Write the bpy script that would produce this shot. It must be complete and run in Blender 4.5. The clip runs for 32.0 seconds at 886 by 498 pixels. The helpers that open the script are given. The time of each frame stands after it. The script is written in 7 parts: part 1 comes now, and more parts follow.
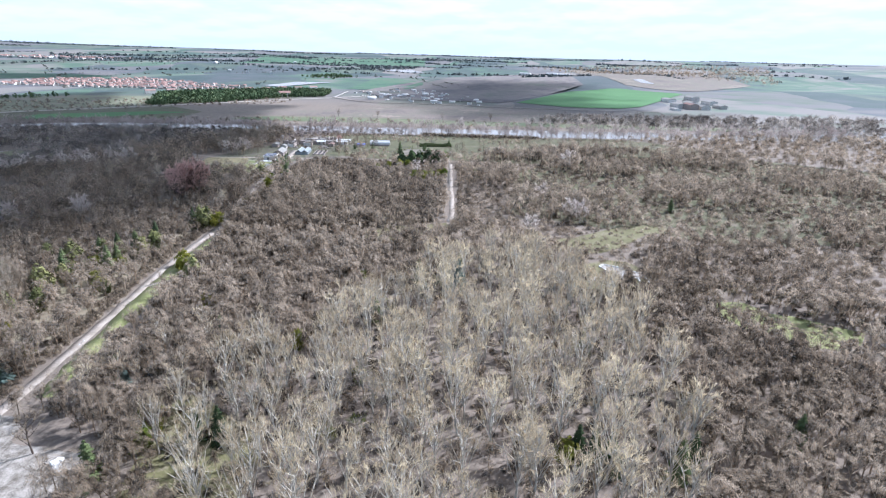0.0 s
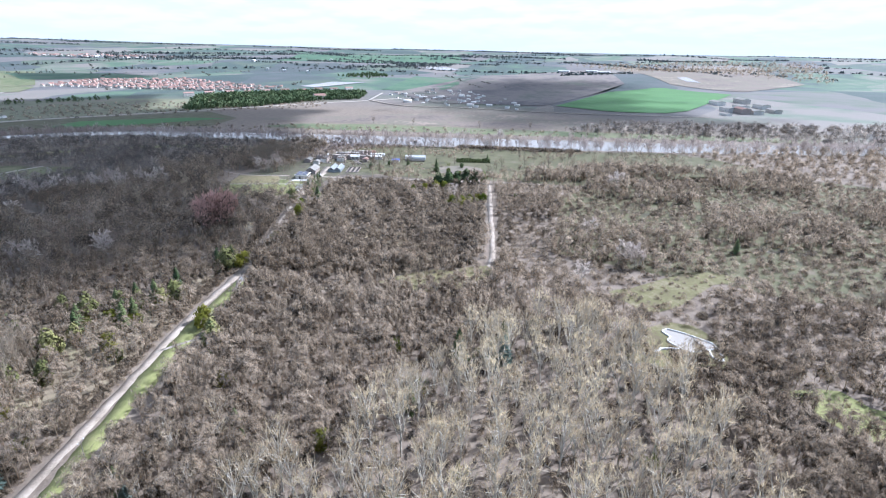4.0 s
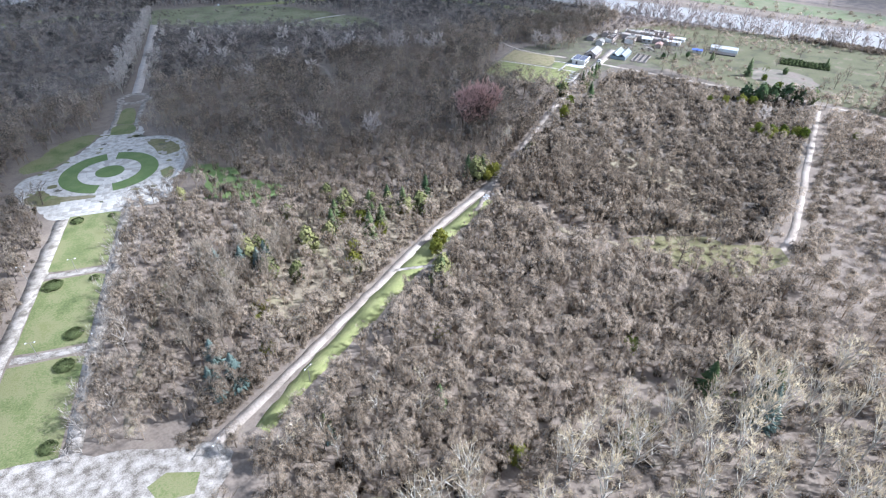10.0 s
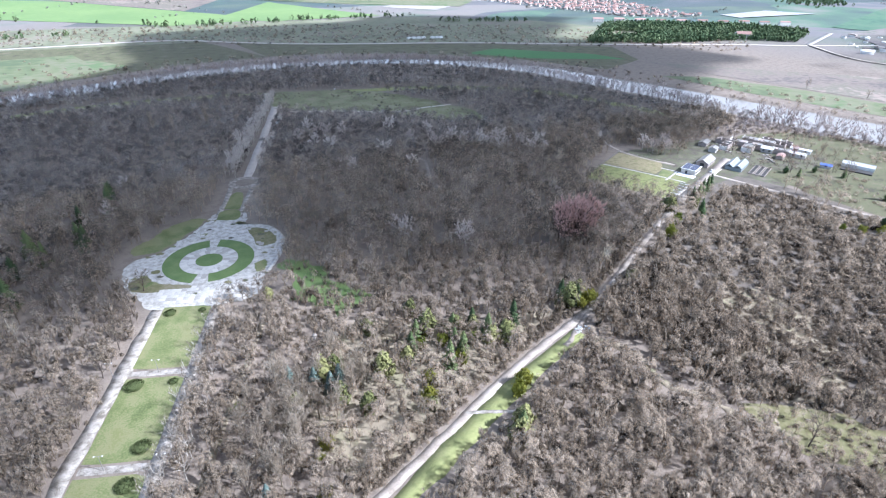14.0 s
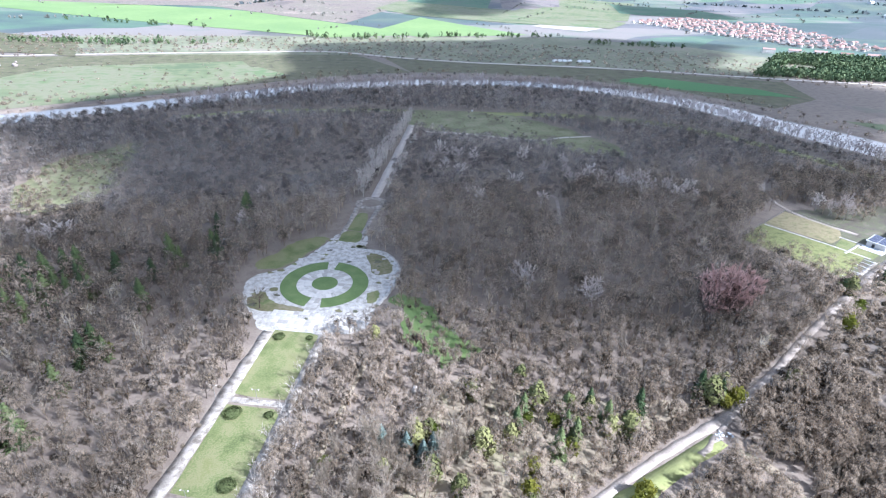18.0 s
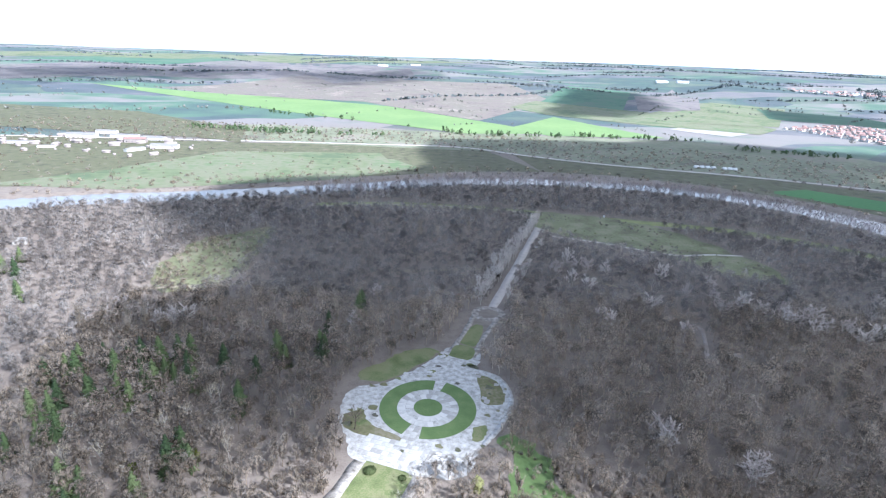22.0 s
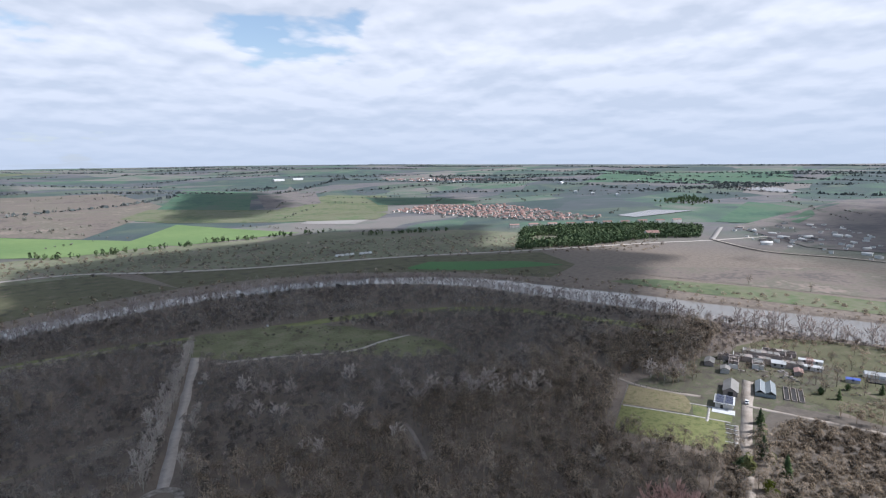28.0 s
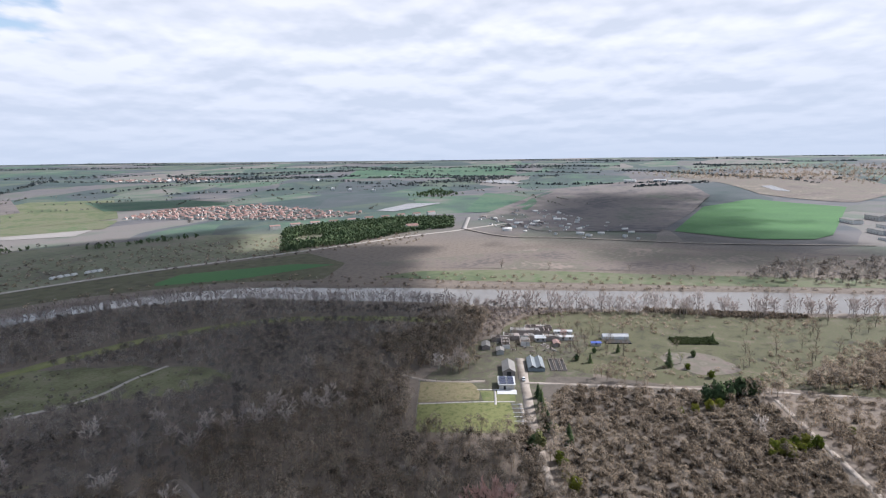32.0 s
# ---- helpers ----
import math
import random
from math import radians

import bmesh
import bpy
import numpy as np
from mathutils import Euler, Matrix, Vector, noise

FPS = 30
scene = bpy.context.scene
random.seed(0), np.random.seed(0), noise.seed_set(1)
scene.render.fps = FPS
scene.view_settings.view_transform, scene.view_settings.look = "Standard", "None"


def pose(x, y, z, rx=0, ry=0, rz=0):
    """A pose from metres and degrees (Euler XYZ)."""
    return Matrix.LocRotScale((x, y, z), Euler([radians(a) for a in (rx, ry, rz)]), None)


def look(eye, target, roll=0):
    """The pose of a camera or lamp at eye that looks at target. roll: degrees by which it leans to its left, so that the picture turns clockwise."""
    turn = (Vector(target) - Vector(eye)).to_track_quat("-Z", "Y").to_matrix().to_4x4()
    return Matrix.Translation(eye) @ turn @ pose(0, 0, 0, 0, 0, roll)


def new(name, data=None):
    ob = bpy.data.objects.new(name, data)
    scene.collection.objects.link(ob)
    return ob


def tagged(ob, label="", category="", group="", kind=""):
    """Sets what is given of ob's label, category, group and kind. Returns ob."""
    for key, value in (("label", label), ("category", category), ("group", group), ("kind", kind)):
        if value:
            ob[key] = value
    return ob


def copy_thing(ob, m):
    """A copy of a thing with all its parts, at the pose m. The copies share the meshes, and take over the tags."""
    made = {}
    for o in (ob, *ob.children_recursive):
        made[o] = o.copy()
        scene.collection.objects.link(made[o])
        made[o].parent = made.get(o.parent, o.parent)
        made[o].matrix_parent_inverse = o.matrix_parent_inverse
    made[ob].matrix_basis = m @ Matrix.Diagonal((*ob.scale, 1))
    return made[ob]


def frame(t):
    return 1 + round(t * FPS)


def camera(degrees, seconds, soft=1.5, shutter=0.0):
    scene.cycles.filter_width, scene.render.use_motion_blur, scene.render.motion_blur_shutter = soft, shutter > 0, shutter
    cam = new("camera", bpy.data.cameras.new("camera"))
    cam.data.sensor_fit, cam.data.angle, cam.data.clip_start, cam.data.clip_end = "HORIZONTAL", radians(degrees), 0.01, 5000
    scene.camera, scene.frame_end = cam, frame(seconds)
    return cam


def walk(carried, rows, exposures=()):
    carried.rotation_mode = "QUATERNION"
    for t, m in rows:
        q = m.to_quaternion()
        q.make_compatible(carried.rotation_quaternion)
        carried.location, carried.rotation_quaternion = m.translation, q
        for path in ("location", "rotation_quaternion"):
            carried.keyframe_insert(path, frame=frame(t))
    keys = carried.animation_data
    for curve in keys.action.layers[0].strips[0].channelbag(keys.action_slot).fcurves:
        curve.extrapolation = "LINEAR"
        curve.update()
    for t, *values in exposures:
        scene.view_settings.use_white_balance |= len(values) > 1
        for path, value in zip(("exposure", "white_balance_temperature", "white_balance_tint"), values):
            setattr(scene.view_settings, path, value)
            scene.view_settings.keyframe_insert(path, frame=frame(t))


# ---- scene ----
EXPOSURES = [(0, 0.85, 5370, 14), (3.5, 0.92, 5370, 14), (6, 1.07, 5310, 13), (9, 1.18, 5310, 13), (14, 1.28, 5250, 14), (17, 1.42, 5260, 15), (21, 1.56, 5250, 15), (22.0, 1.42, 5250, 13), (22.9, 0.72, 5350, 13), (23.6, 0.38, 5520, 13), (24.3, 0.25, 5580, 13), (26.5, 0.16, 5650, 13), (29, 0.28, 5850, 14), (32, 0.32, 5950, 15)]
cam = camera(78.18, 32.0, soft=1.15)
# seconds, place, heading clockwise from +y, pitch, lean
PATH = [
    (0, -68.07, -115.48, 72.29, 70.663, -19.247, 1.175),
    (0.5, -65.38, -113.09, 74.06, 71.092, -19.31, 1.267),
    (1, -62.68, -110.78, 75.84, 70.237, -19.428, 1.454),
    (1.5, -59.89, -109.39, 77.5, 69.722, -19.554, 1.462),
    (2, -56.99, -108.36, 78.71, 69.423, -19.507, 1.15),
    (2.5, -54.25, -106.82, 80.88, 69.284, -19.616, 1.21),
    (3, -51.26, -105.37, 82.4, 68.5, -19.613, 1.194),
    (3.5, -48.37, -104.29, 84.24, 68, -19.71, 1.13),
    (5.5, -33.46, -98.42, 88.02, 60.822, -21.824, 0.3),
    (6, -31.64, -96.82, 88.94, 58.453, -23.848, 0.593),
    (6.5, -29.34, -95.64, 90.98, 56.618, -26.132, 0.445),
    (7, -27.27, -93.95, 92.6, 54.742, -28.408, 0.425),
    (7.5, -25.75, -92.1, 94.31, 51.57, -30.926, 0.623),
    (8, -23.89, -90.29, 96.35, 48.014, -32.56, 0.685),
    (8.5, -21.72, -88.14, 97.79, 44.664, -33.785, 0.867),
    (9, -19.5, -86.03, 98.78, 42.696, -34.529, 0.914),
    (9.5, -18.32, -83.45, 100.5, 40.976, -35.057, 1.1),
    (10, -16.67, -81.15, 101.96, 38.846, -35.43, 1.196),
    (10.5, -15.3, -78.69, 103.65, 37.94, -35.683, 1.313),
    (11, -13.7, -76.53, 105.14, 37.27, -35.658, 1.287),
    (11.5, -12.36, -74.23, 106.66, 36.849, -35.503, 1.311),
    (12, -10.93, -71.62, 108.31, 36.195, -34.413, 1.274),
    (12.5, -9.9, -69.74, 109.96, 33.455, -33.075, 1.408),
    (13, -8.29, -67.63, 111.35, 30.886, -31.761, 1.426),
    (13.5, -7.17, -65.45, 112.53, 29.544, -30.36, 1.378),
    (14, -6.19, -63.44, 113.72, 28.265, -28.97, 1.296),
    (14.5, -4.74, -61.4, 115.04, 26.974, -28.168, 1.287),
    (16.5, -1.75, -52.04, 116.88, 21.443, -27.977, 1.625),
    (17, -1.07, -49.35, 117.11, 18.859, -27.947, 1.811),
    (17.5, -0.37, -46.48, 117.22, 16.029, -27.929, 2.005),
    (18, 0.25, -43.68, 117.56, 14.237, -27.918, 2.085),
    (18.5, 0.61, -40.98, 117.97, 12.061, -27.914, 2.239),
    (19, 0.96, -38.14, 117.93, 10.662, -27.853, 2.339),
    (19.5, 1.19, -34.89, 118.02, 9.958, -27.82, 2.396),
    (20, 1.23, -31.78, 118.15, 8.274, -27.812, 2.438),
    (20.5, 1.44, -28.67, 118.17, 5.635, -27.824, 2.532),
    (21, 1.49, -25.33, 118.43, 3.032, -27.379, 2.658),
    (21.5, 1.39, -21.37, 119.11, 1.629, -24.487, 2.593),
    (22, 1.43, -17.36, 120.16, 0.754, -19.339, 2.387),
    (22.5, 0.35, -13.1, 119.8, 0.234, -14.036, 2.249),
    (23, 0.24, -9.43, 119.84, -0.275, -8.695, 1.975),
    (23.5, -0.98, -6.4, 119.49, -0.551, -5.264, 2.113),
    (24, -0.71, -3.45, 119.84, -0.816, -4.989, 2.037),
    (24.5, 0, -0, 120, -0, -4.932, 1.756),
    (25, -0.33, 2.72, 119.79, 5.414, -4.797, 1.573),
    (25.5, -0.55, 4.74, 119.49, 12.122, -4.783, 1.03),
    (26, -0.48, 7.8, 119.91, 18.961, -5.776, 0.57),
    (26.5, -0.47, 11.49, 120.44, 23.999, -6.91, 0.19),
    (28.5, -1.38, 23.86, 120.45, 42.446, -8.99, -0.701),
    (29, -0.71, 27.27, 120.48, 46.584, -9.066, -0.723),
    (29.5, 0.24, 29.68, 120.96, 50.024, -9.188, -0.946),
    (30, 1.02, 31.78, 121.2, 53.176, -9.26, -1.078),
    (30.5, 2.65, 34.71, 120.9, 55.93, -9.321, -1.087),
    (31, 4.28, 37.02, 121.07, 58.307, -9.404, -1.214),
    (31.5, 5.69, 39.6, 121.06, 61.067, -9.478, -1.224),
    (32, 6.92, 42.46, 120.73, 63.215, -9.497, -1.11),
]


def aim(x, y, z, heading, pitch, lean):
    h, p = radians(heading), radians(pitch)
    ahead = Vector((math.sin(h) * math.cos(p), math.cos(h) * math.cos(p), math.sin(p)))
    return look(Vector((x, y, z)), Vector((x, y, z)) + 100 * ahead, lean)


walk(cam, [(row[0], aim(*row[1:])) for row in PATH], EXPOSURES)

# ---- world, sun ----
SUN_AZ, SUN_EL = 130.0, 42.0     # clockwise from +y, above the horizon
world = bpy.data.worlds.new("world")
scene.world = world
world.use_nodes = True
wn, wl = world.node_tree.nodes, world.node_tree.links
wn.clear()


sky = wn.new("ShaderNodeTexSky")
sky.sky_type = 'NISHITA'
sky.sun_disc = False
sky.sun_elevation, sky.sun_rotation = radians(SUN_EL), radians(SUN_AZ)
sky.air_density, sky.dust_density, sky.ozone_density = 1.0, 1.2, 1.0
coord = wn.new("ShaderNodeTexCoord")
sep = wn.new("ShaderNodeSeparateXYZ")
wl.new(coord.outputs["Generated"], sep.inputs[0])
plane = wn.new("ShaderNodeMapping")
plane.inputs["Scale"].default_value = (1.0, 1.0, 0.0)
plane.inputs["Location"].default_value = (0.9, 0.4, 0.0)
up = wn.new("ShaderNodeMath")
up.operation = 'MAXIMUM'
up.inputs[1].default_value = 0.0
wl.new(sep.outputs["Z"], up.inputs[0])
rise = wn.new("ShaderNodeMath")
rise.operation = 'ADD'
rise.inputs[1].default_value = 0.17
wl.new(up.outputs[0], rise.inputs[0])
over = wn.new("ShaderNodeVectorMath")
over.operation = 'DIVIDE'
lift3 = wn.new("ShaderNodeCombineXYZ")
for k in range(3):
    wl.new(rise.outputs[0], lift3.inputs[k])
wl.new(coord.outputs["Generated"], over.inputs[0]); wl.new(lift3.outputs[0], over.inputs[1])
wl.new(over.outputs[0], plane.inputs["Vector"])
big = wn.new("ShaderNodeTexNoise")
big.inputs["Scale"].default_value, big.inputs["Detail"].default_value = 1.25, 7.0
big.inputs["Roughness"].default_value, big.inputs["Distortion"].default_value = 0.48, 0.2
wl.new(plane.outputs[0], big.inputs["Vector"])
puff = wn.new("ShaderNodeTexVoronoi")
puff.feature = 'SMOOTH_F1'
puff.inputs["Scale"].default_value, puff.inputs["Detail"].default_value, puff.inputs["Smoothness"].default_value = 3.1, 3.0, 0.35
wl.new(plane.outputs[0], puff.inputs["Vector"])


def billow(noise_out, puff_out):
    """Round heads on a broad cloud field."""
    nd = wn.new("ShaderNodeMath")
    nd.operation = 'MULTIPLY_ADD'
    nd.inputs[1].default_value = -0.21
    wl.new(puff_out, nd.inputs[0]); wl.new(noise_out, nd.inputs[2])
    return nd.outputs[0]


heap = billow(big.outputs["Fac"], puff.outputs["Distance"])
cover = wn.new("ShaderNodeValToRGB")
cover.color_ramp.elements[0].position, cover.color_ramp.elements[1].position = 0.215, 0.285
cover.color_ramp.elements[0].color, cover.color_ramp.elements[1].color = (0, 0, 0, 1), (1, 1, 1, 1)
east = wn.new("ShaderNodeMath")
east.operation = 'MULTIPLY_ADD'
east.inputs[1].default_value = 0.22
low_cover = wn.new("ShaderNodeMapRange")
low_cover.inputs["From Min"].default_value, low_cover.inputs["From Max"].default_value = 0.05, 0.3
low_cover.inputs["To Min"].default_value, low_cover.inputs["To Max"].default_value = 0.11, 0.0
wl.new(sep.outputs["Z"], low_cover.inputs["Value"])
fuller = wn.new("ShaderNodeMath")
fuller.operation = 'ADD'
wl.new(heap, fuller.inputs[0]); wl.new(low_cover.outputs[0], fuller.inputs[1])
wl.new(sep.outputs["X"], east.inputs[0]); wl.new(fuller.outputs[0], east.inputs[2])
wl.new(east.outputs[0], cover.inputs["Fac"])
shade_n = wn.new("ShaderNodeTexNoise")
shade_n.inputs["Scale"].default_value, shade_n.inputs["Detail"].default_value = 1.25, 7.0
shade_n.inputs["Roughness"].default_value, shade_n.inputs["Distortion"].default_value = 0.48, 0.2
shade_p = wn.new("ShaderNodeTexVoronoi")
shade_p.feature = 'SMOOTH_F1'
shade_p.inputs["Scale"].default_value, shade_p.inputs["Detail"].default_value, shade_p.inputs["Smoothness"].default_value = 3.1, 3.0, 0.35
nearer = wn.new("ShaderNodeVectorMath")
nearer.operation = 'MULTIPLY'
nearer.inputs[1].default_value = (0.955, 0.955, 0.955)
wl.new(over.outputs[0], nearer.inputs[0])
plane_up = wn.new("ShaderNodeMapping")
plane_up.inputs["Scale"].default_value = (1.0, 1.0, 0.0)
plane_up.inputs["Location"].default_value = (0.9, 0.4, 0.0)
wl.new(nearer.outputs[0], plane_up.inputs["Vector"])
wl.new(plane_up.outputs[0], shade_n.inputs["Vector"]); wl.new(plane_up.outputs[0], shade_p.inputs["Vector"])
swell = wn.new("ShaderNodeMath")
swell.operation = 'SUBTRACT'
wl.new(heap, swell.inputs[0]); wl.new(billow(shade_n.outputs["Fac"], shade_p.outputs["Distance"]), swell.inputs[1])
relief = wn.new("ShaderNodeMath")
relief.operation = 'MULTIPLY_ADD'
relief.inputs[1].default_value, relief.inputs[2].default_value = 1.35, 0.5
wl.new(swell.outputs[0], relief.inputs[0])
cloud_col = wn.new("ShaderNodeValToRGB")
cr = cloud_col.color_ramp
cr.elements[0].position, cr.elements[0].color = 0.34, (6.5, 6.95, 7.5, 1)
cr.elements[1].position, cr.elements[1].color = 0.64, (9.0, 9.1, 9.3, 1)
wl.new(relief.outputs[0], cloud_col.inputs["Fac"])
dome = wn.new("ShaderNodeMapRange")
dome.inputs["From Min"].default_value, dome.inputs["From Max"].default_value = 0.2, 0.8
dome.inputs["To Min"].default_value, dome.inputs["To Max"].default_value = 1.1, 0.6
wl.new(sep.outputs["Z"], dome.inputs["Value"])
thick = wn.new("ShaderNodeMixRGB")
thick.blend_type = 'MULTIPLY'
thick.inputs["Fac"].default_value = 1.0
wl.new(cloud_col.outputs["Color"], thick.inputs[1]); wl.new(dome.outputs[0], thick.inputs[2])
mixc = wn.new("ShaderNodeMixRGB")
wl.new(cover.outputs["Color"], mixc.inputs["Fac"])
blue = wn.new("ShaderNodeMixRGB")
blue.blend_type = 'MULTIPLY'
blue.inputs["Fac"].default_value = 1.0
blue.inputs[2].default_value = (2.2, 2.0, 1.75, 1)
wl.new(sky.outputs["Color"], blue.inputs[1])
wl.new(blue.outputs[0], mixc.inputs[1]); wl.new(thick.outputs[0], mixc.inputs[2])
low_air = wn.new("ShaderNodeMapRange")
low_air.inputs["From Min"].default_value, low_air.inputs["From Max"].default_value = 0.0, 0.2
low_air.inputs["To Min"].default_value, low_air.inputs["To Max"].default_value = 0.9, 0.0
wl.new(sep.outputs["Z"], low_air.inputs["Value"])
hazy = wn.new("ShaderNodeMixRGB")
hazy.inputs[2].default_value = (6.1, 6.9, 7.9, 1)
wl.new(low_air.outputs[0], hazy.inputs["Fac"])
wl.new(mixc.outputs[0], hazy.inputs[1])
bg = wn.new("ShaderNodeBackground")
bg.inputs["Strength"].default_value = 0.08
wl.new(hazy.outputs[0], bg.inputs["Color"])
wout = wn.new("ShaderNodeOutputWorld")
wl.new(bg.outputs[0], wout.inputs["Surface"])

sun_data = bpy.data.lights.new("sun", 'SUN')
sun_data.energy, sun_data.angle, sun_data.color = 5.0, radians(0.6), (1.0, 0.965, 0.92)
sun = new("sun", sun_data)
sa, se = radians(SUN_AZ), radians(SUN_EL)
SUN_DIR = Vector((math.sin(sa) * math.cos(se), math.cos(sa) * math.cos(se), math.sin(se)))
sun.matrix_world = look(SUN_DIR * 500, (0, 0, 0))

# ---- materials ----
MATS = {}


def surface(name, colors, scale=0.2, fine=3.0, rough=0.9, metal=0.0, bump=0.0, bump_scale=6.0, vary=None, spec=0.3, punch=1.0):
    """Two scales of noise run through a colour ramp, punch times as strong; vary: 'object' or 'tint' shifts it per thing or per plant."""
    m = bpy.data.materials.new(name)
    m.use_nodes = True
    n, l = m.node_tree.nodes, m.node_tree.links
    b = n["Principled BSDF"]
    b.inputs["Roughness"].default_value, b.inputs["Metallic"].default_value = rough, metal
    b.inputs["Specular IOR Level"].default_value = spec
    geo = n.new("ShaderNodeTexCoord")
    src = geo.outputs["Object"]
    a = n.new("ShaderNodeTexNoise")
    a.inputs["Scale"].default_value, a.inputs["Detail"].default_value = scale, 6.0
    f = n.new("ShaderNodeTexNoise")
    f.inputs["Scale"].default_value, f.inputs["Detail"].default_value = fine, 4.0
    l.new(src, a.inputs["Vector"]); l.new(src, f.inputs["Vector"])
    mx = n.new("ShaderNodeMath"); mx.operation = 'MULTIPLY_ADD'
    mx.inputs[1].default_value = 0.45
    l.new(f.outputs["Fac"], mx.inputs[0])
    half = n.new("ShaderNodeMath"); half.operation = 'MULTIPLY_ADD'
    half.inputs[1].default_value, half.inputs[2].default_value = 0.75, -0.1
    l.new(a.outputs["Fac"], half.inputs[0])
    l.new(half.outputs[0], mx.inputs[2])
    fac = mx.outputs[0]
    if punch != 1.0:
        more = n.new("ShaderNodeMath"); more.operation = 'MULTIPLY_ADD'
        more.inputs[1].default_value, more.inputs[2].default_value = punch, 0.5 - 0.5 * punch
        l.new(fac, more.inputs[0])
        fac = more.outputs[0]
    if vary:
        if vary == 'object':
            oi = n.new("ShaderNodeObjectInfo")
            rnd = oi.outputs["Random"]
        else:
            at = n.new("ShaderNodeAttribute")
            at.attribute_name = "tint"
            rnd = at.outputs["Fac"]
        add = n.new("ShaderNodeMath"); add.operation = 'MULTIPLY_ADD'
        add.inputs[1].default_value = 0.7
        l.new(rnd, add.inputs[0])
        sub = n.new("ShaderNodeMath"); sub.operation = 'SUBTRACT'
        sub.inputs[1].default_value = 0.35
        l.new(fac, sub.inputs[0])
        l.new(sub.outputs[0], add.inputs[2])
        fac = add.outputs[0]
    ramp = n.new("ShaderNodeValToRGB")
    els = ramp.color_ramp.elements
    k = len(colors)
    for i, c in enumerate(colors):
        pos = 0.25 + 0.5 * i / max(1, k - 1)
        e = els[i] if i < 2 else els.new(pos)
        e.position, e.color = pos, (*c, 1)
    l.new(fac, ramp.inputs["Fac"])
    l.new(ramp.outputs["Color"], b.inputs["Base Color"])
    if bump:
        bn = n.new("ShaderNodeTexNoise")
        bn.inputs["Scale"].default_value, bn.inputs["Detail"].default_value = bump_scale, 5.0
        l.new(src, bn.inputs["Vector"])
        bp = n.new("ShaderNodeBump")
        bp.inputs["Strength"].default_value = bump
        bp.inputs["Distance"].default_value = 0.3
        l.new(bn.outputs["Fac"], bp.inputs["Height"])
        l.new(bp.outputs[0], b.inputs["Normal"])
    MATS[name] = m
    return m


M_GROUND = surface("forest_floor", [(0.117, 0.095, 0.076), (0.160, 0.129, 0.102), (0.211, 0.172, 0.136), (0.177, 0.155, 0.109)], 0.2, 1.6, bump=0.6, bump_scale=0.8)
M_LAWN = surface("lawn_grass", [(0.085, 0.105, 0.036), (0.13, 0.148, 0.054), (0.185, 0.18, 0.085), (0.15, 0.155, 0.06)], 0.13, 2.0, bump=0.4, bump_scale=4.0, punch=1.5)
M_BED = surface("bed_grass", [(0.075, 0.117, 0.036), (0.106, 0.153, 0.050), (0.150, 0.182, 0.067)], 0.2, 2.5, bump=0.4, bump_scale=4.0)
M_GLADE = surface("glade_grass", [(0.125, 0.102, 0.06), (0.135, 0.128, 0.055), (0.165, 0.15, 0.075), (0.21, 0.18, 0.115)], 0.10, 0.8, bump=0.5, bump_scale=2.0, punch=1.8)
M_FIELD = surface("mottled_field_grass", [(0.085, 0.095, 0.034), (0.14, 0.155, 0.052), (0.20, 0.195, 0.08), (0.15, 0.165, 0.055)], 0.35, 2.5, bump=0.4, bump_scale=3.0, punch=1.8)
M_DRYFIELD = surface("mottled_dry_grass", [(0.12, 0.12, 0.052), (0.19, 0.162, 0.085), (0.25, 0.205, 0.12), (0.15, 0.155, 0.06)], 0.3, 2.0, bump=0.4, bump_scale=3.0, punch=1.8)
M_VERGE = surface("yellowish_verge", [(0.15, 0.165, 0.06), (0.21, 0.22, 0.085), (0.27, 0.26, 0.12)], 0.12, 1.5, bump=0.4, bump_scale=4.0)
M_YARD = surface("trodden_yard", [(0.072, 0.062, 0.046), (0.105, 0.090, 0.066), (0.085, 0.095, 0.045), (0.140, 0.118, 0.09)], 0.15, 1.4, bump=0.3, bump_scale=2.0, punch=2.2)
M_MEADOW = surface("grey_green_meadow", [(0.093, 0.085, 0.049), (0.132, 0.134, 0.064), (0.170, 0.170, 0.086), (0.212, 0.191, 0.123)], 0.07, 0.6, bump=0.4, bump_scale=2.0, punch=1.8)
M_CROP = surface("young_crop", [(0.055, 0.14, 0.045), (0.075, 0.18, 0.055)], 0.01, 0.2, punch=1.6)
M_CROP2 = surface("bright_crop", [(0.13, 0.20, 0.07), (0.17, 0.24, 0.085)], 0.008, 0.1, punch=1.8)
M_SOIL = surface("tilled_soil", [(0.115, 0.098, 0.085), (0.19, 0.152, 0.125), (0.14, 0.13, 0.095), (0.245, 0.195, 0.16)], 0.012, 0.15, punch=1.8)
M_PATH = surface("pale_concrete", [(0.123, 0.104, 0.083), (0.220, 0.194, 0.160), (0.299, 0.267, 0.227), (0.387, 0.349, 0.304)], 0.45, 4.0, bump=0.3, punch=1.9)
M_SLABPATH = surface("pale_stone_walk", [(0.25, 0.232, 0.20), (0.40, 0.373, 0.33), (0.52, 0.485, 0.43)], 0.5, 4.0, bump=0.3, punch=1.7)
M_GRAVEL = surface("gravel_road", [(0.21, 0.175, 0.14), (0.30, 0.255, 0.21), (0.39, 0.34, 0.29)], 0.15, 2.0, bump=0.3, punch=1.6)
M_AVENUE = surface("dusty_avenue", [(0.30, 0.26, 0.22), (0.45, 0.40, 0.35), (0.56, 0.505, 0.445)], 0.3, 2.5, bump=0.3)
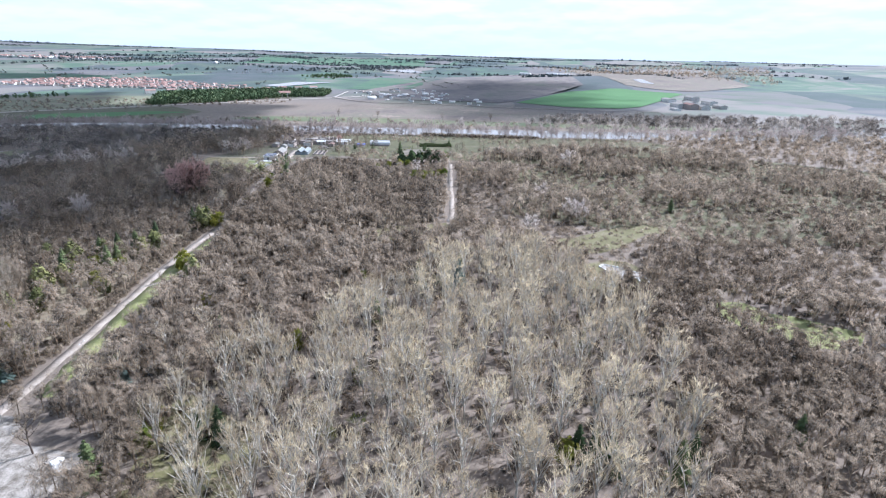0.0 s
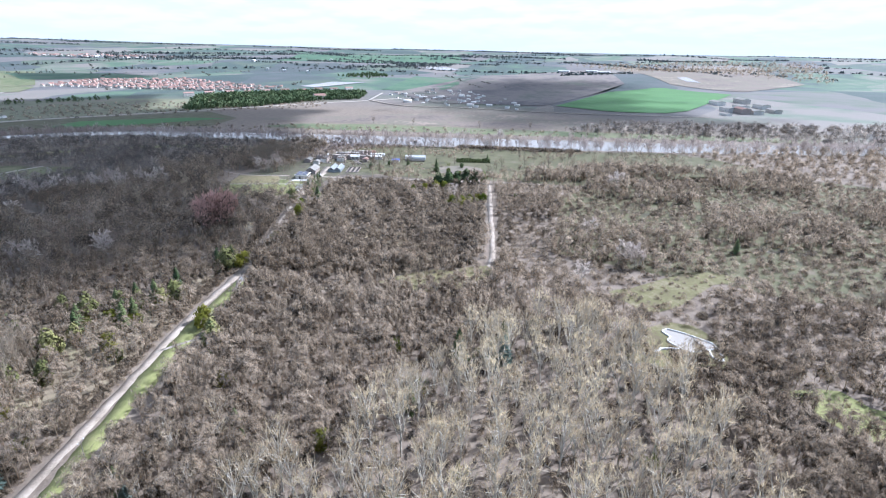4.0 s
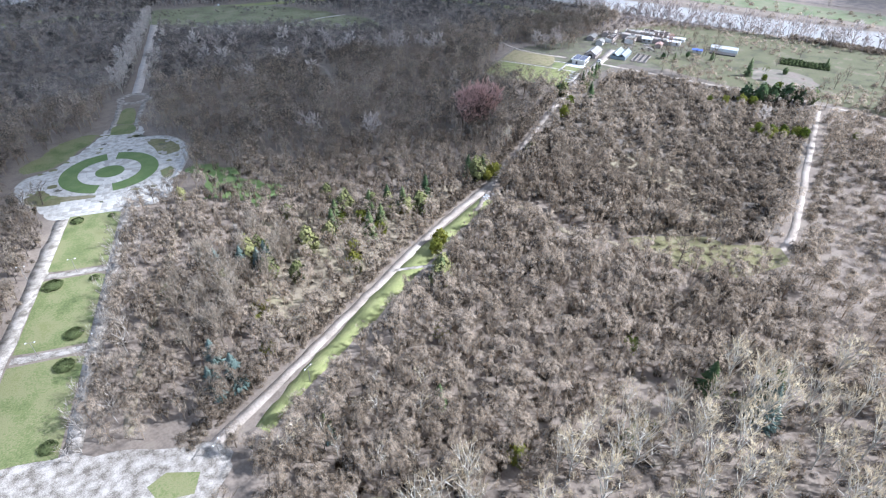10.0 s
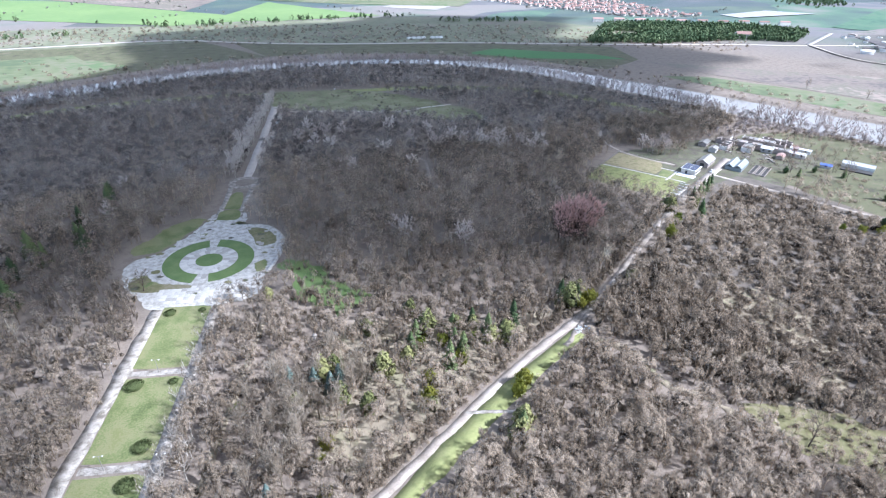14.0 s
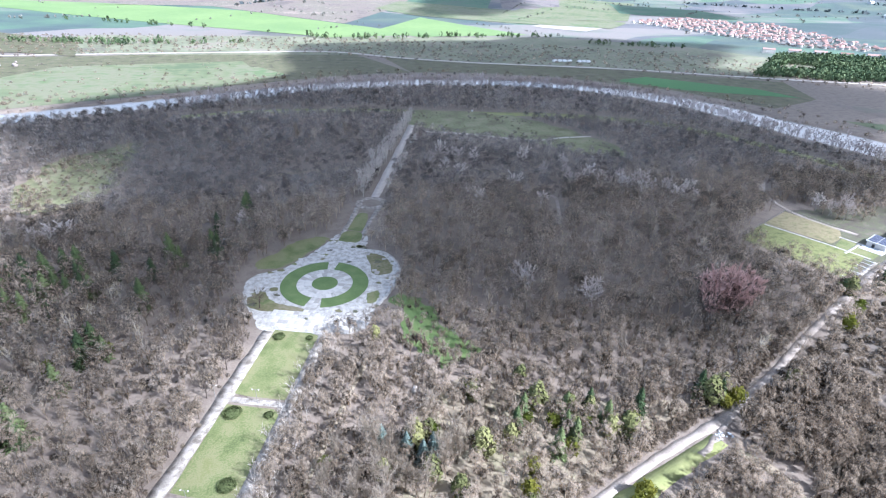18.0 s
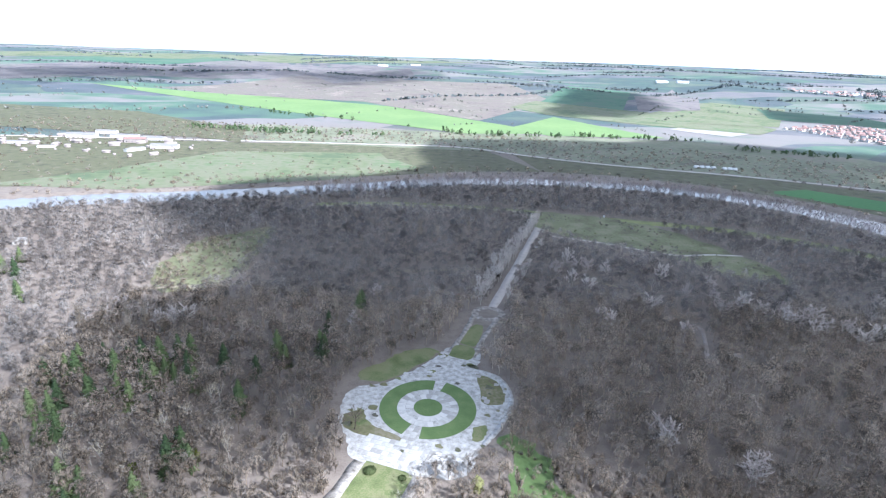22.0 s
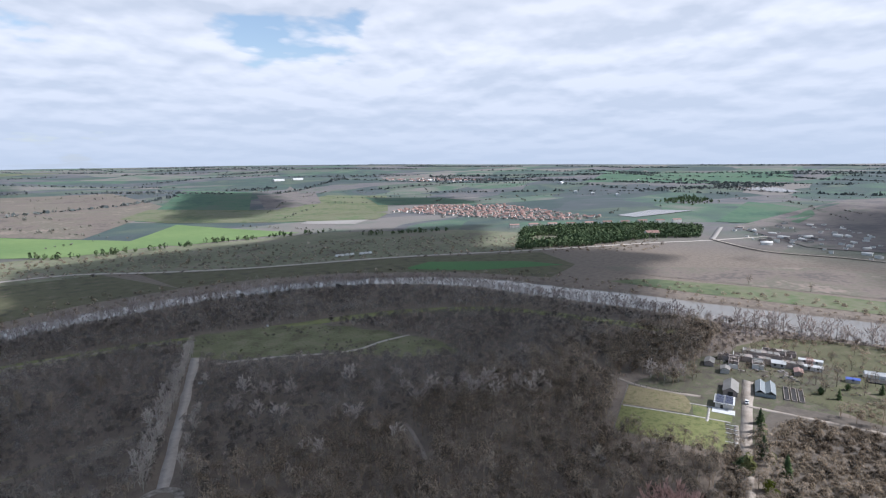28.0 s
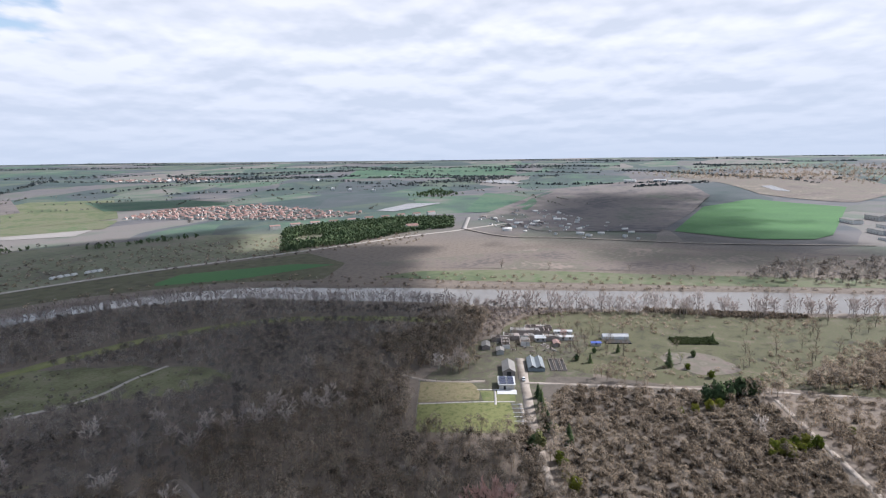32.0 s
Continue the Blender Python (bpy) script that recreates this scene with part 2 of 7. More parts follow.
M_WATER = surface("river_water", [(0.165, 0.15, 0.13), (0.225, 0.205, 0.178)], 0.01, 0.1, rough=0.18, bump=0.05, bump_scale=0.4, spec=0.32)
M_TWIG = surface("grey_twigs", [(0.283, 0.225, 0.166), (0.401, 0.325, 0.243), (0.526, 0.433, 0.332)], 0.03, 0.3, vary='tint', spec=0.04)
# the grey twigs darkened, with a slight blue shift painted in for haze
M_DTWIG = surface("hazy_dark_twigs", [(0.224, 0.192, 0.164), (0.329, 0.287, 0.247), (0.461, 0.409, 0.352)], 0.03, 0.3, vary='tint', spec=0.04)
M_POPBARK = surface("whitish_bark", [(0.34, 0.31, 0.26), (0.55, 0.52, 0.45)], 0.5, 4.0, spec=0.04)
M_PALE = surface("pale_twigs", [(0.449, 0.366, 0.245), (0.595, 0.494, 0.332), (0.697, 0.587, 0.393)], 0.1, 0.6, vary='object', spec=0.04)
M_BARK = surface("pale_bark", [(0.27, 0.24, 0.205), (0.46, 0.42, 0.37)], 0.5, 4.0, spec=0.04)
M_DBARK = surface("dark_bark", [(0.07, 0.055, 0.045), (0.13, 0.105, 0.085)], 0.5, 4.0, spec=0.04)
M_BROWN = surface("brown_twigs", [(0.216, 0.167, 0.120), (0.319, 0.255, 0.184), (0.410, 0.340, 0.244)], 0.1, 0.6, vary='object', spec=0.04)
M_RED = surface("reddish_twigs", [(0.48, 0.315, 0.265), (0.66, 0.46, 0.40)], 0.2, 0.8, spec=0.04)
M_FIR = surface("fir_needles", [(0.048, 0.071, 0.033), (0.082, 0.115, 0.048), (0.126, 0.155, 0.066)], 0.4, 2.0, vary='object', spec=0.04)
M_BLUEFIR = surface("blue_fir_needles", [(0.09, 0.125, 0.105), (0.16, 0.205, 0.18)], 0.4, 2.0, spec=0.04)
M_YELLOW = surface("yellow_green_leaves", [(0.10, 0.13, 0.02), (0.20, 0.21, 0.04), (0.26, 0.25, 0.05)], 0.4, 2.0, vary='object', spec=0.04)
M_EVER = surface("olive_needles", [(0.085, 0.092, 0.036), (0.145, 0.15, 0.058), (0.205, 0.20, 0.082)], 0.5, 2.5, vary='object', spec=0.04)
M_SHRUB = surface("dark_shrub_leaves", [(0.07, 0.085, 0.035), (0.105, 0.125, 0.05)], 0.6, 3.0, spec=0.04)
M_PINE = surface("pine_crowns", [(0.06, 0.09, 0.045), (0.09, 0.125, 0.06), (0.12, 0.15, 0.075)], 0.02, 0.2, vary='tint', spec=0.04)
M_SCRUB = surface("tan_scrub_twigs", [(0.240, 0.192, 0.143), (0.342, 0.277, 0.208), (0.447, 0.369, 0.276)], 0.03, 0.3, vary='tint', spec=0.04)
M_BANK = surface("river_trees", [(0.285, 0.238, 0.215), (0.401, 0.343, 0.312), (0.528, 0.465, 0.429)], 0.03, 0.3, vary='tint', spec=0.04)
M_OLIVE = surface("rough_pasture", [(0.062, 0.055, 0.037), (0.088, 0.094, 0.040), (0.118, 0.102, 0.064), (0.082, 0.096, 0.036), (0.150, 0.124, 0.086)], 0.09, 1.0, punch=2.2)
M_PLOUGH = surface("dark_plough", [(0.095, 0.088, 0.088), (0.145, 0.126, 0.118), (0.185, 0.158, 0.142), (0.115, 0.12, 0.095)], 0.008, 0.06, punch=1.8)
M_TEAL = surface("winter_wheat", [(0.045, 0.095, 0.065), (0.075, 0.14, 0.08), (0.10, 0.13, 0.09)], 0.008, 0.08, punch=1.6)
M_LTGREEN = surface("pale_pasture", [(0.085, 0.11, 0.055), (0.125, 0.145, 0.07), (0.165, 0.16, 0.10), (0.10, 0.14, 0.06)], 0.011, 0.09, punch=1.8)
M_WILD = surface("dark_scrubland", [(0.115, 0.105, 0.075), (0.145, 0.15, 0.09), (0.18, 0.185, 0.115), (0.21, 0.18, 0.14)], 0.012, 0.12, punch=2.0)
M_PINK = surface("pinkish_twigs", [(0.448, 0.381, 0.336), (0.582, 0.510, 0.459), (0.694, 0.622, 0.560)], 0.1, 0.6, vary='object', spec=0.04)
M_CLAY = surface("pale_clay", [(0.26, 0.24, 0.215), (0.36, 0.335, 0.305)], 0.01, 0.15)
M_BRUSH = surface("brush_litter", [(0.09, 0.076, 0.062), (0.118, 0.099, 0.08), (0.15, 0.127, 0.102)], 0.3, 2.0, bump=0.5, bump_scale=1.0)
M_TANGRASS = surface("dry_tan_grass", [(0.17, 0.14, 0.10), (0.24, 0.20, 0.14), (0.20, 0.195, 0.105)], 0.08, 0.8, bump=0.4, bump_scale=2.0)
M_TAN = surface("tan_twigs", [(0.30, 0.25, 0.19), (0.42, 0.355, 0.275), (0.50, 0.43, 0.34)], 0.1, 0.6, vary='object', spec=0.04)
M_ROOF = surface("clay_roof", [(0.23, 0.14, 0.115), (0.36, 0.235, 0.20)], 0.3, 2.0, vary='object')
M_WALL = surface("white_render", [(0.40, 0.37, 0.33), (0.55, 0.52, 0.475), (0.68, 0.65, 0.60)], 0.3, 2.0, vary='object')
M_BRICK = surface("weathered_brick", [(0.25, 0.205, 0.18), (0.36, 0.31, 0.275)], 0.4, 3.0)
M_SHEET = surface("grey_sheet_roof", [(0.18, 0.167, 0.147), (0.28, 0.262, 0.235)], 0.2, 2.0, rough=0.6)
M_WHITE = surface("white_sheet", [(0.50, 0.50, 0.48), (0.62, 0.615, 0.59), (0.70, 0.695, 0.67)], 0.3, 2.0, rough=0.6)
M_GLASSH = surface("greenhouse_film", [(0.17, 0.19, 0.195), (0.27, 0.295, 0.30)], 0.6, 3.0, rough=0.5, spec=0.25)
M_BLUE = surface("blue_tarpaulin", [(0.08, 0.12, 0.4), (0.12, 0.18, 0.5)], 0.5, 2.0, rough=0.5)
M_PANEL = surface("solar_panel", [(0.02, 0.025, 0.05), (0.03, 0.04, 0.08)], 0.5, 2.0, rough=0.2, spec=0.5)
M_DARK = surface("dark_opening", [(0.03, 0.03, 0.03), (0.06, 0.055, 0.05)], 0.5, 2.0)



def add_far_fields(m):
    """Beyond the river the ground is a patchwork of fields, their colours cooled to suggest haze."""
    n, l = m.node_tree.nodes, m.node_tree.links
    b = n["Principled BSDF"]
    near = b.inputs["Base Color"].links[0].from_socket
    tc = n.new("ShaderNodeTexCoord")
    wob = n.new("ShaderNodeTexNoise")
    wob.inputs["Scale"].default_value = 0.0016
    l.new(tc.outputs["Object"], wob.inputs["Vector"])
    warp = n.new("ShaderNodeVectorMath"); warp.operation = 'MULTIPLY_ADD'
    warp.inputs[1].default_value = (420, 420, 0)
    l.new(wob.outputs["Color"], warp.inputs[0]); l.new(tc.outputs["Object"], warp.inputs[2])
    mp = n.new("ShaderNodeMapping")
    mp.inputs["Rotation"].default_value = (0, 0, 0.5)
    mp.inputs["Scale"].default_value = (0.0023, 0.0056, 0.0)
    l.new(warp.outputs[0], mp.inputs["Vector"])
    vo = n.new("ShaderNodeTexVoronoi")
    vo.inputs["Scale"].default_value = 1.0
    l.new(mp.outputs[0], vo.inputs["Vector"])
    sp = n.new("ShaderNodeSeparateColor")
    l.new(vo.outputs["Color"], sp.inputs[0])
    fine = n.new("ShaderNodeTexNoise")
    fine.inputs["Scale"].default_value, fine.inputs["Detail"].default_value = 0.009, 10.0
    l.new(tc.outputs["Object"], fine.inputs["Vector"])
    mixf = n.new("ShaderNodeMath"); mixf.operation = 'MULTIPLY_ADD'
    mixf.inputs[1].default_value, mixf.inputs[2].default_value = 0.6, -0.30
    l.new(fine.outputs["Fac"], mixf.inputs[0])
    sm = n.new("ShaderNodeMath"); sm.operation = 'ADD'
    l.new(mixf.outputs[0], sm.inputs[0]); l.new(sp.outputs[0], sm.inputs[1])
    ramp = n.new("ShaderNodeValToRGB")
    # field colours with a blue-grey shift painted in for distance haze
    hazy_tones = [(0.0, (0.05, 0.075, 0.07)), (0.2, (0.085, 0.095, 0.10)), (0.36, (0.15, 0.138, 0.135)), (0.5, (0.10, 0.125, 0.09)), (0.62, (0.06, 0.085, 0.08)), (0.76, (0.085, 0.14, 0.09)), (0.92, (0.19, 0.172, 0.155))]
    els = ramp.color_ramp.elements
    for i, (p, c) in enumerate(hazy_tones):
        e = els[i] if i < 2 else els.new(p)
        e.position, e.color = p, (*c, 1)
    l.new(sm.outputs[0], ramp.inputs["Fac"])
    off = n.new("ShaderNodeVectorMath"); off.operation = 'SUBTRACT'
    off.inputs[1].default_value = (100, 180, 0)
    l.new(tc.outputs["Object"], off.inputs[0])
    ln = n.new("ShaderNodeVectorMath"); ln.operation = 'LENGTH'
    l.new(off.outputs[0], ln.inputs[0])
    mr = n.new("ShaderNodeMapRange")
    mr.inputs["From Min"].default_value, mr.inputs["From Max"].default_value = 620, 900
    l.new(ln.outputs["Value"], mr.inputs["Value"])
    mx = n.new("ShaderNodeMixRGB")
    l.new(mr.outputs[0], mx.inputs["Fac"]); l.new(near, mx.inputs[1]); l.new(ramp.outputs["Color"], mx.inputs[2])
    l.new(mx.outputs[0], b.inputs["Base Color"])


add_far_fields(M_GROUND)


def twig_sprays(m):
    """Fine branching twigs with gaps between them, over each spray's own two directions; solid wood stays whole."""
    n, l = m.node_tree.nodes, m.node_tree.links
    at = n.new("ShaderNodeAttribute"); at.attribute_name = "spray"
    mp = n.new("ShaderNodeVectorMath"); mp.operation = 'MULTIPLY'
    mp.inputs[1].default_value = (9.0, 2.0, 41.0)
    l.new(at.outputs["Vector"], mp.inputs[0])
    nz = n.new("ShaderNodeTexNoise")
    nz.inputs["Scale"].default_value, nz.inputs["Detail"].default_value, nz.inputs["Roughness"].default_value = 1.0, 2.0, 0.6
    l.new(mp.outputs[0], nz.inputs["Vector"])
    mid = n.new("ShaderNodeVectorMath"); mid.operation = 'MULTIPLY_ADD'
    mid.inputs[1].default_value, mid.inputs[2].default_value = (2, 2, 0), (-1, -1, 0)
    l.new(at.outputs["Vector"], mid.inputs[0])
    dd = n.new("ShaderNodeVectorMath"); dd.operation = 'DOT_PRODUCT'
    l.new(mid.outputs[0], dd.inputs[0]); l.new(mid.outputs[0], dd.inputs[1])
    ed = n.new("ShaderNodeMath"); ed.operation = 'MULTIPLY_ADD'
    ed.inputs[1].default_value = -0.14
    l.new(dd.outputs["Value"], ed.inputs[0]); l.new(nz.outputs["Fac"], ed.inputs[2])
    mr = n.new("ShaderNodeMapRange")
    mr.inputs["From Min"].default_value, mr.inputs["From Max"].default_value = 0.46, 0.53
    l.new(ed.outputs[0], mr.inputs["Value"])
    sp = n.new("ShaderNodeSeparateXYZ")
    l.new(at.outputs["Vector"], sp.inputs[0])
    lt = n.new("ShaderNodeMath"); lt.operation = 'LESS_THAN'
    lt.inputs[1].default_value = 0.001
    l.new(sp.outputs["Z"], lt.inputs[0])
    mx = n.new("ShaderNodeMath"); mx.operation = 'MAXIMUM'
    veil = n.new("ShaderNodeMapRange")      # twigs too fine to tell apart
    veil.inputs["From Min"].default_value, veil.inputs["From Max"].default_value = 1.0, 0.0
    veil.inputs["To Max"].default_value = 0.22
    l.new(dd.outputs["Value"], veil.inputs["Value"])
    density = n.new("ShaderNodeMath"); density.operation = "MULTIPLY_ADD"
    density.inputs[1].default_value = 0.36
    l.new(mr.outputs[0], density.inputs[0]); l.new(veil.outputs[0], density.inputs[2])
    l.new(density.outputs[0], mx.inputs[0]); l.new(lt.outputs[0], mx.inputs[1])
    b = n["Principled BSDF"]
    through_light = n.new("ShaderNodeBsdfTranslucent")
    l.new(b.inputs["Base Color"].links[0].from_socket, through_light.inputs["Color"])
    both = n.new("ShaderNodeMixShader")
    both.inputs["Fac"].default_value = 0.6
    l.new(b.outputs[0], both.inputs[1]); l.new(through_light.outputs[0], both.inputs[2])
    gaps = n.new("ShaderNodeMixShader")
    clear_air = n.new("ShaderNodeBsdfTransparent")
    l.new(mx.outputs[0], gaps.inputs["Fac"])
    l.new(clear_air.outputs[0], gaps.inputs[1]); l.new(both.outputs[0], gaps.inputs[2])
    l.new(gaps.outputs[0], n["Material Output"].inputs["Surface"])


for m in (M_TWIG, M_DTWIG, M_SCRUB, M_BANK, M_PALE, M_BROWN, M_PINK, M_TAN, M_RED, M_YELLOW):
    twig_sprays(m)

# ---- mesh helpers ----
rng = np.random.default_rng(7)


def mesh_from(name, verts, faces, material, tint=None, spray=None):
    """A mesh from vertex rows and triangle or quad rows."""
    verts, faces = np.asarray(verts, dtype=np.float32), np.asarray(faces, dtype=np.int32)
    me = bpy.data.meshes.new(name)
    me.vertices.add(len(verts))
    me.vertices.foreach_set("co", verts.ravel())
    k = faces.shape[1]
    me.loops.add(faces.size)
    me.loops.foreach_set("vertex_index", faces.ravel())
    me.polygons.add(len(faces))
    me.polygons.foreach_set("loop_start", np.arange(0, faces.size, k, dtype=np.int32))
    me.update(calc_edges=True)
    if tint is not None:
        at = me.attributes.new("tint", 'FLOAT', 'POINT')
        at.data.foreach_set("value", np.asarray(tint, dtype=np.float32))
    if spray is not None:
        at = me.attributes.new("spray", 'FLOAT_VECTOR', 'POINT')
        at.data.foreach_set("vector", np.asarray(spray, dtype=np.float32).ravel())
    me.materials.append(material)
    return me


def part(name, data, material, parent=None, label="", at=None):
    """Links a bmesh or a mesh as one mesh object under a thing or part."""
    if isinstance(data, bmesh.types.BMesh):
        me = bpy.data.meshes.new(name)
        data.to_mesh(me)
        data.free()
        me.materials.append(material)
    else:
        me = data
    ob = new(name, me)
    if at is not None:
        ob.matrix_basis = at
    if parent is not None:
        ob.parent = parent
    if label:
        ob["label"] = label
    return ob


def box(sx, sy, sz, x=0, y=0, z=0, bevel=0.0, bm=None, turn=0.0):
    """A box standing on z, centred on x, y."""
    bm = bm or bmesh.new()
    m = Matrix.Translation((x, y, z + sz / 2)) @ Matrix.Rotation(radians(turn), 4, 'Z') @ Matrix.Diagonal((sx, sy, sz, 1))
    res = bmesh.ops.create_cube(bm, size=1, matrix=m)
    if bevel:
        edges = list({e for v in res["verts"] for e in v.link_edges})
        bmesh.ops.bevel(bm, geom=edges, offset=bevel, segments=1, affect='EDGES')
    return bm


def smooth(t):
    t = np.clip(t, 0, 1)
    return t * t * (3 - 2 * t)


def river_line():
    """The river's centre line and half width."""
    pts = [(-900, 60, 16), (-640, 230, 16), (-330, 398, 16), (-225, 440, 15), (-110, 487, 15), (0, 535, 15), (85, 553, 15), (170, 552, 15), (255, 533, 15),
           (325, 487, 17), (372, 430, 19), (396, 360, 22), (422, 290, 24), (442, 215, 28), (466, 140, 30), (492, 60, 33), (525, -30, 32),
           (545, -90, 30), (590, -200, 28), (680, -420, 26), (800, -800, 26)]
    return curve_through(pts, 8)


def curve_through(pts, n):
    p = np.array(pts, float)
    p = np.vstack([2 * p[0] - p[1], p, 2 * p[-1] - p[-2]])
    out = []
    for i in range(1, len(p) - 2):
        for t in np.linspace(0, 1, n, endpoint=False):
            a, b, c, d = p[i - 1:i + 3]
            out.append(0.5 * ((2 * b) + (c - a) * t + (2 * a - 5 * b + 4 * c - d) * t ** 2 + (3 * b - a - 3 * c + d) * t ** 3))
    out.append(p[-2])
    return np.array(out)


RIVER = river_line()


def river_gap(x, y):
    """Distance to the bank: negative in the water."""
    x, y = np.atleast_1d(x).astype(float), np.atleast_1d(y).astype(float)
    best = np.full(x.shape, 1e9)
    if np.hypot(x - 100, y - 180).min() > 1300:
        return best
    a, b = RIVER[:-1], RIVER[1:]
    for (ax, ay, aw), (bx, by, bw) in zip(a, b):
        dx, dy = bx - ax, by - ay
        t = np.clip(((x - ax) * dx + (y - ay) * dy) / (dx * dx + dy * dy), 0, 1)
        best = np.minimum(best, np.hypot(x - ax - t * dx, y - ay - t * dy) - (aw + t * (bw - aw)))
    return best


def land(x, y):
    """Height of the land away from the river: flat park, then long low rises to the skyline."""
    x, y = np.asarray(x, float), np.asarray(y, float)
    dx, dy = x - 20, y - 60
    r = np.hypot(dx, dy)
    az = np.arctan2(dx, dy)
    rim = 84 + 14 * np.cos(az - 0.4) + 30 * np.exp(-((az - 0.4) / 0.55) ** 2)
    z = rim * smooth((r - 900) / 3800) ** 1.1
    far = smooth((r - 800) / 900)
    z = z + far * (6 * np.sin(x / 310 + 1.3) * np.cos(y / 260) + 4 * np.sin(x / 140 + y / 190)) * (1 - 0.75 * smooth((r - 3000) / 1500))
    return z


def surf(x, y):
    """Height of the ground, river bed included."""
    return land(x, y) - 4.5 * smooth((4 - river_gap(x, y)) / 9).reshape(np.shape(x))


def make_ground():
    rr = np.concatenate([np.arange(0, 720, 6.5), 720 * 1.035 ** np.arange(1, 57)])
    rr = rr[rr < 4850]
    n = 300
    an = np.linspace(0, 2 * np.pi, n, endpoint=False)
    R, A = np.meshgrid(rr[1:], an, indexing='ij')
    x, y = 100 + R * np.sin(A), 180 + R * np.cos(A)
    xs, ys = np.append(x.ravel(), 100), np.append(y.ravel(), 180)
    z = land(xs, ys)
    gap = river_gap(xs, ys)
    z = z - 4.5 * smooth((4 - gap) / 9)
    m = len(rr) - 1
    i, j = np.meshgrid(np.arange(m - 1), np.arange(n), indexing='ij')
    a = (i * n + j).ravel(); b = (i * n + (j + 1) % n).ravel()
    quads = np.stack([a, a + n, b + n, b], 1)
    tri = np.array([[len(xs) - 1, k, (k + 1) % n, k] for k in range(n)])
    tri[:, 3] = tri[:, 0]
    me = bpy.data.meshes.new("ground")
    allf = [list(map(int, q)) for q in quads] + [[int(t[0]), int(t[1]), int(t[2])] for t in tri]
    me.from_pydata(list(zip(xs, ys, z)), [], allf)
    me.materials.append(M_GROUND)
    for p in me.polygons:
        p.use_smooth = True
    return tagged(new("ground", me), "brown leaf-littered woodland ground running to the skyline", "ground", kind="structure")


make_ground()


def ribbon(name, pts, width, material, label, category, lift=0.05, n=8, kind="structure", rag=0.0):
    """A strip that follows the land along a smooth line, with a slightly ragged edge and 12 cm of thickness."""
    p = curve_through([(a, b, 0) for a, b in pts], n)[:, :2]
    d = np.gradient(p, axis=0)
    d /= np.linalg.norm(d, axis=1)[:, None]
    nrm = np.stack([d[:, 1], -d[:, 0]], 1)
    w = np.full(len(p), width / 2) if np.isscalar(width) else np.interp(np.linspace(0, 1, len(p)), np.linspace(0, 1, len(width)), width) / 2
    wl_ = w + rag * rng.uniform(-1, 1, len(p))
    wr_ = w + rag * rng.uniform(-1, 1, len(p))
    L, Rr = p - nrm * wl_[:, None], p + nrm * wr_[:, None]
    verts, faces = [], []
    zl, zr = surf(L[:, 0], L[:, 1]) + lift, surf(Rr[:, 0], Rr[:, 1]) + lift
    for a, b, za, zb in zip(L, Rr, zl, zr):
        verts += [(a[0], a[1], za - 0.15), (a[0], a[1], za), (b[0], b[1], zb), (b[0], b[1], zb - 0.15)]
    for i in range(len(p) - 1):
        for k in range(3):
            faces.append((4 * i + k, 4 * i + 4 + k, 4 * i + 5 + k, 4 * i + 1 + k))
    return tagged(part(name, mesh_from(name, verts, faces, material), material), label, category, kind=kind)


def sheet(name, poly, material, label, category, lift=0.04, step=6.0, kind="structure", rag=0.0):
    """A patch of the given outline that follows the land."""
    pts = np.array(poly, float)
    if rag:
        dense = curve_through([(a, b, 0) for a, b in list(poly) + [poly[0]]], 7)[:-1, :2]
        dense += rng.uniform(-rag, rag, dense.shape)
        pts = dense
    ys = np.arange(pts[:, 1].min() + 1e-3, pts[:, 1].max(), step)
    ys = np.append(ys, pts[:, 1].max() - 1e-3)
    spans = []
    q = np.roll(pts, -1, axis=0)
    for y in ys:
        hit = []
        for (ax, ay), (bx, by) in zip(pts, q):
            if (ay <= y) != (by <= y):
                hit.append(ax + (y - ay) / (by - ay) * (bx - ax))
        spans.append((min(hit), max(hit)) if len(hit) > 1 else None)
    nx = int(max(2, min(60, (pts[:, 0].max() - pts[:, 0].min()) / step)))
    verts, faces = [], []
    rows = []
    for y, s in zip(ys, spans):
        if s is None:
            continue
        xs = np.linspace(s[0], s[1], nx + 1)
        rows.append(len(verts))
        verts += list(zip(xs, [y] * len(xs), xs * 0))
    verts = np.array(verts)
    verts[:, 2] = surf(verts[:, 0], verts[:, 1]) + lift
    for a, b in zip(rows, rows[1:]):
        for k in range(nx):
            faces.append((a + k, a + k + 1, b + k + 1, b + k))
    return tagged(part(name, mesh_from(name, verts, faces, material), material), label, category, kind=kind)


def inside(poly, x, y):
    poly = np.array(poly, float)
    q = np.roll(poly, -1, axis=0)
    r = np.zeros(np.shape(x), bool)
    for (ax, ay), (bx, by) in zip(poly, q):
        if ay == by:
            continue
        c = ((ay <= y) != (by <= y)) & (x < ax + (y - ay) / (by - ay) * (bx - ax))
        r ^= c
    return r


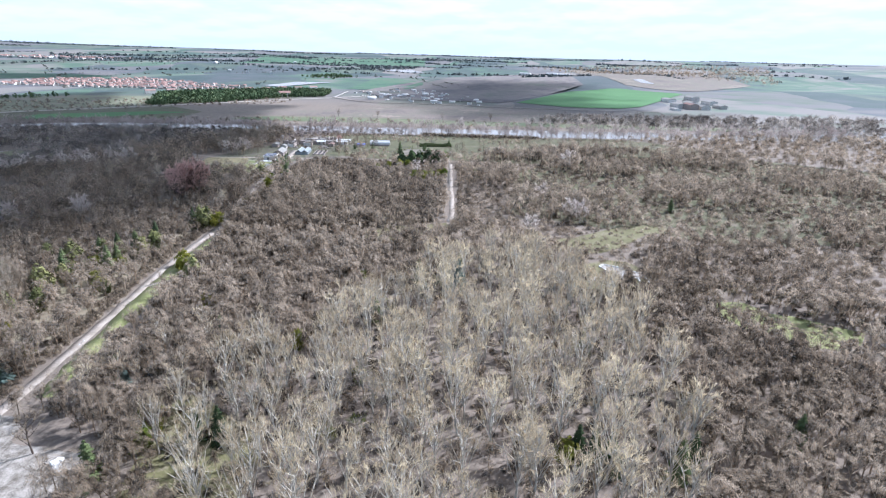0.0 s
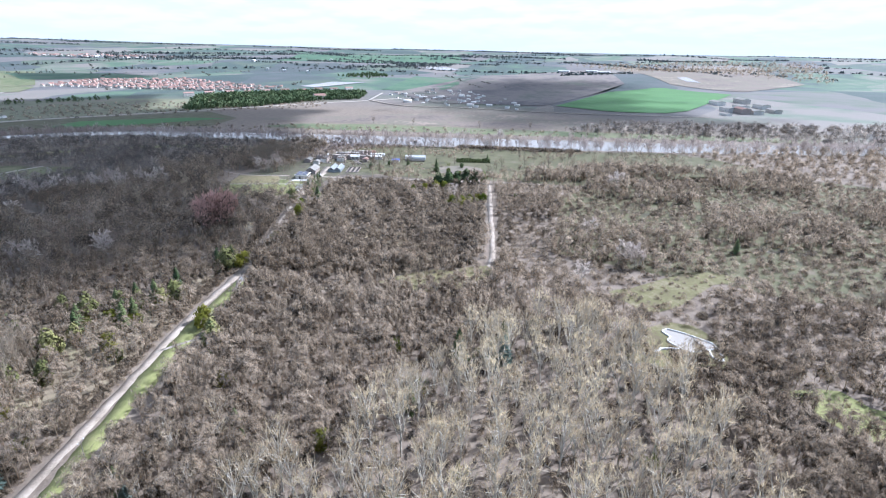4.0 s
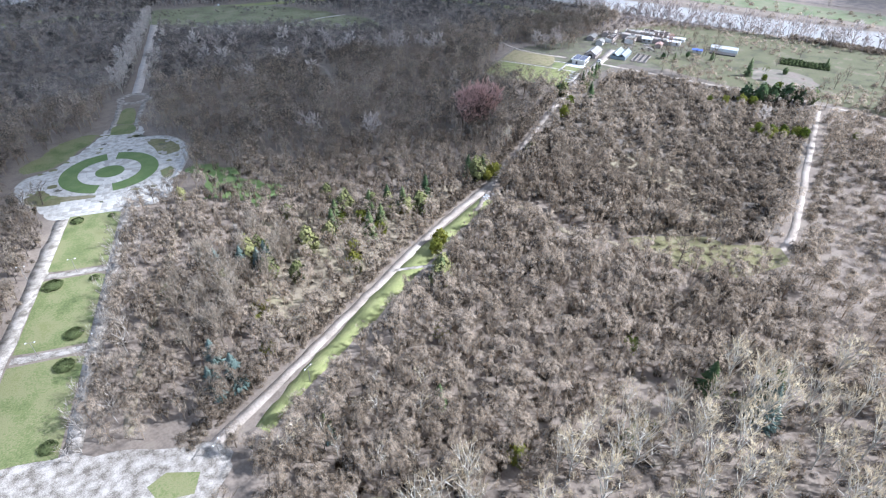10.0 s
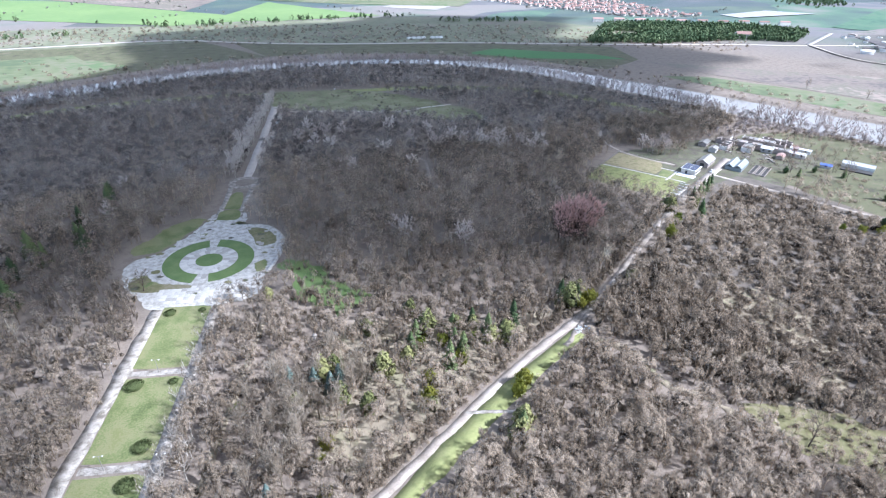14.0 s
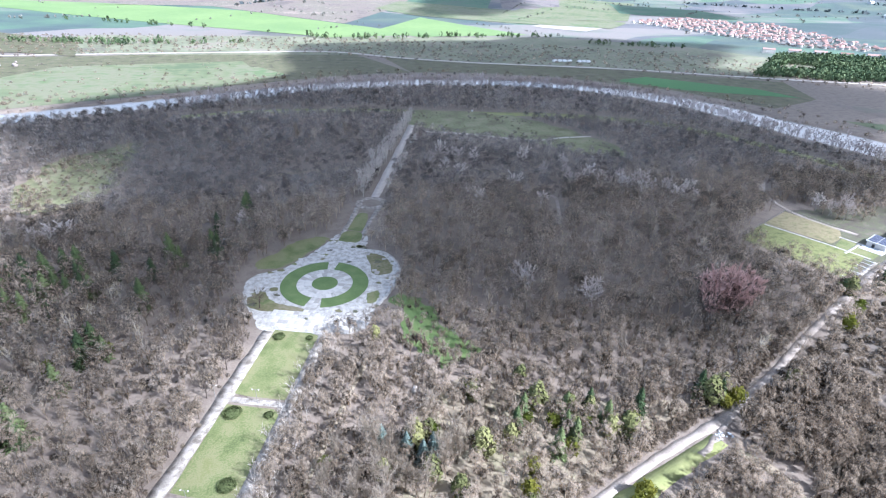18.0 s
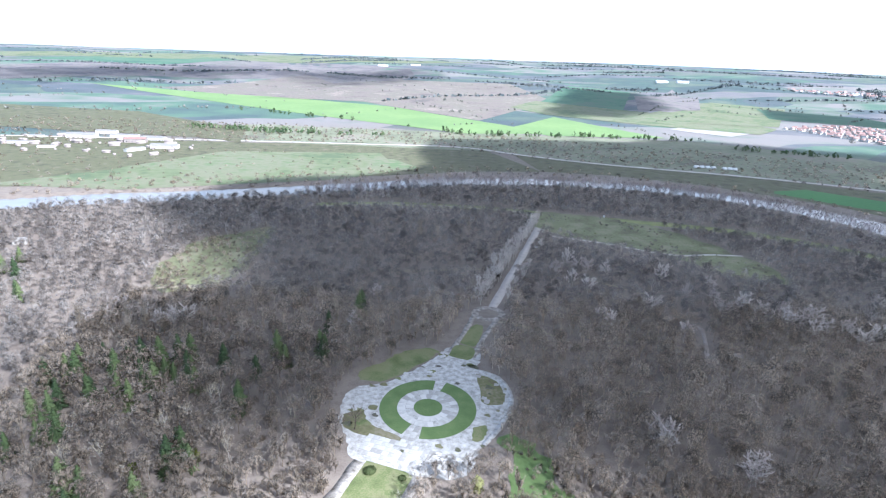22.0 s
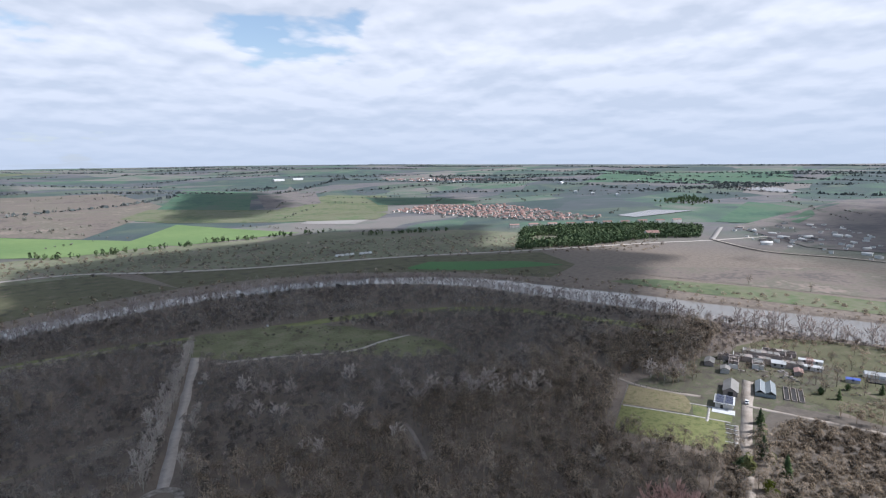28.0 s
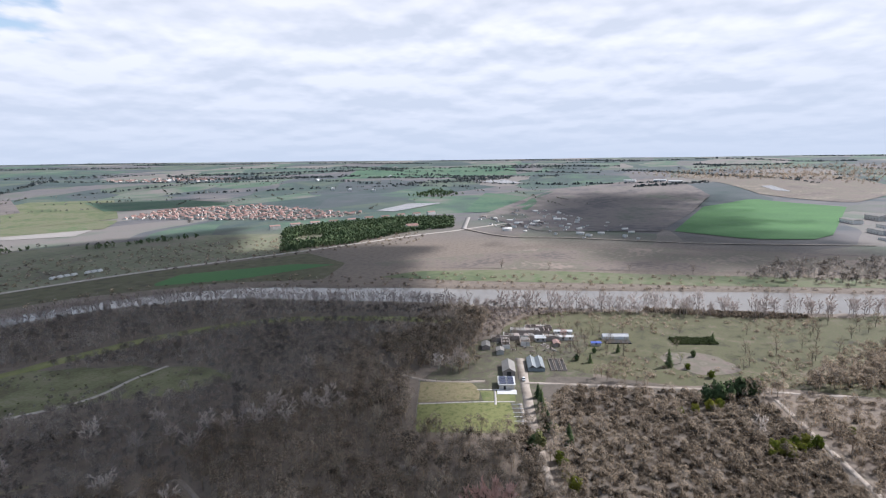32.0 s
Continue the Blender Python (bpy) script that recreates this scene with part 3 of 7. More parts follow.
# ---- river ----
def make_river():
    p = RIVER
    d = np.gradient(p[:, :2], axis=0)
    d /= np.linalg.norm(d, axis=1)[:, None]
    nrm = np.stack([d[:, 1], -d[:, 0]], 1)
    verts, faces = [], []
    for i in range(len(p)):
        for k in np.linspace(-1, 1, 5):
            q = p[i, :2] + nrm[i] * (p[i, 2] + 6) * k
            verts.append((q[0], q[1], -1.3))
    for i in range(len(p) - 1):
        for k in range(4):
            faces.append((5 * i + k, 5 * i + 5 + k, 5 * i + 6 + k, 5 * i + 1 + k))
    tagged(part("river", mesh_from("river", verts, faces, M_WATER), M_WATER), "slow grey-brown river winding round the park", "river", kind="structure")


make_river()

# ---- the formal axis: s metres along it, q metres to its right, from the round bed ----
AX, AY, UX, UY = 0.6, 150.5, 0.335, 0.942


def axis(s, q):
    return (AX + s * UX + q * UY, AY + s * UY - q * UX)


def axis_poly(*sq):
    return [axis(s, q) for s, q in sq]


ribbon("road", [axis(-142, -11), axis(-100, -10.5), axis(-66, -10), axis(-28, -10)], 4.3, M_PATH, "cracked pale concrete drive beside the lawns", "road", lift=0.03, rag=0.5)
ribbon("road", [axis(-142, 11), axis(-100, 10.4), axis(-66, 10), axis(-28, 9.5)], 3.6, M_PATH, "pale drive under a row of bare trees", "road", lift=0.03, rag=0.5)
PLAZA = axis_poly((-34, -14), (-34, 5), (-29, 22), (-15, 24), (-2.5, 27.5), (10, 28.2), (19.5, 26), (28.5, 18.7), (32.5, 9), (45, 6.6), (45, -6.4), (36, -9), (23, -13.5), (8.5, -21), (1.3, -30), (-5.6, -31), (-16, -27.5), (-23, -22), (-27, -18))
PLAZA_BASE = sheet("pavement", PLAZA, M_SLABPATH, "broken pale paving round the circular bed", "paving", lift=0.05, step=1.2, rag=0.5)


def ring(name, r0, r1, a0, a1, material, label, lift, category="lawn", n=40):
    verts, faces = [], []
    for i in range(n + 1):
        a = a0 + (a1 - a0) * i / n
        for r in (r0, r1):
            verts.append((*axis(r * math.cos(a), r * math.sin(a)), lift))
    for i in range(n):
        faces.append((2 * i, 2 * i + 2, 2 * i + 3, 2 * i + 1))
    return tagged(part(name, mesh_from(name, verts, faces, material), material), label, category, kind="structure")


ring("lawn", 0.01, 5.2, 0, 2 * math.pi, M_BED, "round green lawn bed in the middle of the paving", 0.12)
ring("lawn", 11.2, 17.6, -2.98, -0.2, M_BED, "curved green lawn round the paved ring", 0.12)
ring("lawn", 11.2, 17.6, 0.05, 2.95, M_BED, "curved green lawn round the paved ring", 0.12)
for s0, s1, q0, q1 in ((-66, -33, -7.9, 8.2), (-101, -70, -8.1, 8.5), (-140, -105, -8.3, 8.8)):
    sheet("lawn", axis_poly((s0, q0), (s0, q1), (s1, q1), (s1, q0)), M_LAWN, "mown green lawn between two drives", "lawn", lift=0.06, step=2.0)
for s in (-68, -103):
    sheet("path", axis_poly((s - 1.2, -8), (s - 1.2, 9), (s + 1.2, 9), (s + 1.2, -8)), M_PATH, "pale cross path between the lawns", "path", lift=0.08, step=1.0)
for s0, s1, q0, q1, q2, q3 in ((37.5, 47.5, -5.2, 4.2, 3.3, -4.8), (50, 68.5, -4.2, 3.0, 1.6, -3.4)):
    sheet("lawn", axis_poly((s0, q0), (s0, q1), (s1, q2), (s1, q3)), M_LAWN, "narrow green lawn strip on the axis", "lawn", lift=0.085, step=1.0, rag=0.12)
ribbon("road", [axis(40, -5.5), axis(60, -5), axis(80, -6)], 2.6, M_PATH, "narrow pale walk beside the lawn strips", "path", lift=0.065, rag=0.3)
ribbon("road", [axis(40, 5), axis(60, 4.6), axis(80, 5.5)], 2.4, M_PATH, "narrow pale walk beside the lawn strips", "path", lift=0.065, rag=0.3)
ring("pavement", 5.0, 8.5, 0, 2 * math.pi, M_PATH, "", 0.07).matrix_basis = Matrix.Translation((*(np.array(axis(84, 0)) - np.array((AX, AY))), 0))
ribbon("road", [axis(90, 0), axis(165, -1.8), axis(230, -3.5), axis(292, -5.5)], [4.6, 4.8, 5, 5.4, 10], M_AVENUE, "long straight concrete avenue through bare woods", "road", rag=0.4)

for poly, mat in (((-15.3, -26.3), (-10.3, -21.1), (-16, -15.7), (-18.6, -4), (-20.7, -3), (-22.2, -20.5)), M_GLADE), (((28.5, 10), (26.9, 18), (19.2, 23.6), (12.6, 24.6), (10.4, 17.8), (19.7, 13.8)), M_GLADE), (((-4.7, 18.6), (-1.9, 22.4), (-7, 23.6), (-10.9, 22.4), (-11, 20.1)), M_LAWN):
    sheet("grass_patch", axis_poly(*poly), mat, "grass bed broken into by the pale paving", "grass", lift=0.10, step=0.5, rag=0.35)
sheet("lawn", axis_poly((5.9, -31), (13.2, -34.1), (21.5, -28.5), (32.2, -24.6), (39.5, -16.3), (38.3, -9.9), (23.9, -14.6), (9.9, -21.8)), M_LAWN, "rough grass beside the round paving", "lawn", lift=0.075, step=1.0, rag=0.6)
ribbon("path", axis_poly((31, 10), (29.3, 18.8), (20.5, 25.8), (11, 28), (-1, 27), (-12, 24.3)), 1.9, M_SLABPATH, "pale curved walk round the grass bed", "path", lift=0.115, rag=0.2)
for i in range(85):
    s0, q0 = rng.uniform(-26, 44), rng.uniform(-27, 26)
    x_, y_ = axis(s0, q0)
    if not inside(PLAZA, np.array([x_]), np.array([y_]))[0] or math.hypot(s0, q0) < 19 or abs(s0 + 8) < 3 and abs(q0) < 3:
        continue
    a_ = np.linspace(0, 2 * np.pi, 8, endpoint=False)
    size_ = rng.uniform(0.35, 1.3) * (1.3 if q0 < -12 or s0 > 20 else 1.0)
    rr_ = size_ * rng.uniform(0.6, 1.4, 8)
    sheet("grass_tuft", [axis(s0 + r * math.cos(t), q0 + 1.3 * r * math.sin(t)) for t, r in zip(a_, rr_)], (M_GLADE, M_LAWN, M_YARD)[i % 3], "grass and dirt breaking through the paving", "grass", lift=0.14, step=0.4, rag=0.15)

# diagonal road to the nursery
DIAG = [(-13, 2), (20.2, 16.0), (45.0, 26.9), (80.7, 42.1), (112.4, 52.9), (142, 67), (190, 92), (232, 112), (287, 135), (318, 148)]
ribbon("road", DIAG, [2.6, 2.6, 2.6, 2.8, 3.2, 2.6, 3.0, 4.5, 5.5, 5], M_GRAVEL, "cracked pale gravel road through the woods", "road", rag=0.3)
VERGE = [(-0.6, 0.7), (15.4, 8.7), (40.2, 19.9), (73.6, 34.2), (105.9, 45.8)]
ribbon("verge", VERGE, [3.4, 4.8, 6.2, 6.6, 4.6], M_VERGE, "grass verge beside the gravel road", "verge", lift=0.03, rag=0.5)
ribbon("path", [(116, 53), (107, 47.5), (97, 42)], 1.8, M_GRAVEL, "short pebbled path forking off the road", "path", lift=0.065, rag=0.4)
ribbon("path", [(53, 31), (60, 28), (66, 25)], 1.2, M_PATH, "short stone path crossing the verge", "path", lift=0.08, rag=0.1)
sheet("pavement", [(-62, 26), (-47, 24), (-36, 18.5), (-22, 11.5), (-11, 4.5), (-8, -2), (-13, -10), (-11, -24), (-18, -33), (-40, -24), (-62, 4)], M_PATH, "wide worn turning area of pale concrete", "paving", lift=0.075, step=1.5, rag=1.2)
sheet("lawn", [(-24, 1.5), (-20, 2.5), (-14.5, -1.5), (-17, -5.5), (-23, -3)], M_LAWN, "small green island in the turning area", "lawn", lift=0.12, step=1.0)
ribbon("path", [(305, 11), (253, -7), (205, -24), (172, -35), (150, -37)], 2.6, M_GRAVEL, "straight pale track through scrub", "path", lift=0.072, rag=0.3)
ribbon("path", [(275, 130), (290, 85), (304, 44), (315, 9), (330, -37), (362, -92), (400, -110)], 2.6, M_GRAVEL, "pale farm track", "path", lift=0.062, rag=0.3)
ribbon("path", [(275, 225), (262, 208), (256, 190), (258, 170), (268, 150)], 3.0, M_GRAVEL, "dirt lane curving to the field", "path", lift=0.068, rag=0.3)
ribbon("path", [(118, 231), (127, 230), (132, 222), (129, 210), (124, 197), (120, 187)], 2.0, M_GRAVEL, "looping dirt track in the woods", "path", lift=0.09, rag=0.2)
ribbon("path", [(86, 362), (120, 350), (160, 330), (190, 333), (211, 333)], 2.6, M_AVENUE, "pale dirt track over the meadow", "path", lift=0.16, rag=0.2)
ribbon("road", [(-700, 700), (-284, 745), (-100, 760), (30, 765), (120, 712), (216, 668), (390, 616), (559, 541), (745, 469), (842, 422), (1100, 330)], 8, M_AVENUE, "pale main road beyond the river", "road", lift=0.5)

# ---- fields ----
sheet("meadow", [(-158, 282), (-151, 327), (-116, 357), (-112, 330), (-110, 285), (-118, 251), (-148, 245)], M_MEADOW, "rough grassy glade with low scrub", "meadow", lift=0.1, rag=4)
sheet("meadow", [(78, 380), (80, 425), (135, 418), (175, 395), (205, 345), (220, 292), (207, 285), (185, 295), (150, 330), (115, 352)], M_MEADOW, "long olive-green meadow strip", "meadow", lift=0.1, rag=4)
sheet("meadow", [(119, -5), (138, -9), (158, -33), (147, -40), (127, -26)], M_GLADE, "grassy clearing with yellowish grass", "meadow", lift=0.1, rag=5)
sheet("meadow", [(159, -90), (186, -112), (198, -136), (157, -114), (146, -97)], M_GLADE, "grassy clearing near the empty pool", "meadow", lift=0.1, rag=5)
sheet("meadow", [(108, -140), (112, -155), (100, -182), (88, -172), (92, -158)], M_VERGE, "bright green clearing among bare trees", "meadow", lift=0.1, rag=4)
sheet("meadow", [(24, 112), (28, 134), (37, 130), (42, 112), (49, 98), (37, 93), (30, 100)], M_BED, "bright green patch under bare trees", "meadow", lift=0.1, step=2.5, rag=3.5)
sheet("field_grass", [(203, 157), (228, 170), (243, 143), (249, 129), (222, 114)], M_FIELD, "fenced green field", "field", lift=0.08, step=3)
sheet("field_grass", [(230, 171), (253, 182), (263, 156), (256, 148), (245, 144)], M_DRYFIELD, "fenced field of dry yellow grass", "field", lift=0.08, step=3)
sheet("field", [(345, 544), (399, 562), (493, 485), (508, 438), (404, 484)], M_CROP, "dark green crop field across the river", "field", lift=0.25, step=10)
for poly in ([(-700, 470), (-395, 440), (-270, 470), (-180, 510), (-250, 735), (-700, 710)], [(-180, 510), (-60, 550), (40, 595), (120, 605), (60, 760), (-60, 770), (-250, 735)],
             [(120, 605), (200, 600), (290, 565), (385, 490), (440, 400), (520, 430), (560, 520), (390, 612), (216, 665), (100, 722)]):
    sheet("pasture", poly, M_OLIVE, "rough olive grassland beyond the river", "pasture", lift=0.03, step=8)
sheet("dry_grass", [(62, 72), (112, 58), (92, 51.5), (50, 35.5), (20, 22), (14, 55), (38, 84)], M_TANGRASS, "dry tan grass between young conifers", "grass", lift=0.03, step=3, rag=1.5)
sheet("dry_grass", [(125, 30), (150, 45), (190, 30), (170, -5), (140, -10)], M_TANGRASS, "dry tan grass slope in the woods", "grass", lift=0.03, step=3, rag=3)
sheet("dry_grass", [(-20, -40), (5, -28), (12, -34), (0, -55), (-20, -60)], M_GLADE, "trodden grass beside the path", "grass", lift=0.03, step=3, rag=1.5)
sheet("lawn", [(244.5, 141.5), (251, 126.5), (262, 131), (256, 148)], M_LAWN, "small lawn squares beside the white house", "lawn", lift=0.07, step=2)
sheet("yard", [(226, 109), (300, 97), (336, 173), (300, 173), (268, 160), (254, 184)], M_YARD, "trodden grass round the nursery", "yard", lift=0.02, step=4, rag=1)
FAR = [
    ("scrubland", M_WILD, "dark olive scrubland beyond the river", [(-490, 810), (-300, 940), (40, 900), (440, 930), (640, 800), (760, 560), (560, 530), (390, 620), (216, 668), (30, 765), (-284, 745)]),
    ("ploughed", M_PLOUGH, "purplish-brown ploughed land", [(-1655, 2035), (-940, 3405), (-265, 2990), (-530, 2095), (-1000, 1985), (-1290, 1585)]),
    ("stubble", M_SOIL, "pale tan stubble field", [(-825, 1640), (-425, 2475), (270, 2280), (335, 1645), (80, 1130), (-220, 1450), (-515, 1490)]),
    ("ploughed", M_PLOUGH, "dark ploughed slope", [(-595, 2395), (-170, 2940), (-120, 2525), (-375, 1960)]),
    ("wheat", M_TEAL, "blue-green winter wheat slope", [(190, 1335), (505, 2265), (690, 2050), (480, 1465), (290, 1285)]),
    ("pasture", M_LTGREEN, "pale green pasture", [(505, 1405), (875, 1815), (1060, 1710), (755, 1220), (530, 1225)]),
    ("crop", M_CROP2, "bright green crop field", [(-1000, 1615), (-440, 1235), (-90, 1010), (45, 920), (195, 955), (130, 1065), (-115, 1335), (-445, 1515)]),
    ("crop", M_CROP2, "bright green crop strip", [(125, 1020), (255, 1240), (400, 960), (190, 930)]),
    ("mud_flat", M_CLAY, "pale grey dried pond bed", [(455, 1095), (565, 1210), (640, 1100), (545, 1015)]),
    ("ploughed", M_PLOUGH, "brown ploughed patch", [(540, 1545), (905, 2215), (735, 1575), (610, 1480)]),
    ("wheat", M_TEAL, "blue-green wheat band", [(-1835, 2440), (-1485, 3145), (-995, 3360), (-1250, 2490)]),
    ("pasture", M_OLIVE, "olive scrubby pasture", [(-865, 1060), (-580, 1040), (-310, 870), (-270, 730), (-395, 785), (-645, 785)]),
    ("pasture", M_LTGREEN, "far pale green field", [(-2195, 2700), (-1135, 3835), (445, 3790), (-305, 3405), (-1470, 2930), (-2030, 2490)]),
    ("wheat", M_TEAL, "dark green wheat band behind the village", [(935, 1650), (1150, 1490), (1040, 1195), (815, 1365)]),
    ("pasture", M_LTGREEN, "light green pasture before the village", [(175, 1400), (275, 1640), (615, 1415), (735, 1185), (630, 1070), (415, 1170), (245, 1280)]),
    ("ploughed", M_PLOUGH, "brown ploughed patch", [(655, 1910), (890, 1940), (705, 1505), (535, 1500)]),
    ("crop", M_TEAL, "green field by the ponds", [(1090, 540), (1570, 680), (1430, 465), (1185, 425)]),
    ("ploughed", M_PLOUGH, "wide purplish-brown plain", [(1040, 480), (1840, 530), (2400, 250), (1650, 60), (920, 110), (860, 295)]),
    ("crop", M_CROP, "wide green crop field", [(925, 100), (1375, 75), (1600, -35), (1400, -200), (905, -100), (870, -5)]),
    ("stubble", M_SOIL, "bare tan field along the river", [(515, 420), (605, 330), (700, 245), (760, 85), (780, -135), (655, -105), (625, 20), (575, 185), (530, 330)]),
    ("pasture", M_LTGREEN, "green river bank meadow", [(470, 350), (512, 328), (555, 237), (590, 72), (640, -100), (680, -250), (645, -240), (596, -89), (550, 50), (512, 180), (488, 260)]),
    ("pasture", M_LTGREEN, "light green river meadow", [(-395, 450), (-330, 530), (-270, 595), (-55, 650), (-20, 600), (-100, 525), (-195, 485), (-275, 450)]),
    ("stubble", M_LTGREEN, "dry yellowish river meadow", [(-330, 535), (-265, 660), (-75, 690), (-60, 640), (-200, 590)]),
    ("ploughed", M_SOIL, "pinkish bare field", [(2545, 225), (1700, -60), (1500, -230), (1900, -420), (2700, -300)]),
    ("wheat", M_TEAL, "green band on the far rise", [(1900, 1500), (2700, 1900), (3300, 1200), (2500, 900)]),
]
for i, (nm, mt, lb, poly) in enumerate(FAR):
    far_off = max(abs(poly[0][0]), abs(poly[0][1]))
    sheet(nm + "_field" if nm in ("wheat", "crop", "stubble", "ploughed") else nm, poly, mt, lb, "field", lift=0.25 + 0.03 * i if far_off > 900 else 0.05 + 0.008 * i, step=30 if far_off > 900 else 6)
sheet("pond", [(1060, 745), (1205, 745), (1260, 670), (1055, 675)], M_WATER, "grey fish pond", "pond", lift=1.2, step=25)
sheet("pond", [(2075, 950), (2195, 875), (2085, 730), (2035, 795)], M_WATER, "distant pale pond", "pond", lift=1.4, step=40)
sheet("pond", [(1885, -70), (1935, -130), (1770, -140), (1785, -100)], M_WATER, "distant pale pond", "pond", lift=1.4, step=40)
sheet("meadow", [(330, 172), (400, 165), (440, 90), (470, -20), (500, -100), (440, -170), (345, -70), (318, 20), (300, 95)], M_OLIVE, "rough green riverside meadow", "meadow", lift=0.07, step=8, rag=3)
sheet("meadow", [(190, -55), (330, -50), (420, -160), (390, -300), (250, -280), (185, -180)], M_OLIVE, "scrubby olive grassland", "meadow", lift=0.07, step=8, rag=4)
sheet("meadow", [(328, 60), (350, 68), (360, 45), (345, 25), (326, 38)], M_SOIL, "bare tan patch by the farm track", "meadow", lift=0.12, step=4, rag=2)
ribbon("verge", [(-100, 425), (-36, 437), (46, 433), (100, 420), (180, 405), (250, 385), (310, 340), (345, 270), (362, 215)], 12, M_VERGE, "green strip behind the riverside trees", "verge", lift=0.06, rag=1.0)
ribbon("path", [(-100, 420), (-36, 435), (46, 431), (89, 419)], 3.4, M_GRAVEL, "pale lane to the avenue's end", "path", lift=0.1, rag=0.2)
ribbon("path", [(-150, 245), (-128, 251), (-105, 255), (-88, 261)], 2.6, M_TANGRASS, "dirt path over the glade", "path", lift=0.14, rag=0.3)
ribbon("path", [(-30, 280), (-10, 284), (20, 289), (45, 292)], 2.2, M_TANGRASS, "dirt path from the avenue", "path", rag=0.3)
ribbon("path", [(31, 222), (45, 218), (62, 205), (70, 195)], 2.2, M_TANGRASS, "dirt path from the small round bed", "path", rag=0.3)
ribbon("path", [(88, 282), (104, 272), (118, 262)], 2.2, M_TANGRASS, "dirt path in the woods", "path", rag=0.3)
ribbon("path", [(108, 41), (114, 30), (113, 19), (114, 11), (119, 5), (121, -5), (127, -13)], 2.6, M_TANGRASS, "trodden tan path over the slope", "path", lift=0.13, rag=0.6)
ribbon("path", [(32, 104), (28, 92), (24, 81)], 1.3, M_PATH, "broken stone path in the wood", "path", rag=0.3)
ribbon("path", [(12, 100), (2, 78), (-8, 55), (-20, 28), (-24, 16)], 2.0, M_TANGRASS, "leaf-covered side path beside the tree row", "path", lift=0.04, rag=0.3)
ribbon("road", [(845, 425), (785, 325), (800, 240), (805, 130), (812, 40), (860, -140)], 5, M_GRAVEL, "pale farm road", "road", lift=1.1)
ribbon("road", [(845, 425), (960, 470), (1010, 490)], 8, M_CLAY, "white chalk road junction", "road", lift=1.2)

# ---- trees ----
def tube(p0, p1, r0, r1, k=4):
    p0, p1 = np.array(p0, float), np.array(p1, float)
    d = p1 - p0
    d /= np.linalg.norm(d) + 1e-9
    a = np.cross(d, (0.3, 0.9, 0.1)); a /= np.linalg.norm(a) + 1e-9
    b = np.cross(d, a)
    an = np.arange(k) * 2 * np.pi / k
    c = np.outer(np.cos(an), a) + np.outer(np.sin(an), b)
    v = np.vstack([p0 + c * r0, p1 + c * r1])
    f = []
    for i in range(k):
        j = (i + 1) % k
        f += [(i, j, k + j), (i, k + j, k + i)]
    return v, np.array(f)


SOLID = (0.5, 0.5, -1.0)


def join(pieces):
    """Joins meshes; the third array, where there is one, tells twig sprays from solid wood."""
    vs, fs, ws, o = [], [], [], 0
    for p in pieces:
        vs.append(p[0]); fs.append(p[1] + o); o += len(p[0])
        ws.append(p[2] if len(p) > 2 else np.tile(SOLID, (len(p[0]), 1)))
    return np.vstack(vs), np.vstack(fs), np.vstack(ws)


def sprays(c, out, way, size, g, tilt=0.35, long=1.0, fan=0.75):
    """Cupped sprays of fine twigs: each a small bent surface facing out, its twigs running along way."""
    n = len(c)
    nr = out + g.normal(0, tilt, (n, 3))
    nr /= np.linalg.norm(nr, axis=1)[:, None] + 1e-9
    e2 = way - nr * (way * nr).sum(1)[:, None]
    e2 /= np.linalg.norm(e2, axis=1)[:, None] + 1e-9
    e1 = np.cross(e2, nr)
    s = (np.asarray(size) * g.uniform(0.75, 1.3, n))[:, None]
    dip = nr * s * 0.3
    v = np.stack([c - e1 * s * fan - e2 * s * long - dip, c + e1 * s * fan - e2 * s * long - dip, c + e1 * s + e2 * s * long - dip * 0.6, c - e1 * s + e2 * s * long + dip * 0.3], 1).reshape(-1, 3)
    k = np.arange(n) * 4
    f = np.vstack([np.stack([k, k + 1, k + 2], 1), np.stack([k, k + 2, k + 3], 1)])
    w = np.tile(np.array([(0, 0, 0), (1, 0, 0), (1, 1, 0), (0, 1, 0)], float), (n, 1))
    w[:, 2] = np.repeat(g.uniform(0.02, 1, n), 4)
    return v, f, w


def slivers(start, way, length, width, g, out=None):
    """Thin tapering twigs, one triangle each; out: the way their flat sides face."""
    n = len(start)
    side = np.cross(way, g.normal(size=(n, 3)) if out is None else out + g.normal(0, 0.35, (n, 3)))
    side /= np.linalg.norm(side, axis=1)[:, None] + 1e-9
    w = side * (np.asarray(width).reshape(-1, 1) / 2)
    v = np.stack([start - w, start + w, start + way * np.asarray(length).reshape(-1, 1)], 1).reshape(-1, 3)
    return v, np.arange(3 * n).reshape(n, 3)


def stem_tube(path, radii, k=5):
    """One connected tapering stem through several points."""
    vs, fs = [], []
    an = np.arange(k) * 2 * np.pi / k
    for (x, y, z), r in zip(path, radii):
        vs.append(np.stack([x + np.cos(an) * r, y + np.sin(an) * r, np.full(k, z)], 1))
    for i in range(len(path) - 1):
        for j in range(k):
            n = (j + 1) % k
            fs += [(i * k + j, i * k + n, i * k + k + n), (i * k + j, i * k + k + n, i * k + k + j)]
    return np.vstack(vs), np.array(fs)


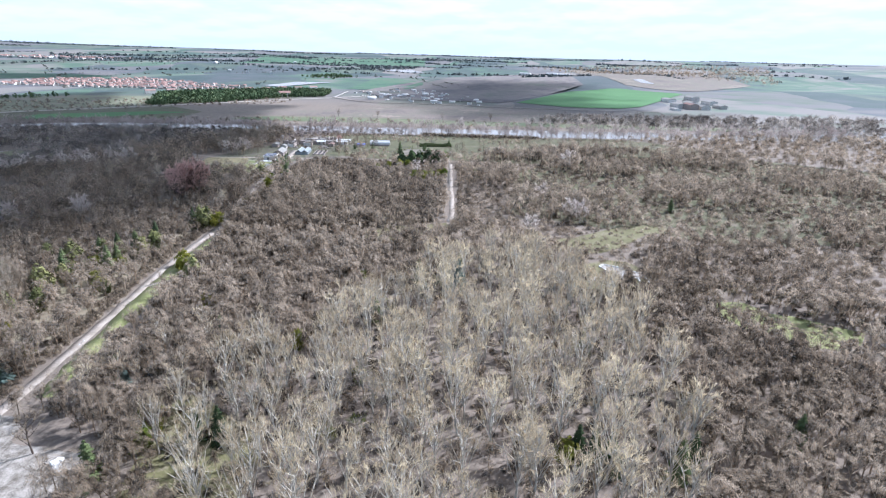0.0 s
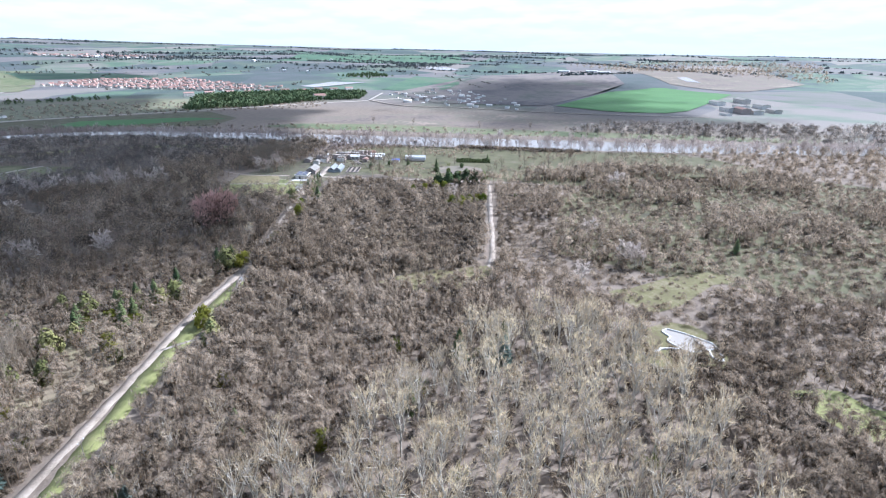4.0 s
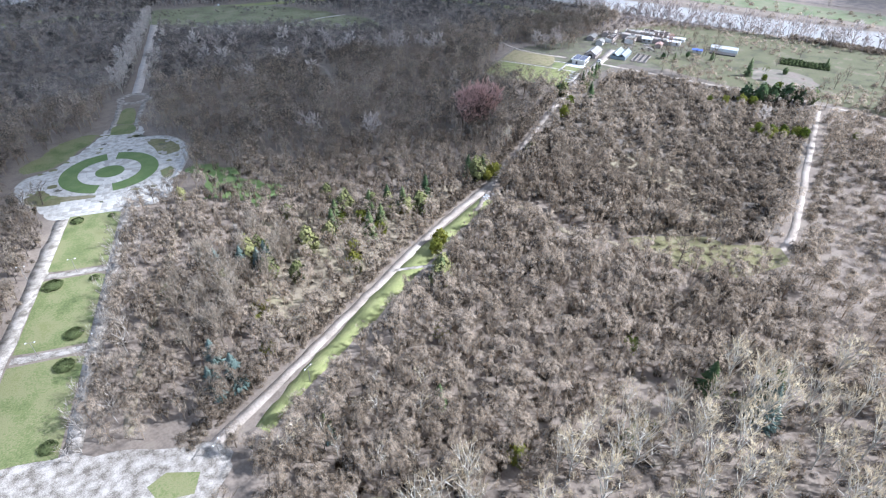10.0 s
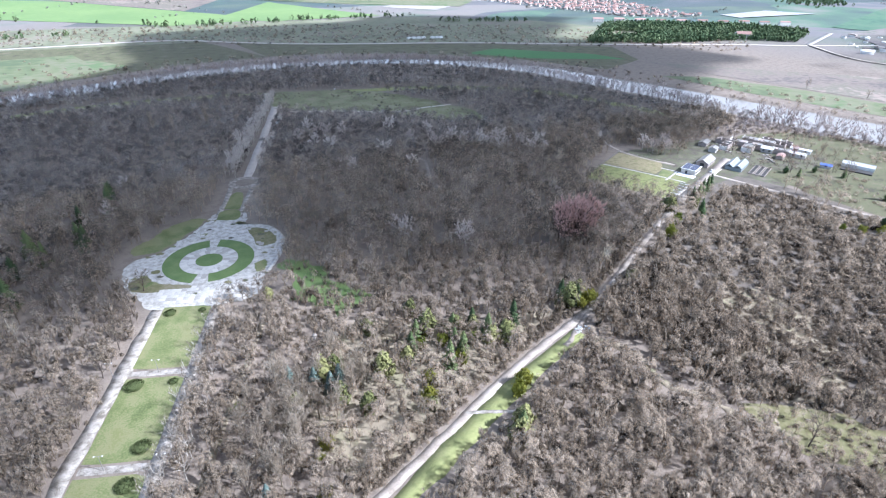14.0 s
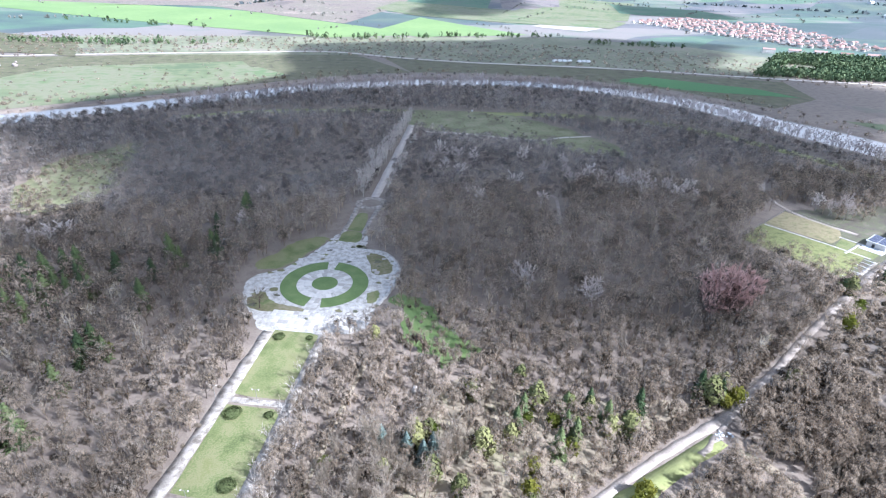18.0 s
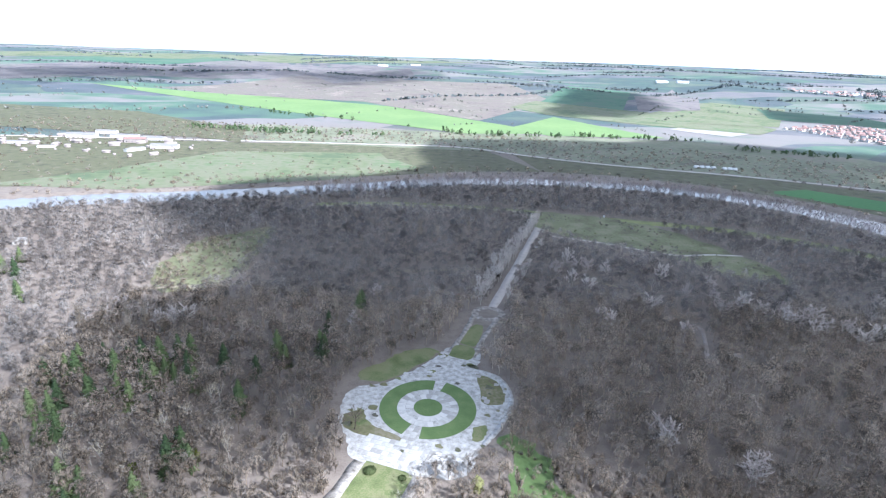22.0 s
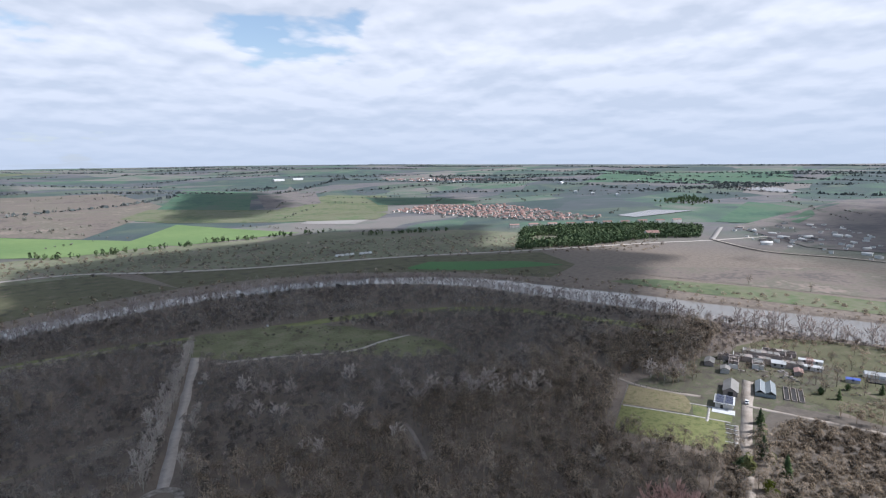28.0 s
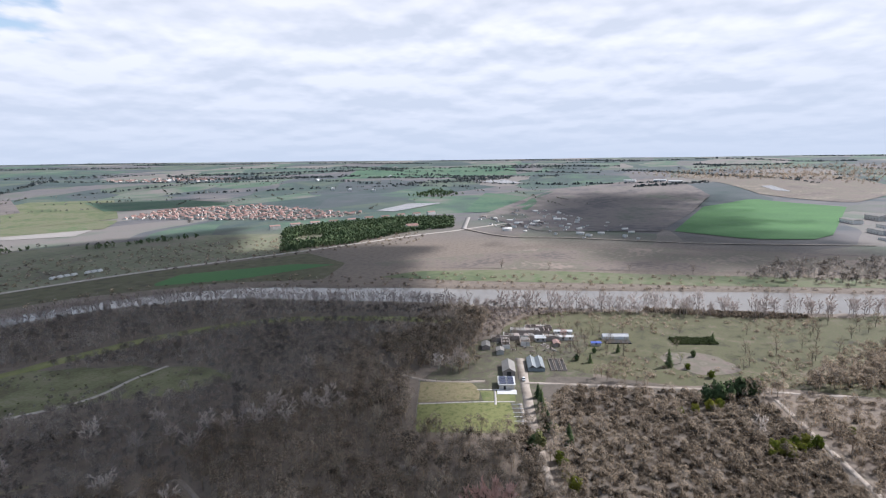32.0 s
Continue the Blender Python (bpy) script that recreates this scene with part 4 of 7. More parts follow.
def bare_tree(seed, h, spread, lean_up=0.7, limbs=9, twigs=130, fork=0.3, twig_w=0.09, twig_l=0.2, trunk_r=0.2, limb_k=3, subs=3):
    """A leafless tree: trunk, limbs with side branches, and a crown of fine twigs. Returns three verts-and-faces pairs."""
    g = np.random.default_rng(seed)
    top = np.array([g.normal(0, 0.03) * h, g.normal(0, 0.03) * h, h * 0.74])
    mid = top * 0.5 + np.append(g.normal(0, 0.02, 2) * h, 0)
    trunk = stem_tube([(0, 0, -0.3), mid, top], [trunk_r, trunk_r * 0.7, trunk_r * 0.2])
    wood, bs, bd, bl = [], [], [], []
    starts, dirs = [], []
    for i in range(limbs):
        t = fork + (1 - fork) * (i + g.uniform(0, 0.8)) / limbs
        base = top * t if t > 0.5 else mid * (t / 0.5)
        a = i * 2.4 + g.uniform(-0.5, 0.5)
        reach = spread * (0.55 + 0.45 * g.uniform()) * (1.15 - 0.55 * t)
        end = base + np.array([math.cos(a) * reach, math.sin(a) * reach, lean_up * reach * g.uniform(0.8, 1.5) + 0.04 * h])
        end[2] = min(end[2], h * 0.95)
        knee = base + (end - base) * 0.5 + np.array([0, 0, -0.07 * reach])
        wood += [tube(base, knee, trunk_r * 0.45, trunk_r * 0.28, limb_k), tube(knee, end, trunk_r * 0.28, trunk_r * 0.07, limb_k)]
        spine = [(base + (knee - base) * u) if u < 1 else (knee + (end - knee) * (u - 1)) for u in g.uniform(0.7, 1.9, subs)]
        d0 = (end - knee) / (np.linalg.norm(end - knee) + 1e-9)
        lines = [(knee, end)]
        for p in spine:
            w = d0 * 0.6 + g.normal(0, 0.5, 3) + np.array([0, 0, 0.25])
            w /= np.linalg.norm(w)
            ln = h * twig_l * g.uniform(0.7, 1.3)
            bs.append(p); bd.append(w); bl.append(ln)
            lines.append((p, p + w * ln))
        k = max(1, int(twigs / limbs / len(lines)))
        for p0, p1 in lines:
            d = (p1 - p0) / (np.linalg.norm(p1 - p0) + 1e-9)
            starts.append(p0 + np.outer(g.uniform(0.15, 1.0, k), p1 - p0))
            dd = d * 0.75 + g.normal(0, 0.42, (k, 3)) + np.array([0, 0, 0.15 + 0.2 * lean_up])
            dirs.append(dd / np.linalg.norm(dd, axis=1)[:, None])
    if subs:
        wood.append(slivers(np.array(bs), np.array(bd), np.array(bl), twig_w * 1.5, g))
    starts, dirs = np.vstack(starts), np.vstack(dirs)
    n = len(starts)
    fine = slivers(starts, dirs, h * twig_l * 0.62 * g.uniform(0.5, 1.25, n), twig_w * 0.72 * g.uniform(0.7, 1.3, n), g)
    few = np.arange(0, n, 20)
    size = h * twig_l * 0.28
    out = np.cross(dirs[few], g.normal(size=(len(few), 3)))
    out /= np.linalg.norm(out, axis=1)[:, None] + 1e-9
    out *= np.sign((out * (starts[few] - top * np.array([0, 0, 0.7]))).sum(1))[:, None] + 1e-6
    return trunk, join(wood)[:2], join([fine, sprays(starts[few] + dirs[few] * size * 0.8, out, dirs[few], np.full(len(few), size), g, 0.3, 1.15, 0.45)])


def conifer(seed, h, spread, whorls=13, per=9, droop=0.25, segs=3):
    """A spruce: bare stem and tiers of drooping needle boughs."""
    g = np.random.default_rng(seed)
    stem = stem_tube([(0, 0, -0.2), (0, 0, h * 0.5), (0, 0, h)], [0.2, 0.12, 0.02])
    vs, fs, o = [], [], 0
    for i in range(whorls):
        t = (i + 0.4) / whorls
        z = h * (0.06 + 0.92 * t)
        reach = spread * (1 - t) ** 0.8 * g.uniform(0.85, 1.1) + 0.15
        for k in range(per):
            a = g.uniform(0, 6.283)
            r = reach * g.uniform(0.65, 1.1)
            ca, sa_ = math.cos(a), math.sin(a)
            for m in range(segs):
                r0, r1 = r * m / segs, r * (m + 1.25) / segs
                w = (0.3 + 0.17 * r) * (1 - 0.2 * m) * (1.6 if segs == 1 else 1)
                z0, z1 = z - droop * r0 + 0.05, z - droop * r1 + g.uniform(-0.15, 0.2)
                vs += [(ca * r0 - sa_ * w, sa_ * r0 + ca * w, z0 - 0.12), (ca * r0 + sa_ * w, sa_ * r0 - ca * w, z0 - 0.12), (ca * r1, sa_ * r1, z1), (ca * r0, sa_ * r0, z0 + 0.2)]
                fs += [(o, o + 2, o + 3), (o + 1, o + 3, o + 2), (o, o + 1, o + 2)]
                o += 4
    return stem, (np.array(vs), np.array(fs))


def leafy(seed, h, spread, n=420, size=0.3, bumps=1.0):
    """A dense bush of small leaf clumps with an uneven outline."""
    g = np.random.default_rng(seed)
    stem = stem_tube([(0, 0, -0.2), (g.normal(0, .1), g.normal(0, .1), h * 0.3), (g.normal(0, .1), g.normal(0, .1), h * 0.55)], [0.14, 0.1, 0.05])
    d = g.normal(size=(n, 3)); d /= np.linalg.norm(d, axis=1)[:, None]
    lump = 1 + bumps * (0.22 * np.sin(d[:, 0] * 5 + seed) * np.cos(d[:, 1] * 4) + 0.15 * np.sin(d[:, 2] * 7 + seed))
    r = lump * g.uniform(0.72, 1.05, n)
    c = np.stack([d[:, 0] * spread * r, d[:, 1] * spread * r, h * 0.52 + d[:, 2] * h * 0.5 * r], 1)
    c[:, 2] = np.maximum(c[:, 2], 0.1)
    e1 = np.cross(d, g.normal(size=(n, 3))); e1 /= np.linalg.norm(e1, axis=1)[:, None]
    e2 = np.cross(d + g.normal(0, .5, (n, 3)), e1); e2 /= np.linalg.norm(e2, axis=1)[:, None]
    s = size * g.uniform(0.6, 1.4, (n, 1))
    v = np.stack([c - e1 * s, c + e1 * s, c + e2 * s * 1.3 + d * s * .3, c - e2 * s * 1.3 + d * s * .3], 1).reshape(-1, 3)
    k = np.arange(n) * 4
    f = np.vstack([np.stack([k, k + 3, k + 1], 1), np.stack([k, k + 1, k + 2], 1)])
    return stem, (v, f)


def tree_thing(name, shape, bark, leaf, label, category="tree", group=""):
    base = tagged(new(name), label, category, group)
    part("trunk", mesh_from("trunk", *shape[0][:2], bark), bark, base)
    if len(shape) == 3:
        tagged(part("limb", mesh_from("limb", *shape[1][:2], bark), bark, base), kind="stuff")
    tagged(part("crown", mesh_from("crown", *shape[-1][:2], leaf, spray=shape[-1][2] if len(shape[-1]) > 2 else None), leaf, base), kind="stuff")
    return base


def plant(models, spots, sizes):
    """First spots use the models themselves, the rest copies."""
    for i, ((x, y), s) in enumerate(zip(spots, sizes)):
        m = models[i % len(models)]
        if i < len(models):
            m.matrix_basis = pose(x, y, float(land(x, y)), 0, 0, rng.uniform(0, 360)) @ Matrix.Scale(s, 4)
        else:
            c = copy_thing(m, Matrix.Identity(4))
            c.matrix_basis = pose(x, y, float(land(x, y)), 0, 0, rng.uniform(0, 360)) @ Matrix.Scale(s, 4)


def scatter(poly, gap, n_max=5000, jitter=0.42):
    """Spots on a shaken hexagonal grid inside an outline."""
    p = np.array(poly, float)
    x0, y0 = p.min(0); x1, y1 = p.max(0)
    xs, ys = np.meshgrid(np.arange(x0, x1, gap), np.arange(y0, y1, gap * 0.87))
    xs = xs + (np.arange(ys.shape[0]) % 2)[:, None] * gap / 2
    pts = np.stack([xs.ravel(), ys.ravel()], 1) + rng.uniform(-jitter, jitter, (xs.size, 2)) * gap
    return pts[inside(poly, pts[:, 0], pts[:, 1])][:n_max]


def seg_dist(pts, line):
    best = np.full(len(pts), 1e9)
    line = np.array(line, float)
    for a, b in zip(line, line[1:]):
        d = b - a
        t = np.clip(((pts - a) @ d) / (d @ d), 0, 1)
        best = np.minimum(best, np.linalg.norm(pts - a - t[:, None] * d, axis=1))
    return best


def forest(name, shapes, pts, size, material, label, category="woods"):
    """Many trees as one mesh."""
    g = np.random.default_rng(len(pts))
    pick = g.integers(0, len(shapes), len(pts))
    vs, fs, ts, ws, o = [], [], [], [], 0
    z = land(pts[:, 0], pts[:, 1])
    for k, (v, f, *kind) in enumerate(shapes):
        idx = np.where(pick == k)[0]
        if not len(idx):
            continue
        a = g.uniform(0, 6.283, len(idx)); s = g.uniform(size[0], size[1], len(idx)); sz = s * g.uniform(0.85, 1.2, len(idx))
        ca, sn = np.cos(a) * s, np.sin(a) * s
        X = v[None, :, 0] * ca[:, None] - v[None, :, 1] * sn[:, None] + pts[idx, 0][:, None]
        Y = v[None, :, 0] * sn[:, None] + v[None, :, 1] * ca[:, None] + pts[idx, 1][:, None]
        Z = v[None, :, 2] * sz[:, None] + z[idx][:, None]
        vs.append(np.stack([X, Y, Z], 2).reshape(-1, 3))
        fs.append((f[None] + (np.arange(len(idx)) * len(v))[:, None, None]).reshape(-1, 3) + o)
        patch = 0.5 + 0.25 * np.sin(pts[idx, 0] / 17 + 1.0) * np.cos(pts[idx, 1] / 13) + 0.25 * np.sin(pts[idx, 0] / 41 + pts[idx, 1] / 29)
        ts.append(np.repeat(np.clip(0.4 * patch + 0.6 * g.uniform(0, 1, len(idx)), 0, 1), len(v)))
        if kind:
            w = np.tile(kind[0], (len(idx), 1))
            w[:, 2] += np.where(w[:, 2] > 0, np.repeat(g.integers(0, 40, len(idx)), len(v)), 0)
            ws.append(w)
        o += len(idx) * len(v)
    me = mesh_from(name, np.vstack(vs), np.vstack(fs), material, np.concatenate(ts), np.vstack(ws) if ws else None)
    return tagged(new(name, me), label, category, kind="stuff")


# what stays open
OPEN = [[(26, 113), (29, 130), (36, 127), (40, 111), (46, 99), (38, 96), (32, 102)], axis_poly((-145, -12.8), (-145, 13), (-31, 13), (-31, -12.8)), axis_poly((-33, -16), (-30, 21), (-12, 27), (5, 30), (20, 28), (33, 13), (42, 9), (92, 9), (92, -10), (42, -13), (34, -25), (20, -30), (8, -35), (-6, -33), (-20, -27)),
        [(-64, 30), (-8, 7), (-6, -12), (-9, -34), (-64, -30)],
        [(200, 158), (253, 185), (285, 155), (330, 175), (380, 150), (390, 80), (300, 100), (270, 110), (222, 110)],
        [(159, -88), (188, -110), (200, -138), (157, -116), (144, -97)], [(108, -138), (114, -155), (100, -184), (86, -172), (90, -158)],
        [(110, -100), (135, -106), (138, -118), (118, -127), (110, -112)],
        [(119, -3), (139, -7), (160, -33), (147, -42), (125, -27)],
        [(78, 380), (80, 425), (135, 418), (175, 395), (205, 345), (220, 292), (207, 285), (185, 295), (150, 330), (115, 352)]]
ROADS = [([axis(86, 0), axis(292, -5.5)], 4.8), (DIAG[:6], 2.9), (DIAG[5:8], 1.7), (DIAG[7:], 4.0), (VERGE, 6.0),
         ([(305, 11), (253, -7), (172, -35), (150, -37)], 3.0), ([(275, 130), (304, 44), (330, -37), (362, -92)], 3), ([(275, 225), (262, 208), (256, 190), (258, 170), (268, 150)], 4),
         ([(86, 362), (160, 330), (211, 333)], 5), ([(118, 231), (127, 230), (132, 222), (129, 210), (124, 197), (120, 187)], 3.4),
         ([(-100, 425), (-36, 437), (46, 433), (100, 420), (180, 405), (250, 385), (310, 340), (345, 270), (362, 215)], 8), ([(-30, 280), (-10, 284), (20, 289), (45, 292)], 3.4),
         ([(108, 41), (114, 30), (113, 19), (114, 11), (119, 5), (121, -5), (127, -13)], 2.8), ([(31, 222), (45, 218), (62, 205), (70, 195)], 3.2), ([(88, 282), (104, 272), (118, 262)], 3.2), ([(-150, 245), (-128, 251), (-88, 261)], 3.4)]


def clear(pts, extra=()):
    ok = np.ones(len(pts), bool)
    for poly in list(OPEN) + list(extra):
        ok &= ~inside(poly, pts[:, 0], pts[:, 1])
    for line, w in ROADS:
        ok &= seg_dist(pts, line) > w
    ok &= river_gap(pts[:, 0], pts[:, 1]) > 3
    return pts[ok]


GROVE = [(-8, -36), (12, -30), (40, -46), (75, -42), (112, -66), (115, -92), (100, -112), (70, -128), (20, -135), (-30, -120), (-25, -60)]
SHRUBLAND = [(120, 60), (200, 88), (285, 120), (303, 40), (300, 14), (205, -20), (160, -30), (130, 0)]
SOUTHEAST = [(160, -40), (310, 8), (345, -60), (430, -170), (400, -270), (240, -245), (120, -200), (118, -130), (140, -95)]


def fuzz_tree(seed, h, r, n, size, low_=0.55, twigs=20):
    """A woodland tree: stem, limbs and a rounded crown of several lobes of fine twig sprays."""
    g = np.random.default_rng(seed)
    stem = tube((0, 0, -0.2), (g.normal(0, .15), g.normal(0, .15), h * 0.7), 0.15, 0.05, 3)
    k = 6
    a = np.arange(k) * 2.4 + g.uniform(-.5, .5, k)
    q = r * g.uniform(0.32, 0.55, k) * (np.arange(k) > 0)
    mid = np.stack([np.cos(a) * q, np.sin(a) * q, h * (low_ + g.uniform(-0.03, 0.13, k) + 0.1 * (q == 0))], 1)
    s0 = np.stack([np.zeros(k), np.zeros(k), h * g.uniform(0.15, 0.4, k)], 1)
    ln = np.linalg.norm(mid - s0, axis=1)
    limbs = slivers(s0, (mid - s0) / ln[:, None], ln * 1.25, 0.17, g)
    d = g.normal(size=(n, 3))
    d[:, 2] = np.abs(d[:, 2]) * 1.1 - 0.25
    d /= np.linalg.norm(d, axis=1)[:, None]
    b = g.integers(0, k, n)
    rad = np.stack([np.full(n, r * 0.55), np.full(n, r * 0.55), np.full(n, h * (1 - low_) * 0.72)], 1)
    u = g.uniform(0.75, 1.05, n)[:, None]
    c = mid[b] + d * rad * u
    away = c - np.array([0, 0, h * low_ * 0.7])
    away /= np.linalg.norm(away, axis=1)[:, None]
    crown = sprays(c, d * 0.3 + away * 0.7 + np.array([0, 0, 0.2]), away + np.array([0, 0, 0.6]), np.full(n, size), g, 0.12)
    w = away * 0.6 + g.normal(0, 0.4, (n, 3)) + np.array([0, 0, 0.5])
    w /= np.linalg.norm(w, axis=1)[:, None]
    loose = slivers(c[:twigs], w[:twigs], size * g.uniform(0.9, 1.7, min(n, twigs)), 0.075, g)
    return join([stem, limbs, crown, loose])


def upright_tree(seed, h, r, n, size):
    """A young tree with steep branches carrying sprays of fine upright twigs."""
    g = np.random.default_rng(seed)
    stem = tube((0, 0, -0.2), (g.normal(0, .2), g.normal(0, .2), h * 0.75), 0.11, 0.04, 3)
    k = 9
    a = np.arange(k) * 2.4 + g.uniform(-.4, .4, k)
    s0 = np.stack([np.zeros(k), np.zeros(k), h * g.uniform(0.12, 0.45, k)], 1)
    w0 = np.stack([np.cos(a) * r * g.uniform(.4, .9, k), np.sin(a) * r * g.uniform(.4, .9, k), h * g.uniform(0.35, 0.5, k)], 1)
    ln = np.linalg.norm(w0, axis=1)
    limbs = slivers(s0, w0 / ln[:, None], ln * 1.1, 0.13, g)
    b = g.integers(0, k, n)
    c = s0[b] + w0[b] * g.uniform(0.35, 1.05, n)[:, None] + g.normal(0, 0.12, (n, 3))
    out = np.stack([np.cos(a[b]), np.sin(a[b]), np.full(n, 0.35)], 1) + g.normal(0, 0.4, (n, 3))
    way = w0[b] / ln[b][:, None] * 0.6 + g.normal(0, 0.2, (n, 3)) + np.array([0, 0, 0.5])
    return join([stem, limbs, sprays(c, out, way, np.full(n, size), g, 0.15, 1.3, 0.6)])


def shrub(seed, h, r, n, size):
    """A low round bush of twig sprays."""
    g = np.random.default_rng(seed)
    d = g.normal(size=(n, 3))
    d[:, 2] = np.abs(d[:, 2])
    d /= np.linalg.norm(d, axis=1)[:, None]
    lump = (1 + 0.25 * np.sin(3 * np.arctan2(d[:, 1], d[:, 0]) + seed))[:, None]
    c = d * np.array([r * 0.72, r * 0.72, h * 0.68]) * lump * g.uniform(0.6, 1.0, n)[:, None]
    m = max(4, n // 4)
    w = d[:m] + g.normal(0, 0.3, (m, 3)) + np.array([0, 0, 0.5])
    w /= np.linalg.norm(w, axis=1)[:, None]
    return join([sprays(c, d + np.array([0, 0, 0.2]), d + np.array([0, 0, 0.6]), np.full(n, size), g, 0.14), slivers(c[:m] * 0.7, w, h * g.uniform(0.3, 0.6, m), 0.07, g)])


mid_trees = [fuzz_tree(i, 8.4, 3.6, 44, 0.86, 0.55, 14) for i in range(8)]
low_trees = [fuzz_tree(40 + i, 6.2, 3.2, 36, 0.85, 0.5, 8) for i in range(6)]
near_trees = [upright_tree(30 + i, 8.4, 2.9, 56, 0.6) for i in range(3)] + [fuzz_tree(34 + i, 7.4, 3.0, 56, 0.72, 0.52, 24) for i in range(6)]
far_trees = [fuzz_tree(60 + i, 6.8, 3.6, 15, 1.5, 0.5, 4) for i in range(6)]
shrubs = [shrub(80 + i, 2.9, 2.6, 22, 0.72) for i in range(6)]
fine_trees = [fuzz_tree(50 + i, 7.6, 3.0, 58, 0.70, 0.5, 26) for i in range(4)] + [upright_tree(56 + i, 8.4, 2.6, 60, 0.56) for i in range(3)]
far_shrubs = [shrub(90 + i, 2.9, 2.6, 11, 1.05) for i in range(6)]
tall = [join(bare_tree(100 + i, 12, 3.6, 1.2, 7, 70, 0.2, 0.34, 0.2, 0.16)) for i in range(5)]
far_pines = [leafy(120 + i, 8.0, 2.7, 17, 1.4)[1] for i in range(3)]

BESIDE = axis_poly((-150, -13), (-150, -52), (-30, -46), (-18, -30), (-31, -12))
WILD = [(-60, 60), (-12, 10), (112, 58), (150, 75), (128, 100), (90, 112), (60, 120), (30, 118), (-5, 100)]
PARK = [(-330, 345), (-300, 395), (-225, 420), (-110, 462), (0, 505), (85, 522), (170, 520), (245, 500), (300, 455), (335, 405), (356, 340), (375, 280), (385, 215), (372, 190), (325, 178),
        (262, 190), (200, 160), (222, 110), (300, 95), (300, 40), (330, 0), (400, -60), (420, -260), (200, -240), (60, -200), (-20, -150), (-60, -40), (-75, 45), (-130, 110), (-230, 230)]
NEAR = [(-12, 8), (60, 34), (112, 52), (160, 66), (150, -30), (120, -70), (118, -190), (20, -200), (-40, -150), (-20, -40)]
HOLES = [[(-158, 282), (-151, 327), (-116, 357), (-112, 330), (-110, 285), (-118, 251), (-148, 245)]]
pts = clear(scatter(PARK, 5.5, 60000), [NEAR, SHRUBLAND, SOUTHEAST, BESIDE, WILD] + HOLES)
split = (pts[:, 1] > 330) | (pts[:, 0] < -150)
mid_y = pts[:, 1] + rng.normal(0, 9, len(pts)) > 232
forest("woods", low_trees, pts[~split & mid_y], (0.65, 1.3), M_DTWIG, "low leafless grey-brown scrub wood", "woods")
forest("woods", mid_trees, pts[~split & ~mid_y], (0.7, 1.35), M_TWIG, "dense leafless grey-brown deciduous woodland", "woods")
forest("woods", far_trees, pts[split], (0.65, 1.05), M_DTWIG, "bare grey woodland towards the river", "woods")
pts = clear(scatter(NEAR, 3.8, 60000), [GROVE])
forest("undergrowth", shrubs, clear(scatter(NEAR, 4.6, 9000, 0.7), [GROVE]), (0.5, 1.0), M_SCRUB, "thin brown undergrowth between young trees", "undergrowth")
forest("woods", near_trees, pts, (0.7, 1.3), M_TWIG, "bare grey-brown young trees close together", "woods")
pts = clear(scatter(GROVE, 3.8, 60000))
forest("undergrowth", shrubs, pts, (0.5, 0.9), M_DTWIG, "bare brown undergrowth below the grove", "undergrowth")
filler = clear(scatter(GROVE, 4.4, 9000))
forest("woods", near_trees, filler, (0.35, 0.75), M_TWIG, "young brown trees below the tall poplars", "woods")
pts = clear(scatter(SHRUBLAND, 2.9, 60000, 0.7))
sheet("scrub_floor", SHRUBLAND, M_BRUSH, "brown litter and thin stalks below the scrub", "ground", lift=0.025, step=4, rag=2)
forest("scrub", shrubs, pts, (0.7, 1.4), M_SCRUB, "low tan-brown leafless scrub", "scrub")
forest("scrub", shrubs, pts[::3] + 1.4, (0.4, 0.7), M_SCRUB, "small bare bushes filling the scrub", "scrub")
forest("woods", mid_trees, pts[::9], (0.5, 0.9), M_TWIG, "small bare trees among the scrub", "woods")
pts = clear(scatter(SOUTHEAST, 4.6, 60000))
keep = np.sin(pts[:, 0] / 13 + 1) + np.sin(pts[:, 1] / 11 + pts[:, 0] / 31) > -3
forest("scrub", far_shrubs, pts[keep], (0.8, 1.5), M_SCRUB, "scattered leafless bushes on rough grass", "scrub")
keep = np.sin(pts[:, 0] / 19) * np.cos(pts[:, 1] / 23 + 0.6) > 0.05
forest("woods", mid_trees, pts[keep][::2], (0.7, 1.2), M_TWIG, "bare trees scattered over rough grass", "woods")
edge = np.array([(x + n * -0.4, y + n * 0.92) for x, y in np.array(curve_through([(a, b, 0) for a, b in DIAG[:8]], 26))[:, :2] for n in (2.7 + rng.uniform(0, 1.0), 4.8 + rng.uniform(-1, 1), 6.6 + rng.uniform(-1, 1))])
forest("undergrowth", shrubs, edge[rng.uniform(0, 1, len(edge)) < 0.8], (0.5, 1.05), M_SCRUB, "brown bushes lining the gravel road", "undergrowth")
wild = np.vstack([clear(scatter(WILD, 3.9, 9000)), clear(scatter(BESIDE, 4.3, 9000))])
forest("woods", fine_trees, wild, (0.55, 1.1), M_TWIG, "soft grey-brown young trees beside the drive", "woods")
forest("undergrowth", shrubs, wild[::2] + 1.5, (0.4, 0.85), M_SCRUB, "tan undergrowth between the trees", "undergrowth")
extra = scatter([(263, 197), (276, 228), (330, 216), (384, 214), (370, 188), (330, 182), (300, 168), (284, 160), (272, 162)], 6.0, 900, 0.7)
extra = extra[seg_dist(extra, [(275, 225), (262, 208), (256, 190), (258, 170), (268, 150)]) > 2.5]
forest("woods", mid_trees, extra, (0.7, 1.15), M_TWIG, "bare thicket behind the nursery", "woods")
